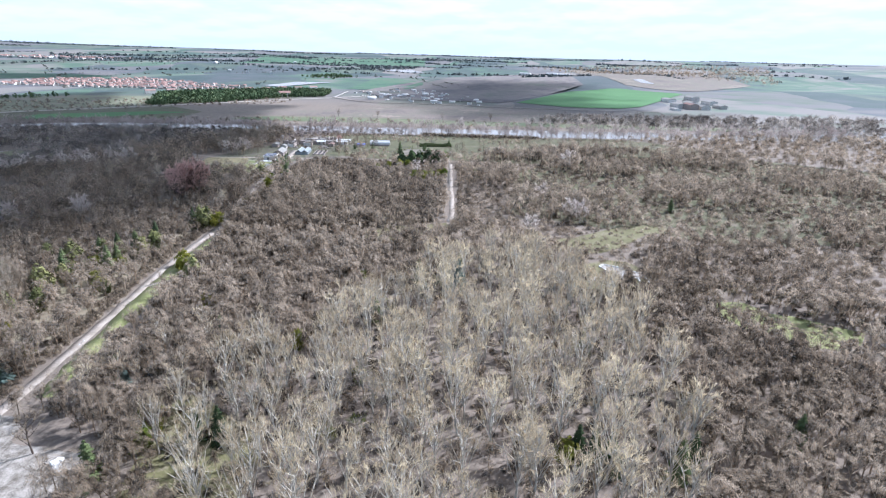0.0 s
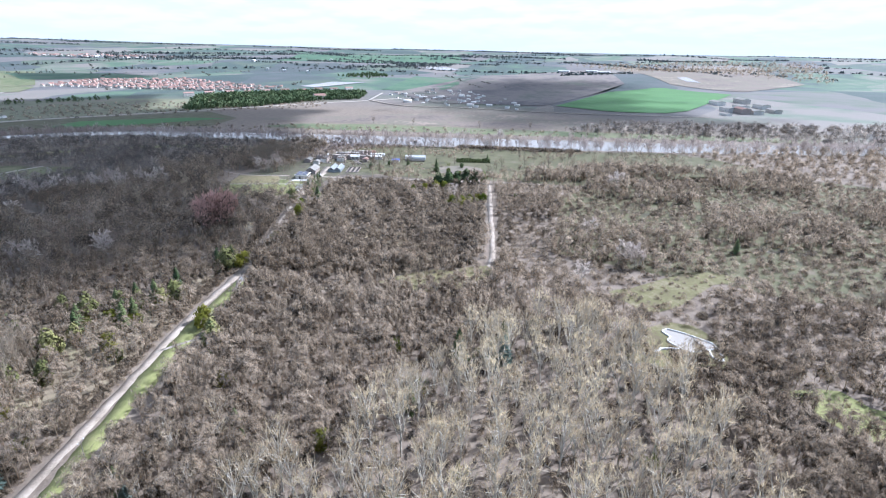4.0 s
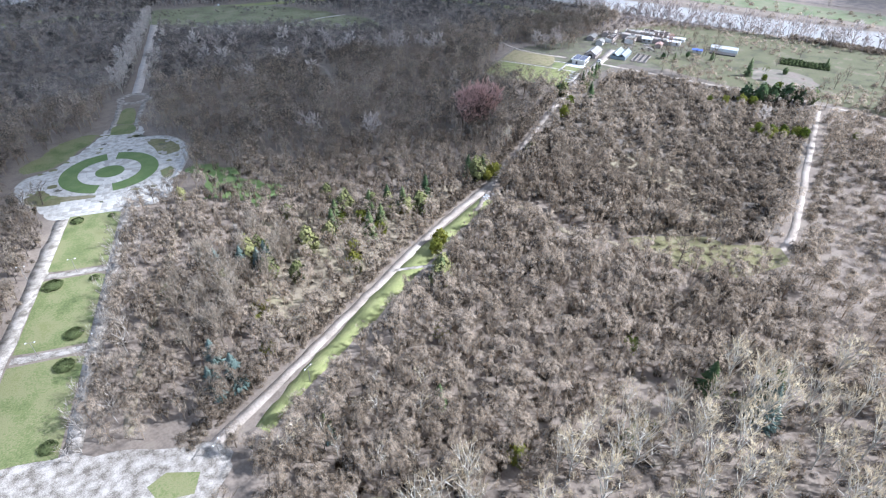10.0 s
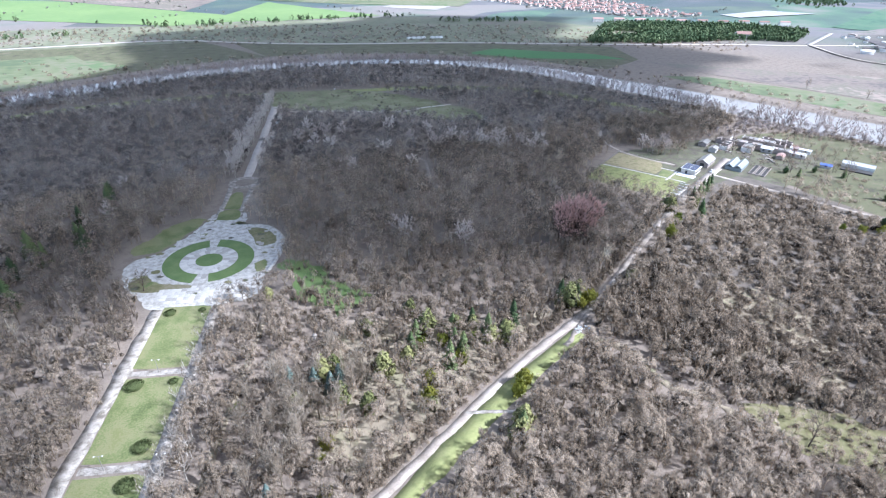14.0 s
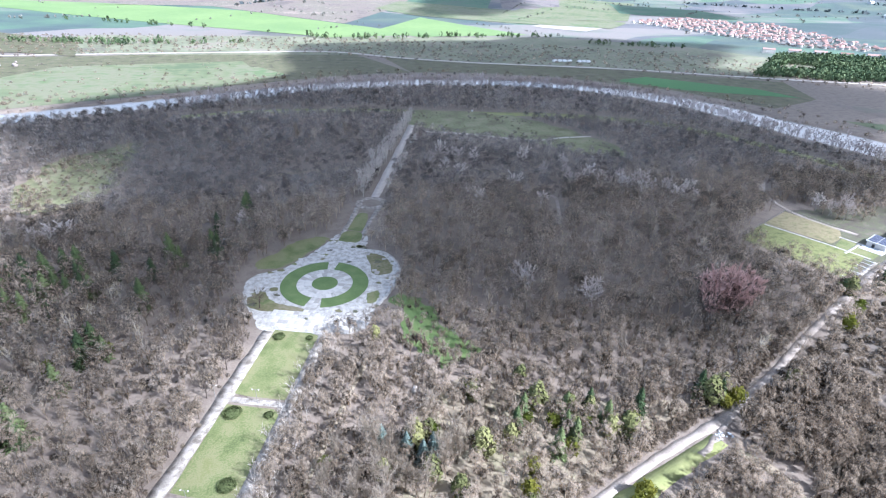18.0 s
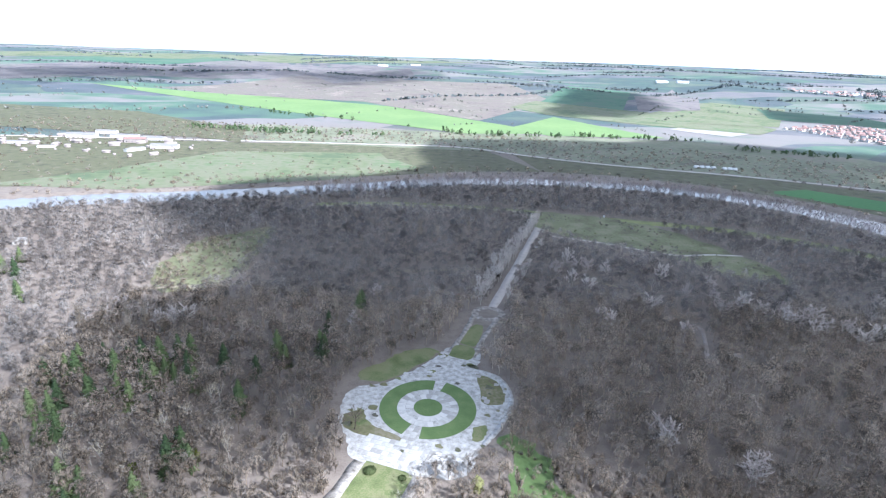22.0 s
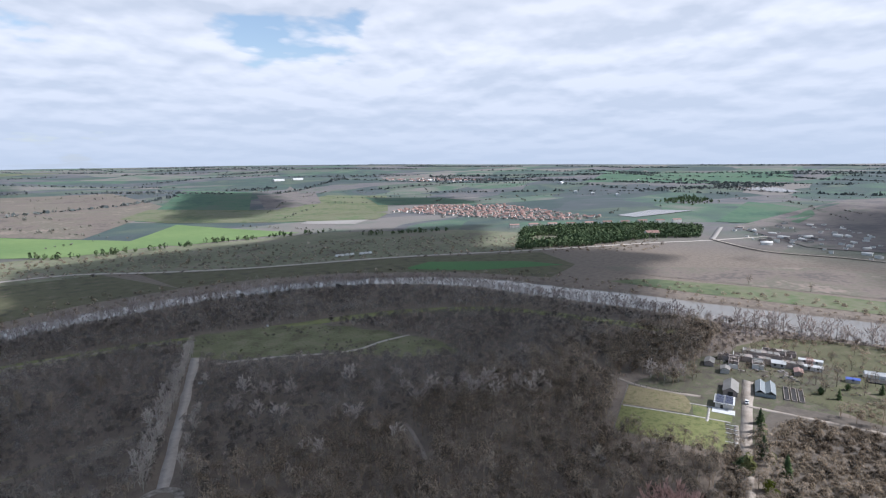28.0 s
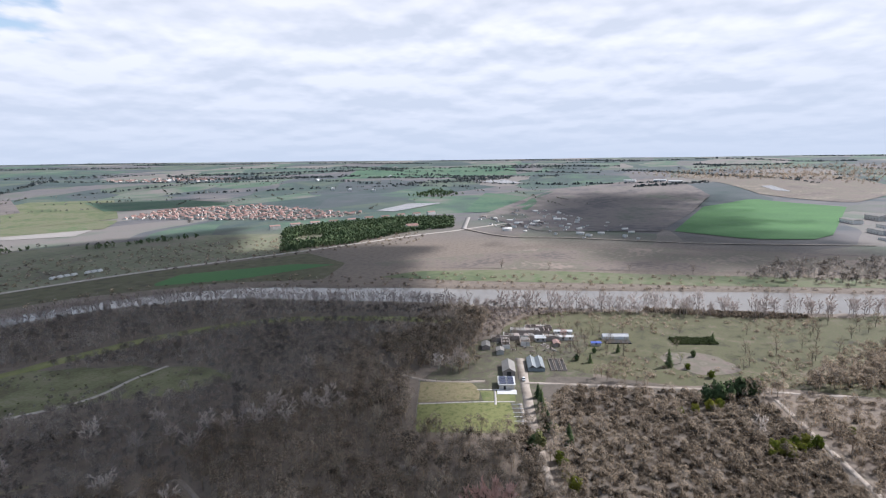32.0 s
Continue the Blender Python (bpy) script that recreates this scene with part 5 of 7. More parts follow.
forest("scrub", shrubs, scatter(OPEN[0], 4.2, 60), (0.3, 0.7), M_TWIG, "thin bushes on the green patch", "scrub")
forest("woods", fine_trees, scatter(OPEN[0], 6.5, 60), (0.5, 0.8), M_TWIG, "thin bare trees over the green patch", "woods")
forest("woods", near_trees, scatter(OPEN[8], 5.0, 90), (0.4, 0.8), M_TWIG, "small bare trees in the clearing", "woods")
for poly in OPEN[5:7] + OPEN[8:9]:
    forest("scrub", shrubs, scatter(poly, 4.4, 400), (0.3, 0.9), M_SCRUB, "few low bushes in a clearing", "scrub")
m = clear(scatter([(190, -25), (300, 6), (290, 40), (200, 30), (150, -25), (160, -50), (250, -20)], 4.2, 900))
forest("scrub", shrubs, m, (0.7, 1.3), M_SCRUB, "low tan scrub beside the straight track", "scrub")
# riverside belts
m = scatter([(-140, 440), (-100, 540), (100, 580), (280, 560), (420, 440), (480, 250), (400, 200), (340, 300), (250, 440), (80, 490)], 5.2, 60000)
gap = river_gap(m[:, 0], m[:, 1])
inner = (np.hypot(m[:, 0] - 120, m[:, 1] - 280) < 290)
forest("riverside_trees", tall, m[(gap > 2) & (gap < 24) & inner], (0.6, 1.0), M_BANK, "belt of bare riverside trees", "woods")
m = scatter([(380, 200), (430, 190), (560, -120), (640, -300), (560, -340), (480, -100)], 6, 60000, 0.9)
gap = river_gap(m[:, 0], m[:, 1])
forest("riverside_trees", tall, m[(gap > 1) & (gap < 18)], (0.6, 1.35), M_BANK, "thin row of bare riverside trees", "woods")
m = scatter([(-400, 380), (-330, 540), (-60, 640), (120, 640), (330, 560), (480, 400), (620, 60), (720, -260), (600, -300), (500, 60), (420, 330), (300, 500), (0, 560), (-200, 450)], 15, 60000)
gap = river_gap(m[:, 0], m[:, 1])
far_side = np.hypot(m[:, 0] - 120, m[:, 1] - 230) > 330
forest("scrub", far_shrubs, m[(gap > 1) & (gap < 60) & far_side], (0.8, 1.8), M_SCRUB, "low bushes on the far bank", "scrub")
m = scatter([(-400, 350), (-200, 520), (100, 620), (330, 560), (500, 300), (600, 0), (640, -200), (560, -260), (420, 120), (350, 350), (200, 480), (0, 480), (-250, 380)], 5.0, 60000)
gap = river_gap(m[:, 0], m[:, 1])
forest("scrub", shrubs, m[(gap > -1) & (gap < 7) & (rng.uniform(0, 1, len(m)) < 0.28)], (0.4, 0.8), M_SCRUB, "reeds and bushes along the water's edge", "scrub")
m = scatter([(440, 88), (452, 92), (466, 30), (478, -20), (468, -24), (452, 20)], 2.6, 900)
forest("reeds", shrubs, m - np.array([0, 0]), (0.9, 1.4), M_SCRUB, "brown reed bed in the shallow river", "reeds")
m = scatter([(585, 20), (690, -20), (860, -420), (640, -420), (620, -200)], 10, 60000, 1.0)
forest("plantation", far_trees, m, (0.8, 1.5), M_DTWIG, "brown bare woods beyond the river", "woods")
m = scatter([(330, 170), (400, 165), (440, 90), (470, -20), (500, -100), (440, -170), (345, -70), (318, 20), (300, 95)], 5.2, 60000)
ok = np.sin(m[:, 0] / 17 + m[:, 1] / 40) + np.cos(m[:, 1] / 14) + rng.normal(0, 0.6, len(m)) > 0.7
forest("scrub", far_shrubs, clear(m[ok]), (0.5, 1.2), M_TWIG, "bare bushes on the riverside meadow", "scrub")
forest("scrub", shrubs, scatter([(325, 0), (420, -40), (430, -90), (350, -70)], 5), (0.9, 1.5), M_SCRUB, "thicket of bare bushes", "scrub")
m = scatter(HOLES[0], 11, 600)
forest("woods", low_trees, m, (0.4, 0.9), M_TWIG, "small bare trees standing on the glade", "woods")
m = scatter(HOLES[0], 5, 600)
forest("scrub", shrubs, m, (0.4, 0.9), M_SCRUB, "low dark scrub on the glade", "scrub")
m = scatter([(95, 395), (140, 362), (185, 350), (216, 318), (205, 302), (160, 328), (105, 374)], 9, 600)
forest("scrub", [leafy(7, 1.0, 0.5, 40, 0.25)[1]], m, (0.5, 0.9), M_SHRUB, "tiny dark tufts on the meadow", "scrub")
m = scatter(OPEN[-1], 5.5, 900)
m = m[(np.sin(m[:, 0] / 11) + np.cos(m[:, 1] / 9 + m[:, 0] / 23) + rng.normal(0, 0.5, len(m)) > 0.75) & (seg_dist(m, [(86, 362), (160, 330), (211, 333)]) > 3)]
forest("scrub", far_shrubs, m, (0.4, 0.9), M_DTWIG, "dark low bushes scattered over the meadow", "scrub")
m = scatter(HOLES[0], 5.5, 900)
m = m[np.sin(m[:, 0] / 9) + np.cos(m[:, 1] / 10) > 0.1]
forest("woods", low_trees, m, (0.35, 0.8), M_TWIG, "bare thicket on the rough glade", "woods")
m = scatter([(-560, 480), (-370, 470), (-200, 480), (-60, 590), (-90, 690), (-270, 680), (-560, 640)], 15, 2000)
m = m[(rng.uniform(0, 1, len(m)) < 0.45) & (river_gap(m[:, 0], m[:, 1]) > 4)]
forest("scrub", far_shrubs, m, (0.5, 1.4), M_SCRUB, "single bushes on the river pasture", "scrub")
m = scatter([(395, -55), (440, -170), (500, -100), (560, -160), (640, -330), (760, -640), (420, -640), (250, -460), (200, -245), (420, -255)], 7.0, 60000, 0.8)
gap = river_gap(m[:, 0], m[:, 1])
m = m[gap > 3]
forest("woods", far_trees, m[::2], (0.7, 1.3), M_TWIG, "bare brown woods along the lower river", "woods")
forest("scrub", far_shrubs, m[1::2], (0.8, 1.5), M_SCRUB, "bare bushes along the lower river", "scrub")
# beyond the river
PINES = [[(550, 560), (717, 711), (823, 691), (957, 596), (986, 508), (856, 450), (786, 494), (652, 510)]]
for poly, gp in ((PINES[0], 5.4), ([(-310, 870), (-200, 860), (-190, 835), (-260, 820), (-400, 850), (-420, 880)], 10), ([(-190, 845), (-60, 872), (-55, 855), (-190, 828)], 11),
                 ([(-420, 1165), (-140, 1045), (-145, 1028), (-420, 1145)], 12), ([(-70, 1000), (40, 912), (35, 896), (-70, 985)], 9), ([(44, 908), (190, 925), (215, 945), (205, 912), (50, 892)], 8),
                 ([(215, 945), (440, 940), (436, 922), (215, 925)], 9), ([(470, 856), (615, 806), (612, 786), (466, 838)], 8), ([(1340, 725), (1480, 710), (1825, 975), (1375, 845)], 16)):
    far = scatter(poly, gp, 3000)
    if poly is PINES[0]:
        far = far[~inside([(600, 600), (680, 640), (720, 610), (650, 575)], far[:, 0], far[:, 1])]
    edge_d = seg_dist(far, list(poly) + [poly[0]])
    far = far[edge_d > (0.28 * gp) * (2 + 2 * np.sin(far[:, 0] / 9 + far[:, 1] / 13) + rng.normal(0, 1.5, len(far)))]
    forest("pine_wood", far_pines, far, (0.6, 1.15), M_PINE, "dark green pine belt beyond the river", "woods")
m = scatter([(-700, 560), (-700, 900), (-300, 950), (200, 880), (560, 760), (800, 480), (700, 420), (520, 540), (330, 640), (120, 700), (-60, 780), (-300, 735)], 15, 60000)
forest("scrub", far_shrubs, m, (0.8, 1.9), M_SCRUB, "scattered bushes along the main road", "scrub")
m = scatter([(1950, -500), (2100, -60), (2450, 380), (3100, -120), (3050, -640)], 34, 3000)
forest("far_woods", far_trees, m, (1.2, 2.2), M_TWIG, "dark woods on the far hill", "woods")

bush = [leafy(130 + i, 5.0, 2.6, 9, 1.5)[1] for i in range(4)]
line_spots = []
for i in range(90):
    a_, r_ = rng.uniform(-1.15, 1.45), rng.uniform(880, 2600)
    x_, y_ = 60 + r_ * math.sin(a_), 100 + r_ * math.cos(a_)
    way = rng.choice([0.5, 2.05, 0.9, 2.5]) + rng.normal(0, 0.15)
    k_ = np.arange(0, rng.uniform(90, 420), 9.0)
    line_spots.append(np.stack([x_ + k_ * math.cos(way), y_ + k_ * math.sin(way)], 1) + rng.normal(0, 2.5, (len(k_), 2)))
line_spots = np.vstack(line_spots)
M_HEDGE = surface("hedge_bushes", [(0.115, 0.116, 0.102), (0.169, 0.168, 0.138), (0.230, 0.217, 0.181)], 0.01, 0.1, vary='tint', spec=0.04)
forest("hedgerows", bush, line_spots[rng.uniform(0, 1, len(line_spots)) < 0.4], (0.35, 1.0), M_HEDGE, "dark hedgerows and bushes between the far fields", "hedge")
belts = []
for i in range(110):
    a_, r_ = rng.uniform(-1.0, 2.0), rng.uniform(1900, 4100)
    x_, y_ = 60 + r_ * math.sin(a_), 100 + r_ * math.cos(a_)
    way = math.pi / 2 - a_ + math.pi / 2 + rng.normal(0, 0.5)
    k_ = np.arange(0, rng.uniform(150, 900), 16.0)
    deep = rng.choice([1, 1, 2, 4])
    for d_ in range(deep):
        belts.append(np.stack([x_ + k_ * math.cos(way) + d_ * 18 * math.sin(a_), y_ + k_ * math.sin(way) + d_ * 18 * math.cos(a_)], 1) + rng.normal(0, 5, (len(k_), 2)))
belts = np.vstack(belts)
belts = belts[(np.hypot(belts[:, 0] - 100, belts[:, 1] - 180) < 4700) & ~inside([(700, 700), (700, 1300), (1100, 1300), (1100, 700)], belts[:, 0], belts[:, 1])]
M_BELT = surface("far_wood_belts", [(0.085, 0.10, 0.10), (0.115, 0.13, 0.125), (0.15, 0.155, 0.145)], 0.004, 0.05, vary='tint', spec=0.04)
forest("far_woods", [leafy(135 + i, 3.2, 5.5, 5, 3.0)[1] for i in range(4)], belts[rng.uniform(0, 1, len(belts)) < 0.8], (0.7, 1.6), M_BELT, "dark belts of trees on the far plain", "woods")

# ---- single trees ----
grove_models = [tree_thing("poplar", bare_tree(200 + i, 15, 3.5, 2.2, 15, 380, 0.22, 0.088, 0.16, 0.22, 3, 4), M_POPBARK, M_PALE, "tall bare poplar with pale whitish branches", "tree", "pale poplars of the grove") for i in range(6)]
spots = clear(scatter(GROVE, 7.5, 400))
plant(grove_models, spots, rng.uniform(0.65, 1.2, len(spots)))
birch_models = [tree_thing("birch", bare_tree(220 + i, 10, 2.2, 1.6, 10, 170, 0.3, 0.06, 0.18, 0.11), M_POPBARK, M_PALE, "slender bare birch with a white trunk", "tree", "white birches") for i in range(3)]
spots = [(4, -8), (5.5, -9.5), (18, -10), (14, -2), (20, -14), (28, -19), (-1, -7), (1, -11), (8, -12), (11, -5), (24, -8), (33, -14), (-85, 125), (-83, 128), (-110, 125), (-114, 131), (-75, 145), (-73, 147),
         (-110, 110), (-105, 112), (-100, 116), (-95, 114), (-86, 109), (-80, 111), (-60, 120), (-70, 115), (-92, 128), (-78, 133), (142, 74), (144, 76), (148, 78), (-66, 132), (11, -21), (9, -16), (14, -25), (20, -28), (6, -30), (27, -33)]
plant(birch_models, spots, rng.uniform(0.75, 1.15, len(spots)))
ash_models = [tree_thing("ash_tree", bare_tree(240 + i, 10.5, 4.4, 0.8, 13, 420, 0.25, 0.085, 0.16, 0.2), M_DBARK, M_BROWN, "broad bare tree with a fuzz of grey-brown twigs", "tree", "broad bare trees") for i in range(4)]
spots = [(150, -60), (153, -63), (148, 74), (112, -40), (120, -45), (128, -20), (150, -20), (160, 40), (168, 44), (150, 50), (175, 50), (172, 20), (190, 30), (205, 40), (178, 62), (140, 30), (131, 40), (128, 36), (118, 40), (120, 34),
         (-20, -27), (-14, -15), (2, -60), (-35, 112), (-30, 121), (-29, 131), (-24, 137), (-43, 70), (-50, 66), (-38, 96), (-44, 84), (-56, 75), (-47, 58), (-52, 46), (-58, 60),
         (99, -150), (85, -140), (70, -145), (60, -160), (120, -170), (135, -160), (150, -150), (140, -140), (160, -160), (100, -200), (80, -195), (60, -185), (45, -170),
         (380, 95), (395, 60), (410, 20), (345, 100), (338, 88), (330, 118), (362, 60), (430, -20), (420, -60), (400, 120), (440, 60), (415, 140), (320, 150), (345, 120),
         (-90, 447 * 1.15), (-118, 515), (-95, 505), (-160, 490), (570, 200), (590, 120), (560, 250), (610, 20), (600, 60), (-420, 640), (-300, 480)]
more_trees = clear(scatter([(330, 100), (400, 150), (430, 80), (455, -20), (480, -90), (420, -130), (350, -60), (322, 30)], 17, 60))
spots = spots + [tuple(p) for p in more_trees] + [axis(s, -14.6 + rng.uniform(-1, 1)) for s in np.arange(-140, -40, 6.5)]
plant(ash_models, spots, rng.uniform(0.55, 1.1, len(spots)))
whitish = [tree_thing("white_poplar", bare_tree(260 + i, 10, 4.2, 0.75, 13, 420, 0.2, 0.31, 0.17, 0.2), M_BARK, M_PINK, "bushy bare tree with pale pinkish-grey twigs", "tree", "pale trees in the dark wood") for i in range(4)]
spots = [(83, 300), (87, 291), (101, 282), (78, 268), (86, 259), (81, 218), (85, 215), (134, 280), (139, 256), (156, 266), (161, 239), (166, 231), (169, 226), (174, 223), (178, 219), (181, 213), (188, 216), (195, 211), (201, 214), (208, 207),
         (112, 234), (167, 139), (271, 180), (277, 167), (273, 173), (280, 172), (237, 245), (84, 223), (99, 115), (103, 118), (79, 129), (77, 131), (146, 230), (178, 232), (190, 226), (117, 206), (92, 288), (72, 280), (150, 248), (184, 222),
         (198, 204), (205, 200), (160, -76), (188, -89), (192, -92), (186, -94), (215, -70), (262, 20), (330, -70), (335, -66), (-35, 205), (-28, 240), (-150, 200), (-146, 205), (-140, 198), (-136, 206), (-128, 204), (-120, 200), (-116, 204), (-143, 212), (-110, 207)]
plant(whitish, spots, rng.uniform(0.85, 1.3, len(spots)))
avenue = [tree_thing("avenue_poplar", bare_tree(280 + i, 13, 2.4, 2.2, 14, 260, 0.12, 0.3, 0.17, 0.18), M_POPBARK, M_PINK, "upright bare poplar beside the avenue", "tree", "poplars along the avenue") for i in range(3)]
spots = [axis(s, -6.5 + rng.uniform(-1, 1)) for s in np.arange(92, 262, 5.0)] + [axis(s, -11 + rng.uniform(-1, 1)) for s in np.arange(96, 210, 9.0)] + [axis(s, 6.5 + rng.uniform(-1, 1)) for s in (100, 118, 131, 150, 190)]
plant(avenue, spots, rng.uniform(0.6, 1.0, len(spots)))
row = [tree_thing("plane_tree", bare_tree(290 + i, 8.5, 3.0, 1.0, 11, 190, 0.3, 0.075, 0.17, 0.13), M_BARK, M_BROWN, "bare grey-brown tree of the row beside the drive", "tree", "tree row beside the lawns") for i in range(3)]
spots = [axis(s, 13.5 + rng.uniform(-0.8, 0.8)) for s in np.arange(-136, -34, 4.2)] + [axis(s, 18 + rng.uniform(-1.5, 1.5)) for s in np.arange(-130, -40, 7)] + [axis(s, 11.2 + rng.uniform(-0.7, 0.7)) for s in np.arange(-138, -33, 9.0)]
plant(row, spots, rng.uniform(0.7, 1.05, len(spots)))
lombardy = [tree_thing("lombardy_poplar", bare_tree(300 + i, 14, 1.7, 3.4, 18, 560, 0.06, 0.11, 0.2, 0.2), M_TAN, M_TAN, "narrow upright bare lombardy poplar", "tree", "narrow poplars") for i in range(3)]
spots = [(27, 52), (29.5, 55), (31, 53), (8, 38), (6, 41), (9, 49), (11, 44), (5, 34), (13, 52), (16, 47), (3, 45), (-1, 40), (2, 30), (20, 44), (176, -179), (175, -174), (173, -177), (2, 340), (-10, 345), (24, 348), (156, 163), (166, 139), (184, 168), (196, 172), (-128, 190), (-124, 196), (-132, 196), (-152, 196),
         (-44, 214), (-6, 30), (-3, 52), (10, 60), (0, 59), (8, 40), (8, 60), (20, 59), (26, 50), (0, 32), (7, 32), (-4, 47), (10, 53), (26, 67), (4, 48), (13, 57)]
plant(lombardy, spots, rng.uniform(0.75, 1.05, len(spots)))
red = [tree_thing("red_tree", bare_tree(310 + i, 13, 4.4, 1.6, 17, 640, 0.1, 0.36, 0.18, 0.22), M_DBARK, M_RED, "broad bare tree with pinkish-brown twigs", "tree", "reddish trees") for i in range(2)]
plant(red, [(146, 98), (152, 102), (141, 102), (149, 94), (156, 97), (144, 94), (138, 97), (150, 98), (350, 128), (147, 105)], [1.5, 1.45, 1.35, 1.45, 1.35, 1.3, 1.25, 1.55, 0.6, 1.35])
fir_models = [tree_thing("spruce", conifer(320 + i, 10.5, 3.1, 15, 14), M_DBARK, M_FIR, "dark green pointed spruce tree", "conifer", "dark conifers") for i in range(4)]
spots = [(58, 50), (2, -45), (0, -41), (-16, -33), (22, -112), (20, -118), (23, -115), (29, -133), (22, -130), (41, -153), (225, -135), (34, -18), (66, 63), (74, 64), (65, 54), (80, 54), (50, 61), (115, 59), (112, 64), (62, 17), (87, -53), (98, -63), (59, -51), (10, -9),
         (213, 103), (222, 93), (228, 104), (238, 108), (246, 112), (252, 114), (260, 118), (-44, 186), (-34, 227), (-76, 115), (-79, 102), (-66, 165), (-59, 175), (-65, 144), (-86, 88), (-87, 78), (-82, 83), (-92, 82), (-100, 104), (-118, 162), (-110, 164), (-101, 165), (-93, 167), (-135, 160), (-135, 168), (-128, 172), (-122, 166), (-118, 171),
         (-112, 170), (-106, 172), (-100, 175), (-96, 177), (-140, 156), (-130, 158), (-100, 155), (-90, 160), (-80, 170), (-62, 180), (-46, 186), (-35, 220), (-46, 205), (-74, 120), (-70, 116), (-116, 126), (-121, 124), (-100, 106), (-95, 104), (-120, 150), (-85, 155), (-220, 250), (-235, 260), (-236, 275), (-200, 225), (-205, 230),
         (330, 62), (342, 92), (318, 104), (385, 40), (64, 58), (76, 57), (88, 60), (54, 66), (110, 62)]
plant(fir_models, spots, rng.uniform(0.6, 1.05, len(spots)) * [1.35 if p[0] < -30 else 1.0 for p in spots])
blue = [tree_thing("blue_spruce", conifer(330 + i, 11, 3.3, 16, 17, 0.15), M_DBARK, M_BLUEFIR, "blue-grey spruce with layered boughs", "conifer", "blue spruces") for i in range(2)]
plant(blue, [(0, 16), (-2, 25), (-4, 15), (22, 55), (12, 63), (88, -66), (93, -65), (10, -11), (-5, 19), (18, 58), (90, -62), (25, 57)], [1.0, 0.85, 0.75, 0.8, 0.75, 1.1, 0.9, 0.5, 0.65, 0.85, 0.8, 0.8])
cedar = [tree_thing("pine", leafy(340 + i, 8.5, 3.0, 700, 0.42), M_DBARK, M_FIR, "dark bushy pine beside the track", "conifer", "dark pines by the track") for i in range(2)]
plant(cedar, [(288, 42), (292, 36), (297, 32), (302, 27), (306, 22), (312, 18), (309, 24), (296, 38), (301, 38), (211, 105), (318, 112), (335, 105), (352, 50)], [0.95, 1.05, 1.0, 1.1, 0.95, 0.9, 0.85, 0.8, 0.75, 0.7, 0.45, 0.4, 0.45])
ever = [tree_thing("evergreen", leafy(345 + i, 7.2, 1.9 + 0.3 * i, 620, 0.32), M_DBARK, M_EVER, "olive-green bushy conifer in the bare wood", "conifer", "olive-green conifers") for i in range(3)]
spots = [(-133, 138), (-127, 143), (-119, 147), (-111, 151), (-104, 155), (-95, 160), (-91, 166), (-94, 141), (-121, 127), (-111, 144), (-100, 103), (-93, 95), (-96, 79), (-88, 78), (-86, 85), (-96, 72), (-76, 113), (-77, 123), (-44, 180), (-35, 226), (-57, 174), (-65, 145), (-126, 118), (-125, 136), (-103, 144), (-81, 81), (-90, 74),
         (41, 75), (58, 79), (59, 68), (67, 63), (63, 50), (74, 63), (80, 52), (75, 53), (38, 54), (45, 36), (47, 57), (112, 59), (118, 62), (64, 19), (60, 15), (143, 60), (29, 43), (23, 49), (66, 57), (21, 60), (25, 63), (16, 110), (11, 52), (212, 103), (226, 100)]
plant(ever, [p for p in spots if p[0] > -30], rng.uniform(0.7, 1.25, len(spots)))
west_firs = [tree_thing("spruce", conifer(325 + i, 11.5, 3.0, 15, 14), M_DBARK, M_FIR, "dark green spruce in the western wood", "conifer", "dark conifers") for i in range(2)]
plant(west_firs, [p for p in spots if p[0] < -30], rng.uniform(0.75, 1.15, len(spots)))
yellow = [tree_thing("cypress_bush", leafy(350 + i, 4.6, 1.9, 420, 0.28), M_DBARK, M_YELLOW, "dense yellow-green evergreen bush", "bush", "yellow-green evergreens") for i in range(3)]
spots = [(58, 68), (42, 78), (46, 40), (48, -1), (84, -34), (38, -39), (54, 62), (61, 60), (70, 58), (62, 50), (84, 56), (116, 57), (119, 61), (121, 58), (74, 33), (70, 30), (12, 33), (15, 36), (245, 17), (248, 13), (251, 10), (254, 6), (257, 3), (260, 0), (250, 16), (254, 12), (258, 8),
         (262, 4), (247, 10), (280, 40), (275, 46), (284, 36), (270, 52), (322, 40), (330, 52), (196, 88), (201, 90), (206, 93), (190, 83), (-6, -33), (0, -30), (10, 21), (24, 60), (26, 63), (-85, 112), (-70, 118), (20, -110), (-3, 58), (49, 46), (280, -15)]
plant(yellow, spots, rng.uniform(0.7, 1.2, len(spots)))
willow = [tree_thing("willow", bare_tree(360, 9, 4, 0.5, 12, 380, 0.3, 0.1, 0.22, 0.2), M_BARK, M_YELLOW, "willow with fresh yellow-green twigs", "tree", "fresh green trees")]
plant(willow, [(338, 56), (58, -108), (28, -62), (64, -52), (6, -66), (86, -60), (12, -70), (40, -72)], [0.7, 0.85, 0.7, 0.8, 0.75, 0.7, 0.7, 0.65])
rows_ = [(381 - 3.0 * i + 0.84 * j, 65 - 1.2 * i - 2.0 * j) for i in range(4) for j in range(13)]
nursery = [tree_thing("nursery_shrub", leafy(365 + i, 1.7, 1.2, 150, 0.26), M_DBARK, M_SHRUB, "dark evergreen shrub in a nursery row", "shrub", "nursery rows") for i in range(2)]
plant(nursery, rows_, rng.uniform(0.7, 1.1, len(rows_)))
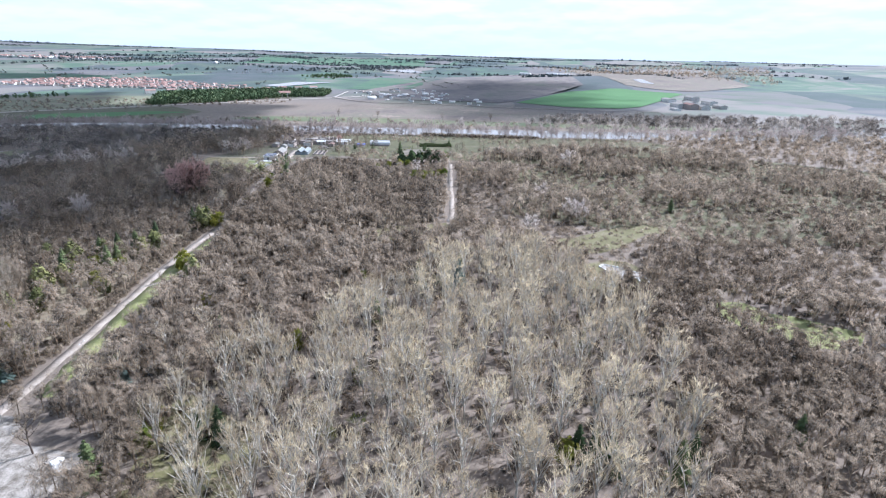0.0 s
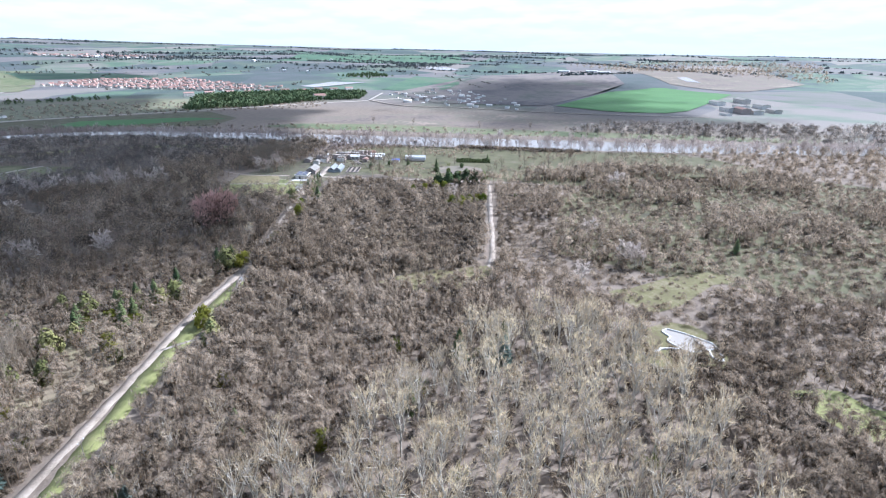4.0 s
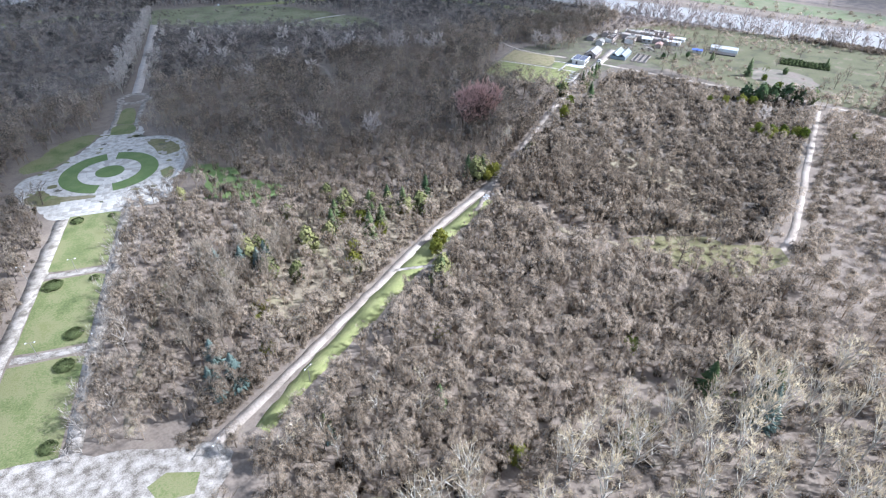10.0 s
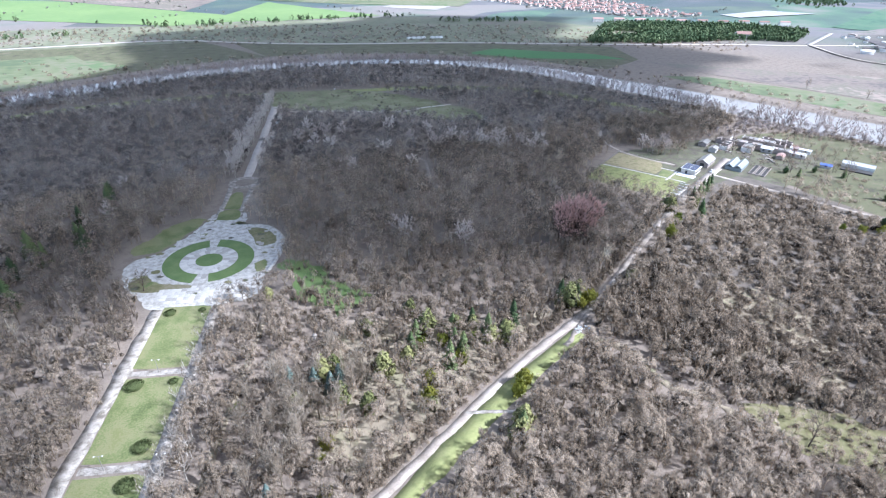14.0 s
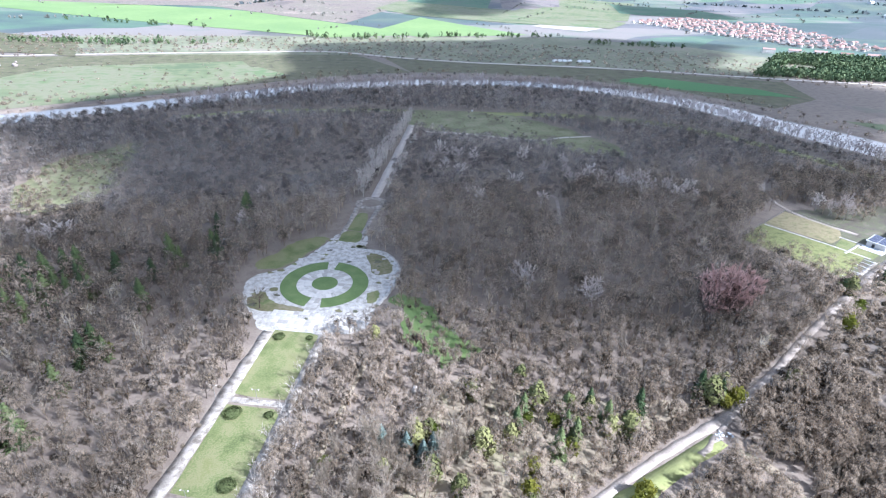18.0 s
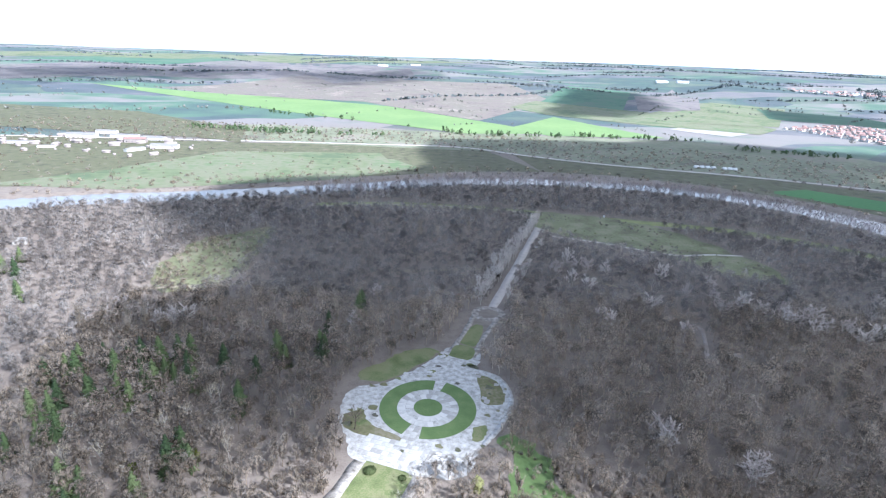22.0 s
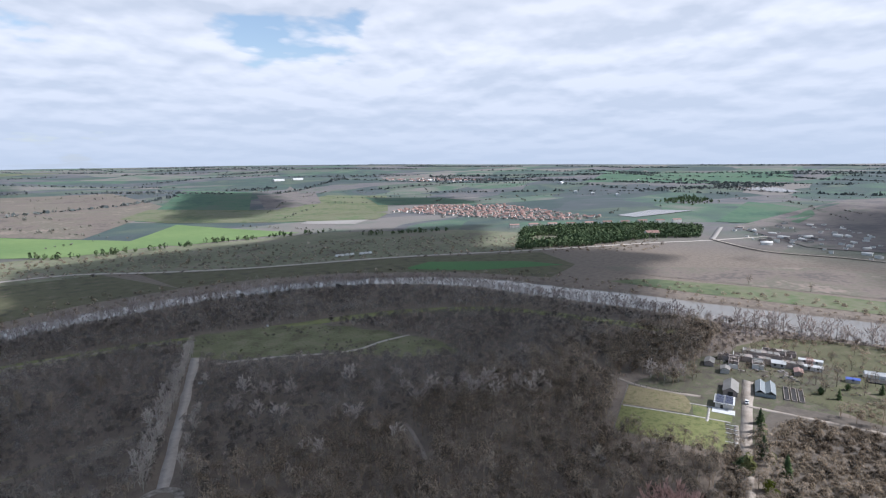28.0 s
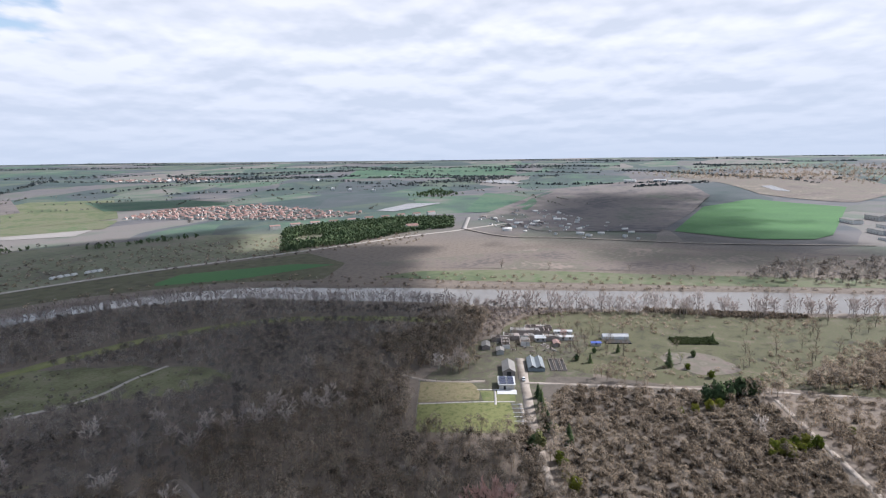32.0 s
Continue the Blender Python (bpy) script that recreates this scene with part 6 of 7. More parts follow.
# clipped shrubs on the lawns
hedge = tree_thing("clipped_shrub", leafy(370, 1.0, 2.1, 1500, 0.13, 0.2), M_DBARK, M_SHRUB, "low clipped round shrub on the lawn", "shrub", "clipped shrubs on the lawns")
spots = [axis(-37, -4.8), axis(-36, 5.6), axis(-73.5, -4.6), axis(-72.5, 5.8), axis(-97, 4.9), axis(-108.5, 4.8), axis(-133, 6.5)]
plant([hedge], spots, [0.95, 0.6, 1.25, 0.65, 1.1, 1.1, 0.9])

# ---- lamps, pool and small stone things ----
def lamp_post(x, y, turn):
    base = tagged(new("street_lamp"), "white twin-headed park lamp post", "street lamp", "park lamps")
    bm = bmesh.new()
    bmesh.ops.create_cone(bm, cap_ends=True, segments=8, radius1=0.09, radius2=0.05, depth=5.0, matrix=Matrix.Translation((0, 0, 2.5)))
    part("pole", bm, M_SHEET, base)
    for k in (-1, 1):
        part("arm", box(0.9, 0.07, 0.07, 0.45 * k, 0, 4.9), M_SHEET, base)
        bm = bmesh.new()
        bmesh.ops.create_uvsphere(bm, u_segments=10, v_segments=6, radius=0.21, matrix=Matrix.Translation((0.95 * k, 0, 4.95)) @ Matrix.Diagonal((1, 1, 0.6, 1)))
        part("lamp_head", bm, M_WHITE, base)
    base.matrix_basis = pose(x, y, 0.05, 0, 0, turn)


for (x, y), a in ((axis(-68, 0.5), -20), (axis(-103, -2), -20), (axis(-137, -1), -20), ((-10, -0.5), 40), ((14, 6.5), 22), (axis(-68, -12.5), -20), (axis(-104, 12.5), -20)):
    lamp_post(x, y, a)


def low_wall(name, pts, width, height, material, label, category, closed=False, n=7, base=0.0):
    p = list(pts) + ([pts[0]] if closed else [])
    c = curve_through([(a, b, 0) for a, b in p], n)[:, :2]
    d = np.gradient(c, axis=0)
    d /= np.linalg.norm(d, axis=1)[:, None] + 1e-9
    nr = np.stack([d[:, 1], -d[:, 0]], 1) * width / 2
    v, f = [], []
    for a, b in zip(c - nr, c + nr):
        v += [(a[0], a[1], base), (a[0], a[1], base + height), (b[0], b[1], base + height), (b[0], b[1], base)]
    for i in range(len(c) - 1):
        for k in range(3):
            f.append((4 * i + k, 4 * i + k + 1, 4 * i + 5 + k, 4 * i + 4 + k))
    f += [(0, 3, 2, 1), (4 * len(c) - 4, 4 * len(c) - 3, 4 * len(c) - 2, 4 * len(c) - 1)]
    return tagged(part(name, mesh_from(name, v, f, material), material), label, category)


POOL = [(133.5, -109), (132.6, -114), (130.5, -119), (129, -122.6), (126.3, -123.4), (124, -121), (120.5, -116), (122, -113), (125, -109.5), (128, -110), (131, -107.6)]
low_wall("pool_rim", POOL, 0.4, 0.45, M_WHITE, "white curved rim of an empty pool", "wall", closed=True)
low_wall("pool_rim", [(126.3, -123.6), (122, -125), (118.5, -125), (120, -122.5), (124, -121.5)], 0.55, 0.45, M_WHITE, "white curved low wall beside the pool", "wall")
low_wall("pool_rim", [(113.5, -102.5), (115.5, -106), (119, -108), (121, -113)], 0.8, 0.5, M_WHITE, "white broken low wall beside the pool", "wall")
sheet("pool_floor", POOL, M_CLAY, "cracked grey concrete floor of the dry pool", "pool", lift=0.12, step=1.0)
sheet("ground_patch", [(108, -98), (134, -104), (140, -118), (118, -128), (108, -114)], M_GLADE, "worn dry ground round the pool", "ground", lift=0.05, step=3, rag=1.5)


def concrete_ruin(x, y, turn):
    base = tagged(new("concrete_block"), "toppled white concrete blocks in the grass", "rubble")
    for sx, sy, sz, dx, dy, a in ((2.6, 1.2, 1.0, 0, 0, 0), (1.0, 0.9, 1.5, -1.9, 0.5, 15), (1.3, 0.8, 0.5, 1.6, -1.1, 40)):
        part("block", box(sx, sy, sz, dx, dy, 0, 0.06, turn=a), M_WHITE, base)
    base.matrix_basis = pose(x, y, 0, 0, 0, turn)


concrete_ruin(-1, -28, 25)
concrete_ruin(-15, -22.5, 70)
stele = tagged(new("monument"), "white concrete monument at the clearing's edge", "monument")
part("plinth", box(4.0, 3.0, 1.2, 0, 0, 0, 0.08), M_WHITE, stele)
part("pylon", box(1.6, 1.4, 7.0, 0.4, 0, 1.2, 0.08), M_WHITE, stele)
part("slab", box(2.4, 0.7, 4.0, -0.9, 0.3, 1.2, 0.06), M_WHITE, stele)
stele.matrix_basis = pose(99, -187, 0, 0, 0, 30)
for i in range(14):
    x, y = 108 + rng.uniform(-3, 3), 47 + rng.uniform(-1.5, 1.5)
    tagged(part("stone", box(rng.uniform(.4, 1.1), rng.uniform(.3, .7), rng.uniform(.2, .4), 0, 0, 0, 0.05), M_WHITE, at=pose(x, y, 0, 0, 0, rng.uniform(0, 180))), "white broken stone slab on the verge", "stone", "stones by the fork")

# ---- buildings ----
def gable(name, x, y, turn, sx, sy, wall_h, roof_h, wall_m, roof_m, label, group="", windows=0, door=False):
    """A gabled building, long side along its own x."""
    base = tagged(new(name), label, "building", group)
    part("wall", box(sx, sy, wall_h, 0, 0, 0), wall_m, base)
    bm = bmesh.new()
    o, t = 0.35, 0.14
    yy, hx = sy / 2 + o, sx / 2 + o
    z0, z1 = wall_h - o * roof_h / (sy / 2), wall_h + roof_h
    for k in (-1, 1):
        a = [bm.verts.new(p) for p in ((-hx, k * yy, z0), (hx, k * yy, z0), (hx, 0, z1), (-hx, 0, z1), (-hx, k * yy, z0 + t), (hx, k * yy, z0 + t), (hx, 0, z1 + t), (-hx, 0, z1 + t))]
        for q in ((0, 1, 2, 3), (4, 5, 6, 7), (0, 1, 5, 4), (1, 2, 6, 5), (0, 3, 7, 4)):
            bm.faces.new([a[i] for i in q])
    bmesh.ops.recalc_face_normals(bm, faces=bm.faces)
    part("roof", bm, roof_m, base)
    for k in (-1, 1):
        bm = bmesh.new()
        a = [bm.verts.new(p) for p in ((k * (sx / 2 - .05), -sy / 2, wall_h), (k * (sx / 2 - .05), sy / 2, wall_h), (k * (sx / 2 - .05), 0, z1))]
        b = [bm.verts.new((v.co.x - k * 0.2, v.co.y, v.co.z)) for v in a]
        bm.faces.new(a); bm.faces.new(b[::-1])
        for i in range(3):
            bm.faces.new((a[i], b[i], b[(i + 1) % 3], a[(i + 1) % 3]))
        part("gable_end", bm, wall_m, base)
    for i in range(windows):
        px0 = -sx / 2 + (i + 0.5) * sx / windows
        for k in (-1, 1):
            w_ = part("window", box(1.1, 0.08, 1.2, px0, k * (sy / 2 + 0.01), 1.1), M_DARK, base)
            if windows < 5:
                part("sill", box(1.3, 0.2, 0.07, px0, k * (sy / 2 + 0.06), 1.03), M_SHEET, w_)
    if door:
        part("door", box(0.08, 2.4, 2.5, -sx / 2 - 0.01, 0, 0), M_DARK, base)
    base.matrix_basis = pose(x, y, float(land(x, y)) + 0.0, 0, 0, turn)
    return base


E_TURN = 22.7
gable("barn", 287, 143.5, E_TURN, 15, 6.8, 2.6, 2.0, M_BRICK, M_SHEET, "brick barn with a pale sheet roof beside the road", windows=4, door=True)
gable("shed", 312, 158, E_TURN, 6, 4.5, 2.6, 0.9, M_WALL, M_SHEET, "small white shed with a grey roof", windows=1)
house = tagged(new("house"), "low white house with solar panels on its flat roof", "house")
part("wall", box(10, 8, 2.9, 0, 0, 0, 0.03), M_WALL, house)
part("roof", box(11.2, 9.2, 0.25, 0, 0, 2.9, 0.03), M_WHITE, house)
for x in (-3.9, 0.0, 3.9):
    for y in (-2.4, 2.4):
        p = part("solar_panel", box(3.0, 3.5, 0.12, 0, 0, 0), M_PANEL, house)
        p.matrix_basis = pose(x * 0.88, y * 0.85, 3.35, 6, 0, 0)
        part("panel_frame", box(3.1, 0.1, 0.16, 0, 1.75, 0), M_SHEET, p)
for x in (-3, 0, 3):
    w_ = part("window", box(1.6, 0.08, 1.5, x, -4.02, 0.9), M_DARK, house)
    part("sill", box(1.8, 0.2, 0.08, x, -4.08, 0.8), M_WHITE, w_)
part("terrace", box(5.5, 10, 0.25, -8.0, 0, 0, 0.03), M_WHITE, house)
d_ = part("door", box(0.08, 1.2, 2.1, -5.02, 1, 0), M_DARK, house)
part("handle", box(0.08, 0.06, 0.14, -5.08, 0.55, 1.0), M_SHEET, d_)
house.matrix_basis = pose(267, 137.5, 0, 0, 0, E_TURN)


def greenhouse(x, y, turn, length, width, label, film=M_GLASSH):
    base = tagged(new("greenhouse"), label, "greenhouse", "greenhouses")
    for k in (-1, 1):
        part("side_wall", box(length, 0.1, 2.0, 0, k * width / 2, 0), film, base)
        p = part("roof_pane", box(length, math.hypot(width / 2, 1.5), 0.06, 0, 0, 0), film, base)
        p.matrix_basis = pose(0, k * width / 4, 2.75, -k * math.degrees(math.atan2(1.5, width / 2)), 0, 0)
    part("end_wall", box(0.1, width, 2.0, length / 2, 0, 0), film, base)
    part("end_wall", box(0.1, width, 2.0, -length / 2, 0, 0), film, base)
    part("ridge", box(length, 0.14, 0.14, 0, 0, 3.5), M_WHITE, base)
    for i in range(9):
        part("rib", box(0.1, width, 0.1, -length / 2 + (i + .5) * length / 9, 0, 2.0), M_WHITE, base)
    base.matrix_basis = pose(x, y, 0, 0, 0, turn)


greenhouse(299.5, 134.0, E_TURN, 17, 4.6, "old glass greenhouse with blue-grey panes")
greenhouse(301.3, 129.6, E_TURN, 17, 4.6, "old glass greenhouse with blue-grey panes")
greenhouse(368, 98, E_TURN - 90, 17, 4.0, "long white plastic tunnel greenhouse", M_WHITE)
for i in range(3):
    d = 123.5 - 3.0 * i
    bed = tagged(new("cold_frame"), "dark empty brick cold frame", "garden bed", "cold frames")
    for k in (-1, 1):
        part("side", box(18, 0.25, 0.6, 0, k * 1.1, 0), M_BRICK, bed)
        part("end", box(0.25, 2.2, 0.6, k * 9, 0, 0), M_BRICK, bed)
    part("soil", box(17.6, 2.0, 0.3, 0, 0, 0), M_DARK, bed)
    bed.matrix_basis = pose(305.5 + 1.2 * i, d, 0, 0, 0, E_TURN)
bed = tagged(new("cold_frame"), "dark netted bed beside the white tunnel", "garden bed")
part("soil", box(16, 6, 0.8, 0, 0, 0, 0.1), M_DARK, bed)
bed.matrix_basis = pose(361, 95, 0, 0, 0, E_TURN - 90)


def ruin(x, y, turn, sx, sy, bays, label, roofed=0.5):
    """Roofless brick range with cross walls and remains of its roof."""
    base = tagged(new("ruined_building"), label, "ruin", "nursery ruins")
    for k in (-1, 1):
        part("wall", box(sx, 0.4, 3.0, 0, k * sy / 2, 0), M_BRICK, base)
    for i in range(bays + 1):
        h = rng.uniform(2.0, 4.0)
        part("cross_wall", box(0.4, sy, h, -sx / 2 + i * sx / bays, 0, 0), M_BRICK if i % 3 else M_WALL, base)
    for i in range(bays):
        if rng.uniform() < roofed:
            p = part("roof_slab", box(sx / bays - 0.5, sy * rng.uniform(.5, .95), 0.2, 0, 0, 0), M_SHEET if rng.uniform() < .6 else M_BRICK, base)
            p.matrix_basis = pose(-sx / 2 + (i + .5) * sx / bays, 0, 3.05, rng.uniform(-5, 5), 0, 0)
    base.matrix_basis = pose(x, y, float(land(x, y)), 0, 0, turn)


ruin(356, 153, E_TURN - 90, 26, 7, 8, "long roofless brick building")
ruin(342, 156, E_TURN - 90, 20, 6, 6, "broken brick outbuilding with patched roofs")
ruin(334, 166, E_TURN - 90, 12, 5, 4, "collapsed old brick shed", 0.7)
ruin(349, 136, E_TURN - 90, 10, 6, 3, "low patched nursery building", 1.0)
gable("shed", 344, 142, E_TURN - 90, 7, 5, 2.8, 1.2, M_WALL, M_WHITE, "white rendered shed with a white roof", windows=2)
gable("shed", 353, 127, E_TURN - 90, 9, 4, 2.5, 0.7, M_WALL, M_WHITE, "low white shed with a metal roof", windows=2)
gable("shed", 364, 132, E_TURN - 90, 12, 3, 2.3, 0.6, M_WALL, M_WHITE, "narrow white roofed lean-to", windows=2)
gable("shed", 350, 107, E_TURN - 90, 6, 3.5, 2.0, 0.6, M_WALL, M_BLUE, "shed under a blue tarpaulin", windows=1)
gable("hut", -258, 305, 20, 7, 5, 3, 1.2, M_WALL, M_SHEET, "small white hut among bare trees", windows=2)
ruin(327, 160, E_TURN, 14, 5, 4, "low grey outbuilding with broken roofs", 0.8)
ruin(336, 150, E_TURN, 12, 6, 4, "collapsed pinkish brick workshop", 0.4)
ruin(366, 150, E_TURN - 90, 18, 5, 5, "row of roofless brick sheds", 0.5)
gable("shed", 318, 170, E_TURN, 9, 5, 2.3, 1.0, M_BRICK, M_SHEET, "small brick shed with a grey roof", windows=2)
gable("shed", 340, 130, E_TURN, 7, 4, 2.2, 0.8, M_BRICK, M_ROOF, "small brick shed with a rusty roof", windows=1)
for i in range(46):
    x, y = 318 + rng.uniform(0, 46), 122 + rng.uniform(0, 48)
    pile = tagged(new("rubble_pile"), "heap of broken bricks and planks in the yard", "rubble", "yard rubble")
    for k in range(4):
        part("block", box(rng.uniform(.6, 2.2), rng.uniform(.4, 1.2), rng.uniform(.2, .8), rng.uniform(-1.4, 1.4), rng.uniform(-1.4, 1.4), 0, 0.04, turn=rng.uniform(0, 180)), [M_BRICK, M_SHEET, M_DARK, M_BRICK, M_CLAY][(i + k) % 5], pile)
    pile.matrix_basis = pose(x, y, 0.02, 0, 0, rng.uniform(0, 180))
sheet("yard", [(318, 172), (366, 168), (374, 128), (352, 112), (312, 118), (308, 150)], M_YARD, "trodden brown yard between the ruins", "yard", lift=0.11, step=3, rag=2)
yard_trees = [tuple(p) for p in scatter([(306, 118), (316, 172), (366, 172), (380, 150), (385, 112), (350, 92), (318, 100)], 11, 60)]
plant([copy_thing(ash_models[0], Matrix.Identity(4)), copy_thing(ash_models[1], Matrix.Identity(4))], yard_trees, rng.uniform(0.4, 0.8, len(yard_trees)))
m = scatter([(318, 176), (372, 188), (388, 216), (410, 215), (425, 190), (440, 140), (452, 95), (436, 88), (415, 130), (395, 160), (370, 174), (330, 178)], 4.6, 900)
m = m[river_gap(m[:, 0], m[:, 1]) > 3]
forest("woods", low_trees, m[::2], (0.6, 1.2), M_BANK, "bare thicket between the nursery and the river", "woods")
forest("scrub", far_shrubs, m[1::2], (0.7, 1.3), M_SCRUB, "brown bushes between the nursery and the river", "scrub")
m = scatter([(306, 120), (316, 172), (366, 172), (385, 112), (350, 92), (318, 100)], 6, 400)
forest("scrub", far_shrubs, m, (0.3, 0.8), M_SCRUB, "weeds and bushes in the yard", "scrub")
for i in range(7):
    t_ = i / 6
    tagged(part("kerb", box(0.3, 5.0, 0.18, 0, 0, 0, 0.03), M_WHITE, at=pose(224 + 24 * t_, 114.5 + 10.5 * t_, 0.08, 0, 0, E_TURN)), "pale concrete kerb of a parking bay", "kerb", "parking kerbs")
# white paths and fence of the field
ribbon("path", [(228.5, 169.5), (236, 156), (243, 143), (250.5, 127)], 1.1, M_SLABPATH, "straight white path across the field", "path", lift=0.12)
ribbon("path", [(243.5, 134.5), (251, 137.5), (259, 141)], 1.2, M_SLABPATH, "white path to the house", "path", lift=0.13)
ribbon("path", [(256, 149.5), (259, 143), (262, 137)], 1.2, M_SLABPATH, "white path before the house", "path", lift=0.14)
ribbon("path", [(250, 124), (238, 118.5), (222, 112)], 2.0, M_PATH, "paved parking strip with pale kerbs", "path", lift=0.09)
fence = tagged(new("fence"), "grey post and rail fence round the field", "fence")
corners = [(221, 113), (202, 157), (229, 170.5), (254, 183), (264, 157)]
for (ax, ay), (bx, by) in zip(corners, corners[1:]):
    ln = math.hypot(bx - ax, by - ay)
    a = math.degrees(math.atan2(by - ay, bx - ax))
    n = int(ln / 3)
    for i in range(n):
        part("post", box(0.14, 0.14, 1.5, ax + (bx - ax) * i / n, ay + (by - ay) * i / n, 0), M_SHEET, fence)
    for z in (0.6, 1.2):
        part("rail", box(ln, 0.06, 0.1, (ax + bx) / 2, (ay + by) / 2, z, turn=a), M_SHEET, fence)


def car(x, y, turn, paint, label):
    base = tagged(new("car"), label, "car")
    bm = box(4.2, 1.75, 0.75, 0, 0, 0.3, 0.12)
    part("body", bm, paint, base)
    part("cabin", box(2.2, 1.55, 0.6, -0.2, 0, 1.0, 0.16), M_PANEL, base)
    part("roof", box(1.7, 1.4, 0.06, -0.2, 0, 1.58, 0.02), paint, base)
    for dx in (-1.3, 1.3):
        for dy in (-0.8, 0.8):
            bm = bmesh.new()
            bmesh.ops.create_cone(bm, cap_ends=True, segments=12, radius1=0.32, radius2=0.32, depth=0.2, matrix=Matrix.Translation((dx, dy, 0.32)) @ Matrix.Rotation(radians(90), 4, 'X'))
            wh = part("wheel", bm, M_DARK, base)
            bm = bmesh.new()
            bmesh.ops.create_cone(bm, cap_ends=True, segments=10, radius1=0.18, radius2=0.16, depth=0.24, matrix=Matrix.Translation((dx, dy, 0.32)) @ Matrix.Rotation(radians(90), 4, 'X'))
            part("rim", bm, M_SHEET, wh)
    base.matrix_basis = pose(x, y, 0.06, 0, 0, turn)


car(278, 131.5, E_TURN, M_WHITE, "white car parked on the road by the house")
for x, y in ((300, 345), (265, 350), (230, 372), (318, 262), (140, 420), (-42, 196), (70, 335)):
    tagged(part("beehive_box", box(2.2, 1.2, 1.2, 0, 0, 0, 0.08), M_WHITE, at=pose(x, y, 0, 0, 0, rng.uniform(0, 180))), "small white box in the grass", "box", "white boxes in the grass")
for x, y in ((330, 676), (337, 676), (344, 675), (351, 674), (364, 671), (370, 670), (376, 669)):
    gable("tent", x, y, 10, 5, 4, 1.2, 1.6, M_WHITE, M_WHITE, "small white tent in a row beyond the river", "white tents")


def copies(model, places):
    for i, (x, y, a, s) in enumerate(places):
        c = model if i == 0 else copy_thing(model, Matrix.Identity(4))
        c.matrix_basis = pose(x, y, float(land(x, y)) - 0.3, 0, 0, a) @ Matrix.Diagonal((s, s, s * rng.uniform(.9, 1.2), 1))


VILLAGE = [(745, 1195), (830, 1225), (915, 1235), (1045, 1065), (1005, 820), (1030, 750), (930, 750), (850, 800), (815, 940)]
vs_ = scatter(VILLAGE, 15, 1200)
rng.shuffle(vs_)
more_, vs_ = vs_[300:], vs_[:300]
M_ROOF2 = surface("village_roofs", [(0.23, 0.14, 0.115), (0.36, 0.235, 0.20)], 0.02, 0.3, vary='tint')
kinds = [gable("village_house", 0, 0, 0, 11, 9, 4.5, 3.2, M_WALL, M_ROOF, "white village house with a red clay roof", "village houses"),
         gable("village_house", 0, 0, 0, 13, 8, 5.5, 2.8, M_WALL, M_ROOF, "tall village house with an orange roof", "village houses"),
         gable("village_house", 0, 0, 0, 10, 8, 3.5, 3.0, M_BRICK, M_SHEET, "brick village house with a grey roof", "village houses")]
for k in range(3):
    copies(kinds[k], [(x, y, rng.uniform(-12, 12) + rng.choice([35, 125]), rng.uniform(.55, .8)) for x, y in vs_[k::3]])


def house_block(w, d, h, r):
    """Walls and a gabled roof in one small mesh."""
    v = np.array([(x, y, z) for z in (-0.5, h) for x, y in ((-w, -d), (w, -d), (w, d), (-w, d))] + [(-w - .3, 0, h + r), (w + .3, 0, h + r)] + [(x, y, h) for x, y in ((-w - .3, -d - .3), (w + .3, -d - .3), (w + .3, d + .3), (-w - .3, d + .3))], float)
    wall = [(0, 1, 5), (0, 5, 4), (1, 2, 6), (1, 6, 5), (2, 3, 7), (2, 7, 6), (3, 0, 4), (3, 4, 7)]
    roof = [(10, 11, 9), (10, 9, 8), (12, 13, 8), (12, 8, 9), (11, 12, 9), (13, 10, 8)]
    return v, np.array(wall), np.array(roof)


hv, hw_, hr_ = house_block(3.6, 3.0, 3.2, 2.3)
forest("village_walls", [(hv, hw_)], more_, (0.8, 1.2), M_WALL, "closely set white walls of small village houses", "houses")
forest("village_roofs", [(hv, hr_)], more_, (0.8, 1.2), M_ROOF2, "closely set red roofs of small village houses", "houses")
forest("far_ruins", [(hv * 0.9, hw_), (hv * np.array([1.6, 0.8, 0.7]), np.vstack([hw_, hr_])), (hv * 0.6, hw_)], scatter([(965, 460), (1225, 380), (940, 150), (825, 135), (800, 240), (850, 360)], 36, 200), (0.5, 1.3), M_WALL, "scattered grey ruins and rubble on the plain", "ruins")
forest("factory_yard", [(hv * np.array([1.4, 0.8, 0.7]), np.vstack([hw_, hr_])), (hv * 0.6, np.vstack([hw_, hr_]))], scatter([(-560, 715), (-380, 760), (-300, 690), (-330, 600), (-385, 590), (-540, 610)], 30, 200), (0.5, 1.4), M_BRICK, "small grey sheds round the factory", "sheds")
gardens = scatter(VILLAGE, 16, 900)
forest("village_trees", far_shrubs, gardens, (0.8, 1.6), M_SCRUB, "bare garden trees between village houses", "trees")
copies(gable("apartment_block", 0, 0, 0, 30, 11, 9, 3, M_WALL, M_ROOF, "white apartment block with a red roof", "apartment blocks", 6), [(735 + 34 * i, 745 - 17 * i, -28, 0.62) for i in range(10)])
gable("villa", 812, 508, -30, 22, 12, 7, 3.5, M_WALL, M_ROOF, "large villa with a red roof by the pine wood", windows=5)
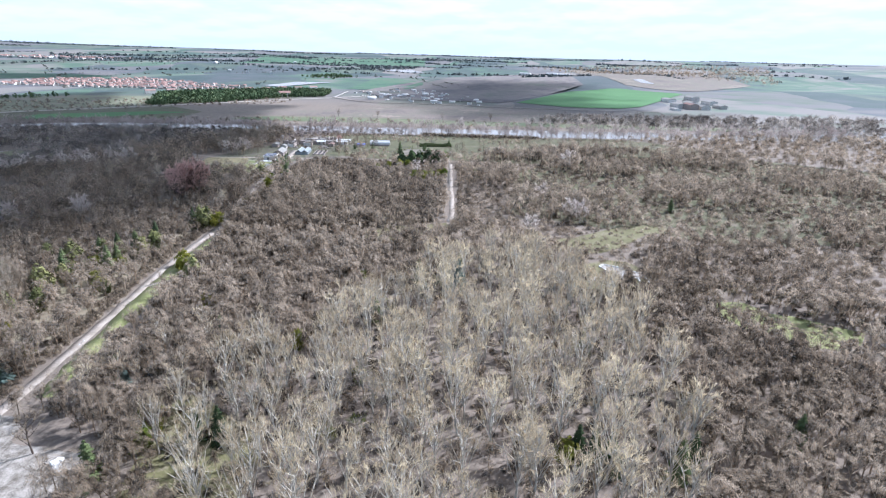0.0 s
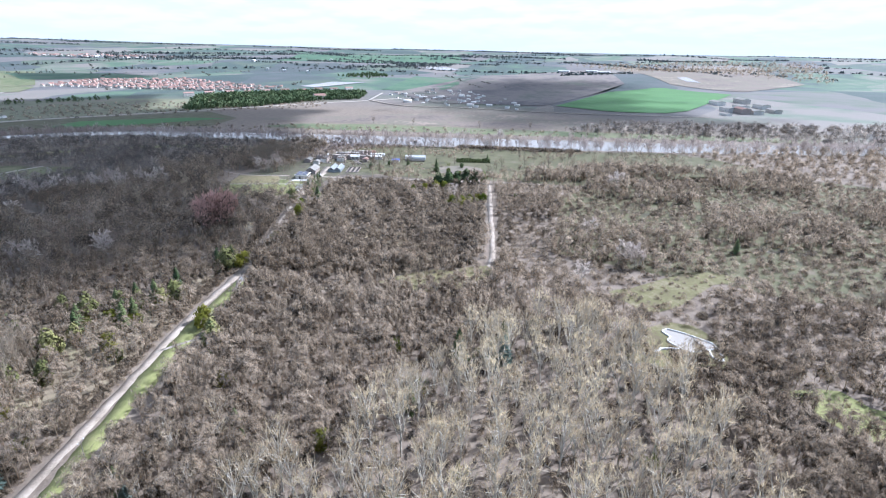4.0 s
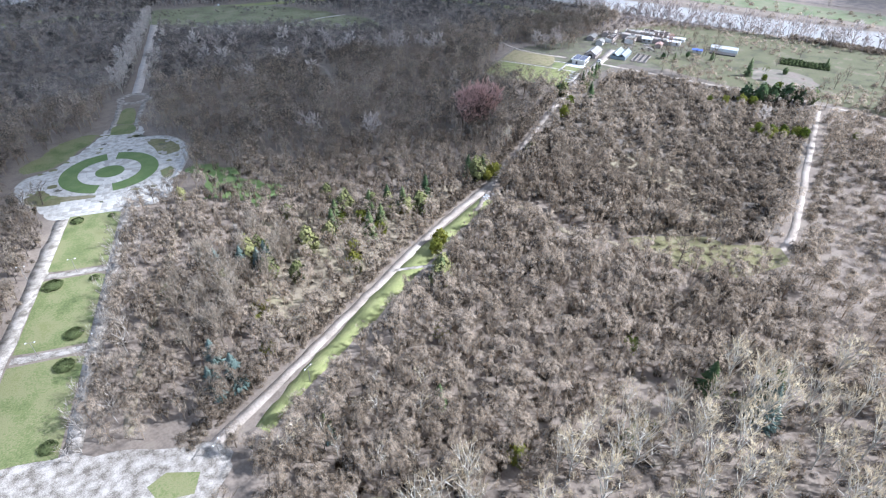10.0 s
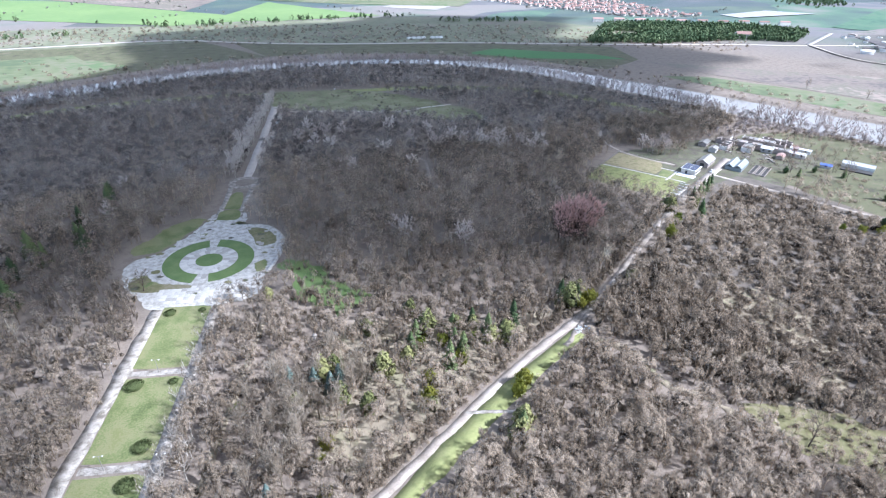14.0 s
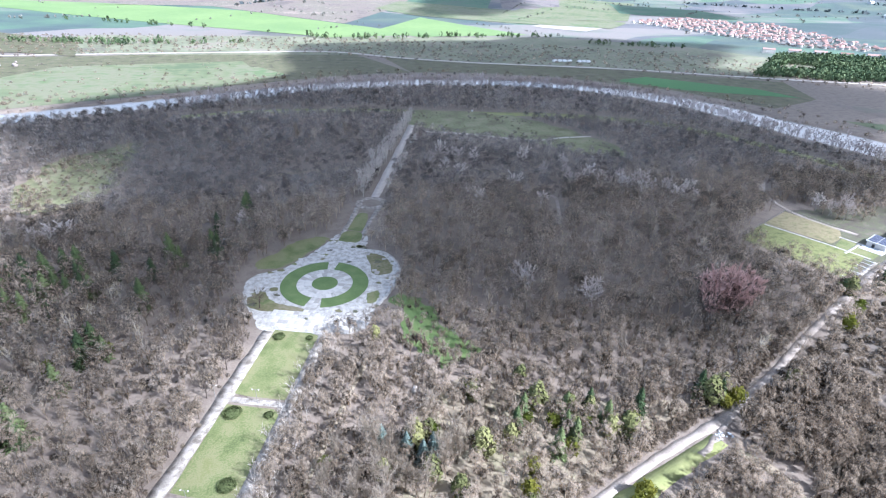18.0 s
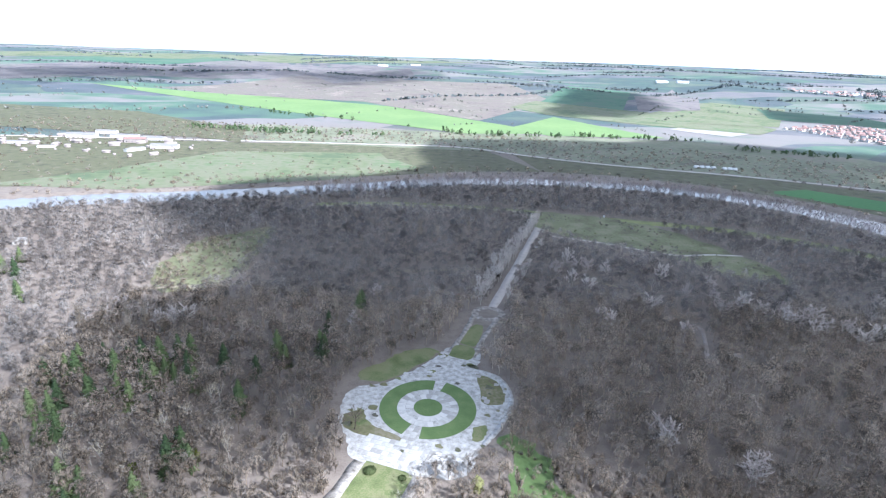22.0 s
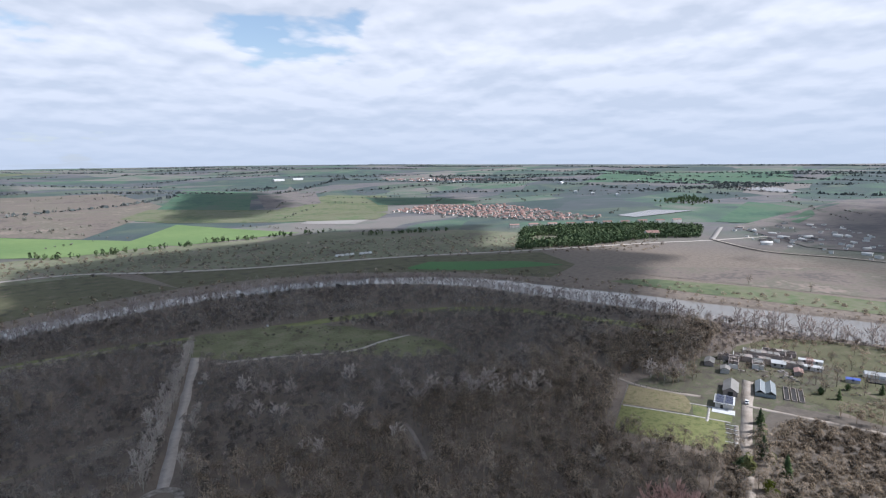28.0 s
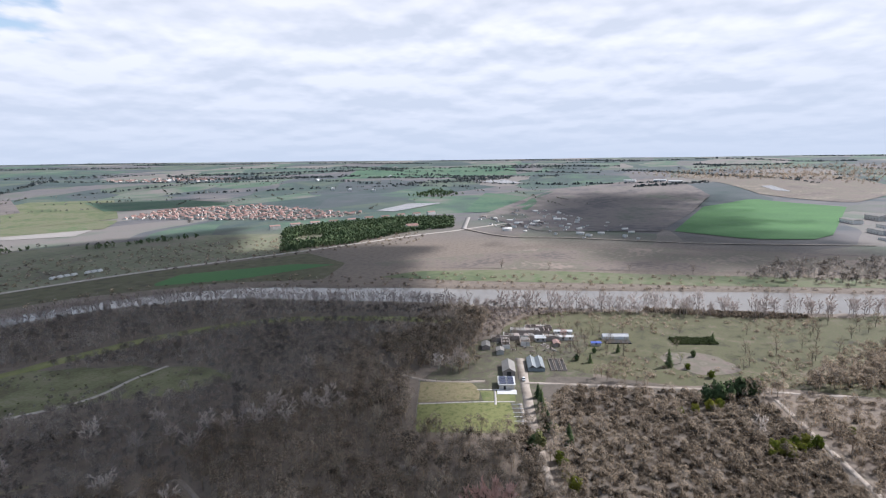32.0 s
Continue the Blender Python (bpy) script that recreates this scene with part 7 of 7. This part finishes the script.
copies(gable("factory_shed", 0, 0, 0, 46, 14, 6, 2, M_WALL, M_SHEET, "long white factory shed", "factory sheds", 8),
       [(-532, 712, 8, .4), (-478, 722, 8, .8), (-428, 735, 8, .75), (-385, 724, 5, .7), (-340, 664, 8, .7), (-470, 765, 5, .6), (-365, 640, 60, .5), (-520, 660, 12, .5), (-560, 640, 12, .6), (-470, 640, 20, .4)])
gable("factory_shed", -395, 700, 8, 26, 9, 5, 2, M_BRICK, M_ROOF, "brick factory hall with a rusty roof", windows=4)
copies(gable("grey_hall", 0, 0, 0, 30, 12, 5, 1.5, M_WALL, M_SHEET, "grey industrial hall beyond the green field", "industrial halls", 5),
       [(1125, -160, 20, 1.3), (1055, -195, 20, 1.2), (995, -172, 20, 1.2), (975, -207, 20, 1.3), (1090, -230, 20, 1.2), (1180, -205, 20, 1.3), (920, -165, 20, 0.8), (1010, -240, 20, 1.0)])
gable("brick_hall", 968, -190, 20, 34, 14, 8, 2, M_BRICK, M_ROOF, "reddish brick hall beyond the green field", windows=6)
for x, y, a in ((915, 365, 40), (925, 345, 40), (925, 322, 40), (962, 320, 40), (885, 365, 40), (1020, 460, 20), (1110, 430, 20), (1165, 440, 20)):
    ruin(x, y, a, 24, 9, 5, "grey ruined farm buildings on the plain", 0.7)
copies(gable("white_barn", 0, 0, 0, 44, 12, 5, 2, M_WHITE, M_WHITE, "distant white barn on the rise", "distant barns"),
       [(2170, 340, 80, 1), (2175, 235, 80, 1), (2060, 175, 80, 1), (2160, 1395, 30, 1.2), (1790, 1515, 30, 1), (1570, 2130, 20, 1), (1590, 1280, 40, .9), (1590, 1205, 40, .9), (1605, 1115, 40, .9), (-315, 3025, 0, 1.2), (-150, 3185, 0, 1.2), (940, 2425, 10, 1.2), (1025, 2415, 10, 1.2)])
fv_ = scatter([(1305, 2250), (1700, 2275), (1795, 1920), (1500, 2000)], 42, 150)
copies(gable("village_house", 0, 0, 0, 16, 12, 6, 4, M_WALL, M_ROOF, "distant house with a red roof", "far village houses"), [(x, y, rng.uniform(0, 180), 0.8) for x, y in fv_])

# ---- unseen clouds, high above the view, placed to shade the land ----
def cloud_material():
    m = bpy.data.materials.new("cloud")
    m.use_nodes = True
    n, l = m.node_tree.nodes, m.node_tree.links
    b = n["Principled BSDF"]
    b.inputs["Base Color"].default_value = (0.85, 0.86, 0.88, 1)
    b.inputs["Roughness"].default_value = 1.0
    at = n.new("ShaderNodeAttribute"); at.attribute_name = "tint"
    tc = n.new("ShaderNodeTexCoord")
    nz = n.new("ShaderNodeTexNoise")
    nz.inputs["Scale"].default_value, nz.inputs["Detail"].default_value = 0.012, 6
    l.new(tc.outputs["Object"], nz.inputs["Vector"])
    ad = n.new("ShaderNodeMath"); ad.operation = 'MULTIPLY_ADD'
    ad.inputs[1].default_value = 1.0
    l.new(nz.outputs["Fac"], ad.inputs[0]); l.new(at.outputs["Fac"], ad.inputs[2])
    mr = n.new("ShaderNodeMapRange")
    mr.inputs["From Min"].default_value, mr.inputs["From Max"].default_value = 0.55, 1.15
    mr.inputs["To Max"].default_value = 0.86
    l.new(ad.outputs[0], mr.inputs["Value"])
    l.new(mr.outputs[0], b.inputs["Alpha"])
    return m


M_CLOUD = cloud_material()
CLOUD_H = 1000.0
SHIFT = SUN_DIR * (CLOUD_H / SUN_DIR.z)


def cloud(poly, label, soft=35.0, step=14.0, dense=0.9):
    """A cumulus with a flat base and a billowing top, its edges thinning out."""
    p = np.array(poly, float)
    x = np.arange(p[:, 0].min() - soft, p[:, 0].max() + soft, step)
    y = np.arange(p[:, 1].min() - soft, p[:, 1].max() + soft, step)
    X, Y = np.meshgrid(x, y, indexing='ij')
    q = np.stack([X.ravel(), Y.ravel()], 1)
    d = seg_dist(q, list(p) + [p[0]])
    d = np.where(inside(poly, q[:, 0], q[:, 1]), d, -d)
    k = np.clip((d + soft) / (2 * soft), 0, 1)
    bumps = 0.5 + 0.5 * np.sin(q[:, 0] / 60) * np.cos(q[:, 1] / 47)
    top = CLOUD_H + k * (40 + 60 * bumps)
    base = CLOUD_H - 12 * k
    nx, ny = X.shape
    i, j = np.meshgrid(np.arange(nx - 1), np.arange(ny - 1), indexing='ij')
    a = (i * ny + j).ravel()
    f = np.stack([a, a + ny, a + ny + 1, a + 1], 1)
    f = f[k[f].max(1) > 0.01]
    v = np.vstack([np.stack([q[:, 0] + SHIFT.x, q[:, 1] + SHIFT.y, top], 1), np.stack([q[:, 0] + SHIFT.x, q[:, 1] + SHIFT.y, base], 1)])
    me = mesh_from("cloud", v, np.vstack([f, f[:, ::-1] + nx * ny]), M_CLOUD, np.concatenate([k, k]) * dense)
    tagged(new("cloud", me), label, "cloud", "clouds")


cloud([(-200, 390), (-150, 325), (-105, 285), (-62, 240), (-75, 200), (-116, 182), (-103, 142), (-60, 130), (-20, 141), (25, 138), (55, 117), (66, 107), (120, 88), (165, 104), (192, 150), (235, 188), (300, 193), (370, 218), (450, 300),
       (560, 380), (660, 390), (640, 480), (520, 620), (720, 820), (500, 910), (190, 850), (20, 815), (0, 700), (30, 580), (-90, 490), (-150, 440)], "broad grey-white cloud shading the woods")
# added out of view, only to take some sun off these woods
cloud([(-75, 160), (-28, 95), (-48, 35), (-130, 10), (-270, 90), (-200, 165), (-120, 178)], "unseen thin cloud added to dim the western woods", 40, 20, 0.2)
cloud([(280, 1300), (480, 2050), (680, 2000), (600, 1550), (420, 1330)], "unseen white cumulus cloud shading the far fields", 60, 30)
cloud([(850, 1350), (960, 1620), (1150, 1480), (1040, 1220)], "unseen white cumulus cloud shading the far fields", 50, 30)
cloud([(-640, 2350), (-170, 2900), (-120, 2525), (-375, 1960)], "unseen white cumulus cloud shading the far fields", 170, 40, 0.6)
cloud([(-1500, 1900), (-1000, 2500), (-700, 2300), (-1000, 1900), (-1250, 1650)], "unseen white cumulus cloud shading the far fields", 190, 40, 0.6)
cloud([(700, 60), (1000, 300), (1500, 400), (1600, 150), (1000, 60), (800, -100)], "unseen white cumulus cloud shading the far fields", 170, 40)

# ---- loose paving slabs ----
def slab_mesh(length, width, name):
    return part_mesh(name, box(length, width, 0.06, 0, 0, 0, 0.02))


def part_mesh(name, bm):
    me = bpy.data.meshes.new(name)
    bm.to_mesh(me)
    bm.free()
    me.materials.append(M_SLAB)
    return me


M_SLAB = surface("worn_slab", [(0.32, 0.295, 0.258), (0.42, 0.392, 0.345), (0.52, 0.485, 0.43)], 0.4, 3.0, bump=0.2, vary='object')
AXIS_TURN = math.degrees(math.atan2(UY, UX))
square = slab_mesh(1.92, 1.92, "slab")
for i in range(5):
    for j in range(16):
        if rng.uniform() < 0.86:
            x, y = axis(-30 + 2.0 * i, -12 + 2.0 * j)
            part("slab", square, M_SLAB, PLAZA_BASE, at=pose(x, y, 0.058 + rng.uniform(0, 0.03), rng.uniform(-.6, .6), rng.uniform(-.6, .6), AXIS_TURN))
for r, n in ((6.7, 20), (9.7, 28)):
    wedge = slab_mesh(2.85, 2 * math.pi * r / n * 0.93, "slab")
    for k in range(n):
        a = 2 * math.pi * k / n
        if rng.uniform() < 0.92:
            x, y = axis(r * math.cos(a), r * math.sin(a))
            part("slab", wedge, M_SLAB, PLAZA_BASE, at=pose(x, y, 0.058 + rng.uniform(0, 0.02), 0, 0, AXIS_TURN - math.degrees(a)))
for j in range(6):
    for q in (-1.0, 1.0):
        x, y = axis(-12.3 - 1.6 * j, q)
        part("slab", slab_mesh(1.5, 1.9, "slab"), M_SLAB, PLAZA_BASE, at=pose(x, y, 0.13, 0, 0, AXIS_TURN))
for i in range(60):
    x, y = axis(rng.uniform(-2, 44), rng.uniform(-1, 1) * 7 + (14 if i % 2 else -11))
    if inside(PLAZA, np.array([x]), np.array([y]))[0] and math.hypot(x - AX, y - AY) > 18.5:
        part("slab", square, M_SLAB, PLAZA_BASE, at=pose(x, y, 0.06 + rng.uniform(0, 0.05), rng.uniform(-2, 2), rng.uniform(-2, 2), AXIS_TURN + rng.uniform(-15, 15)))
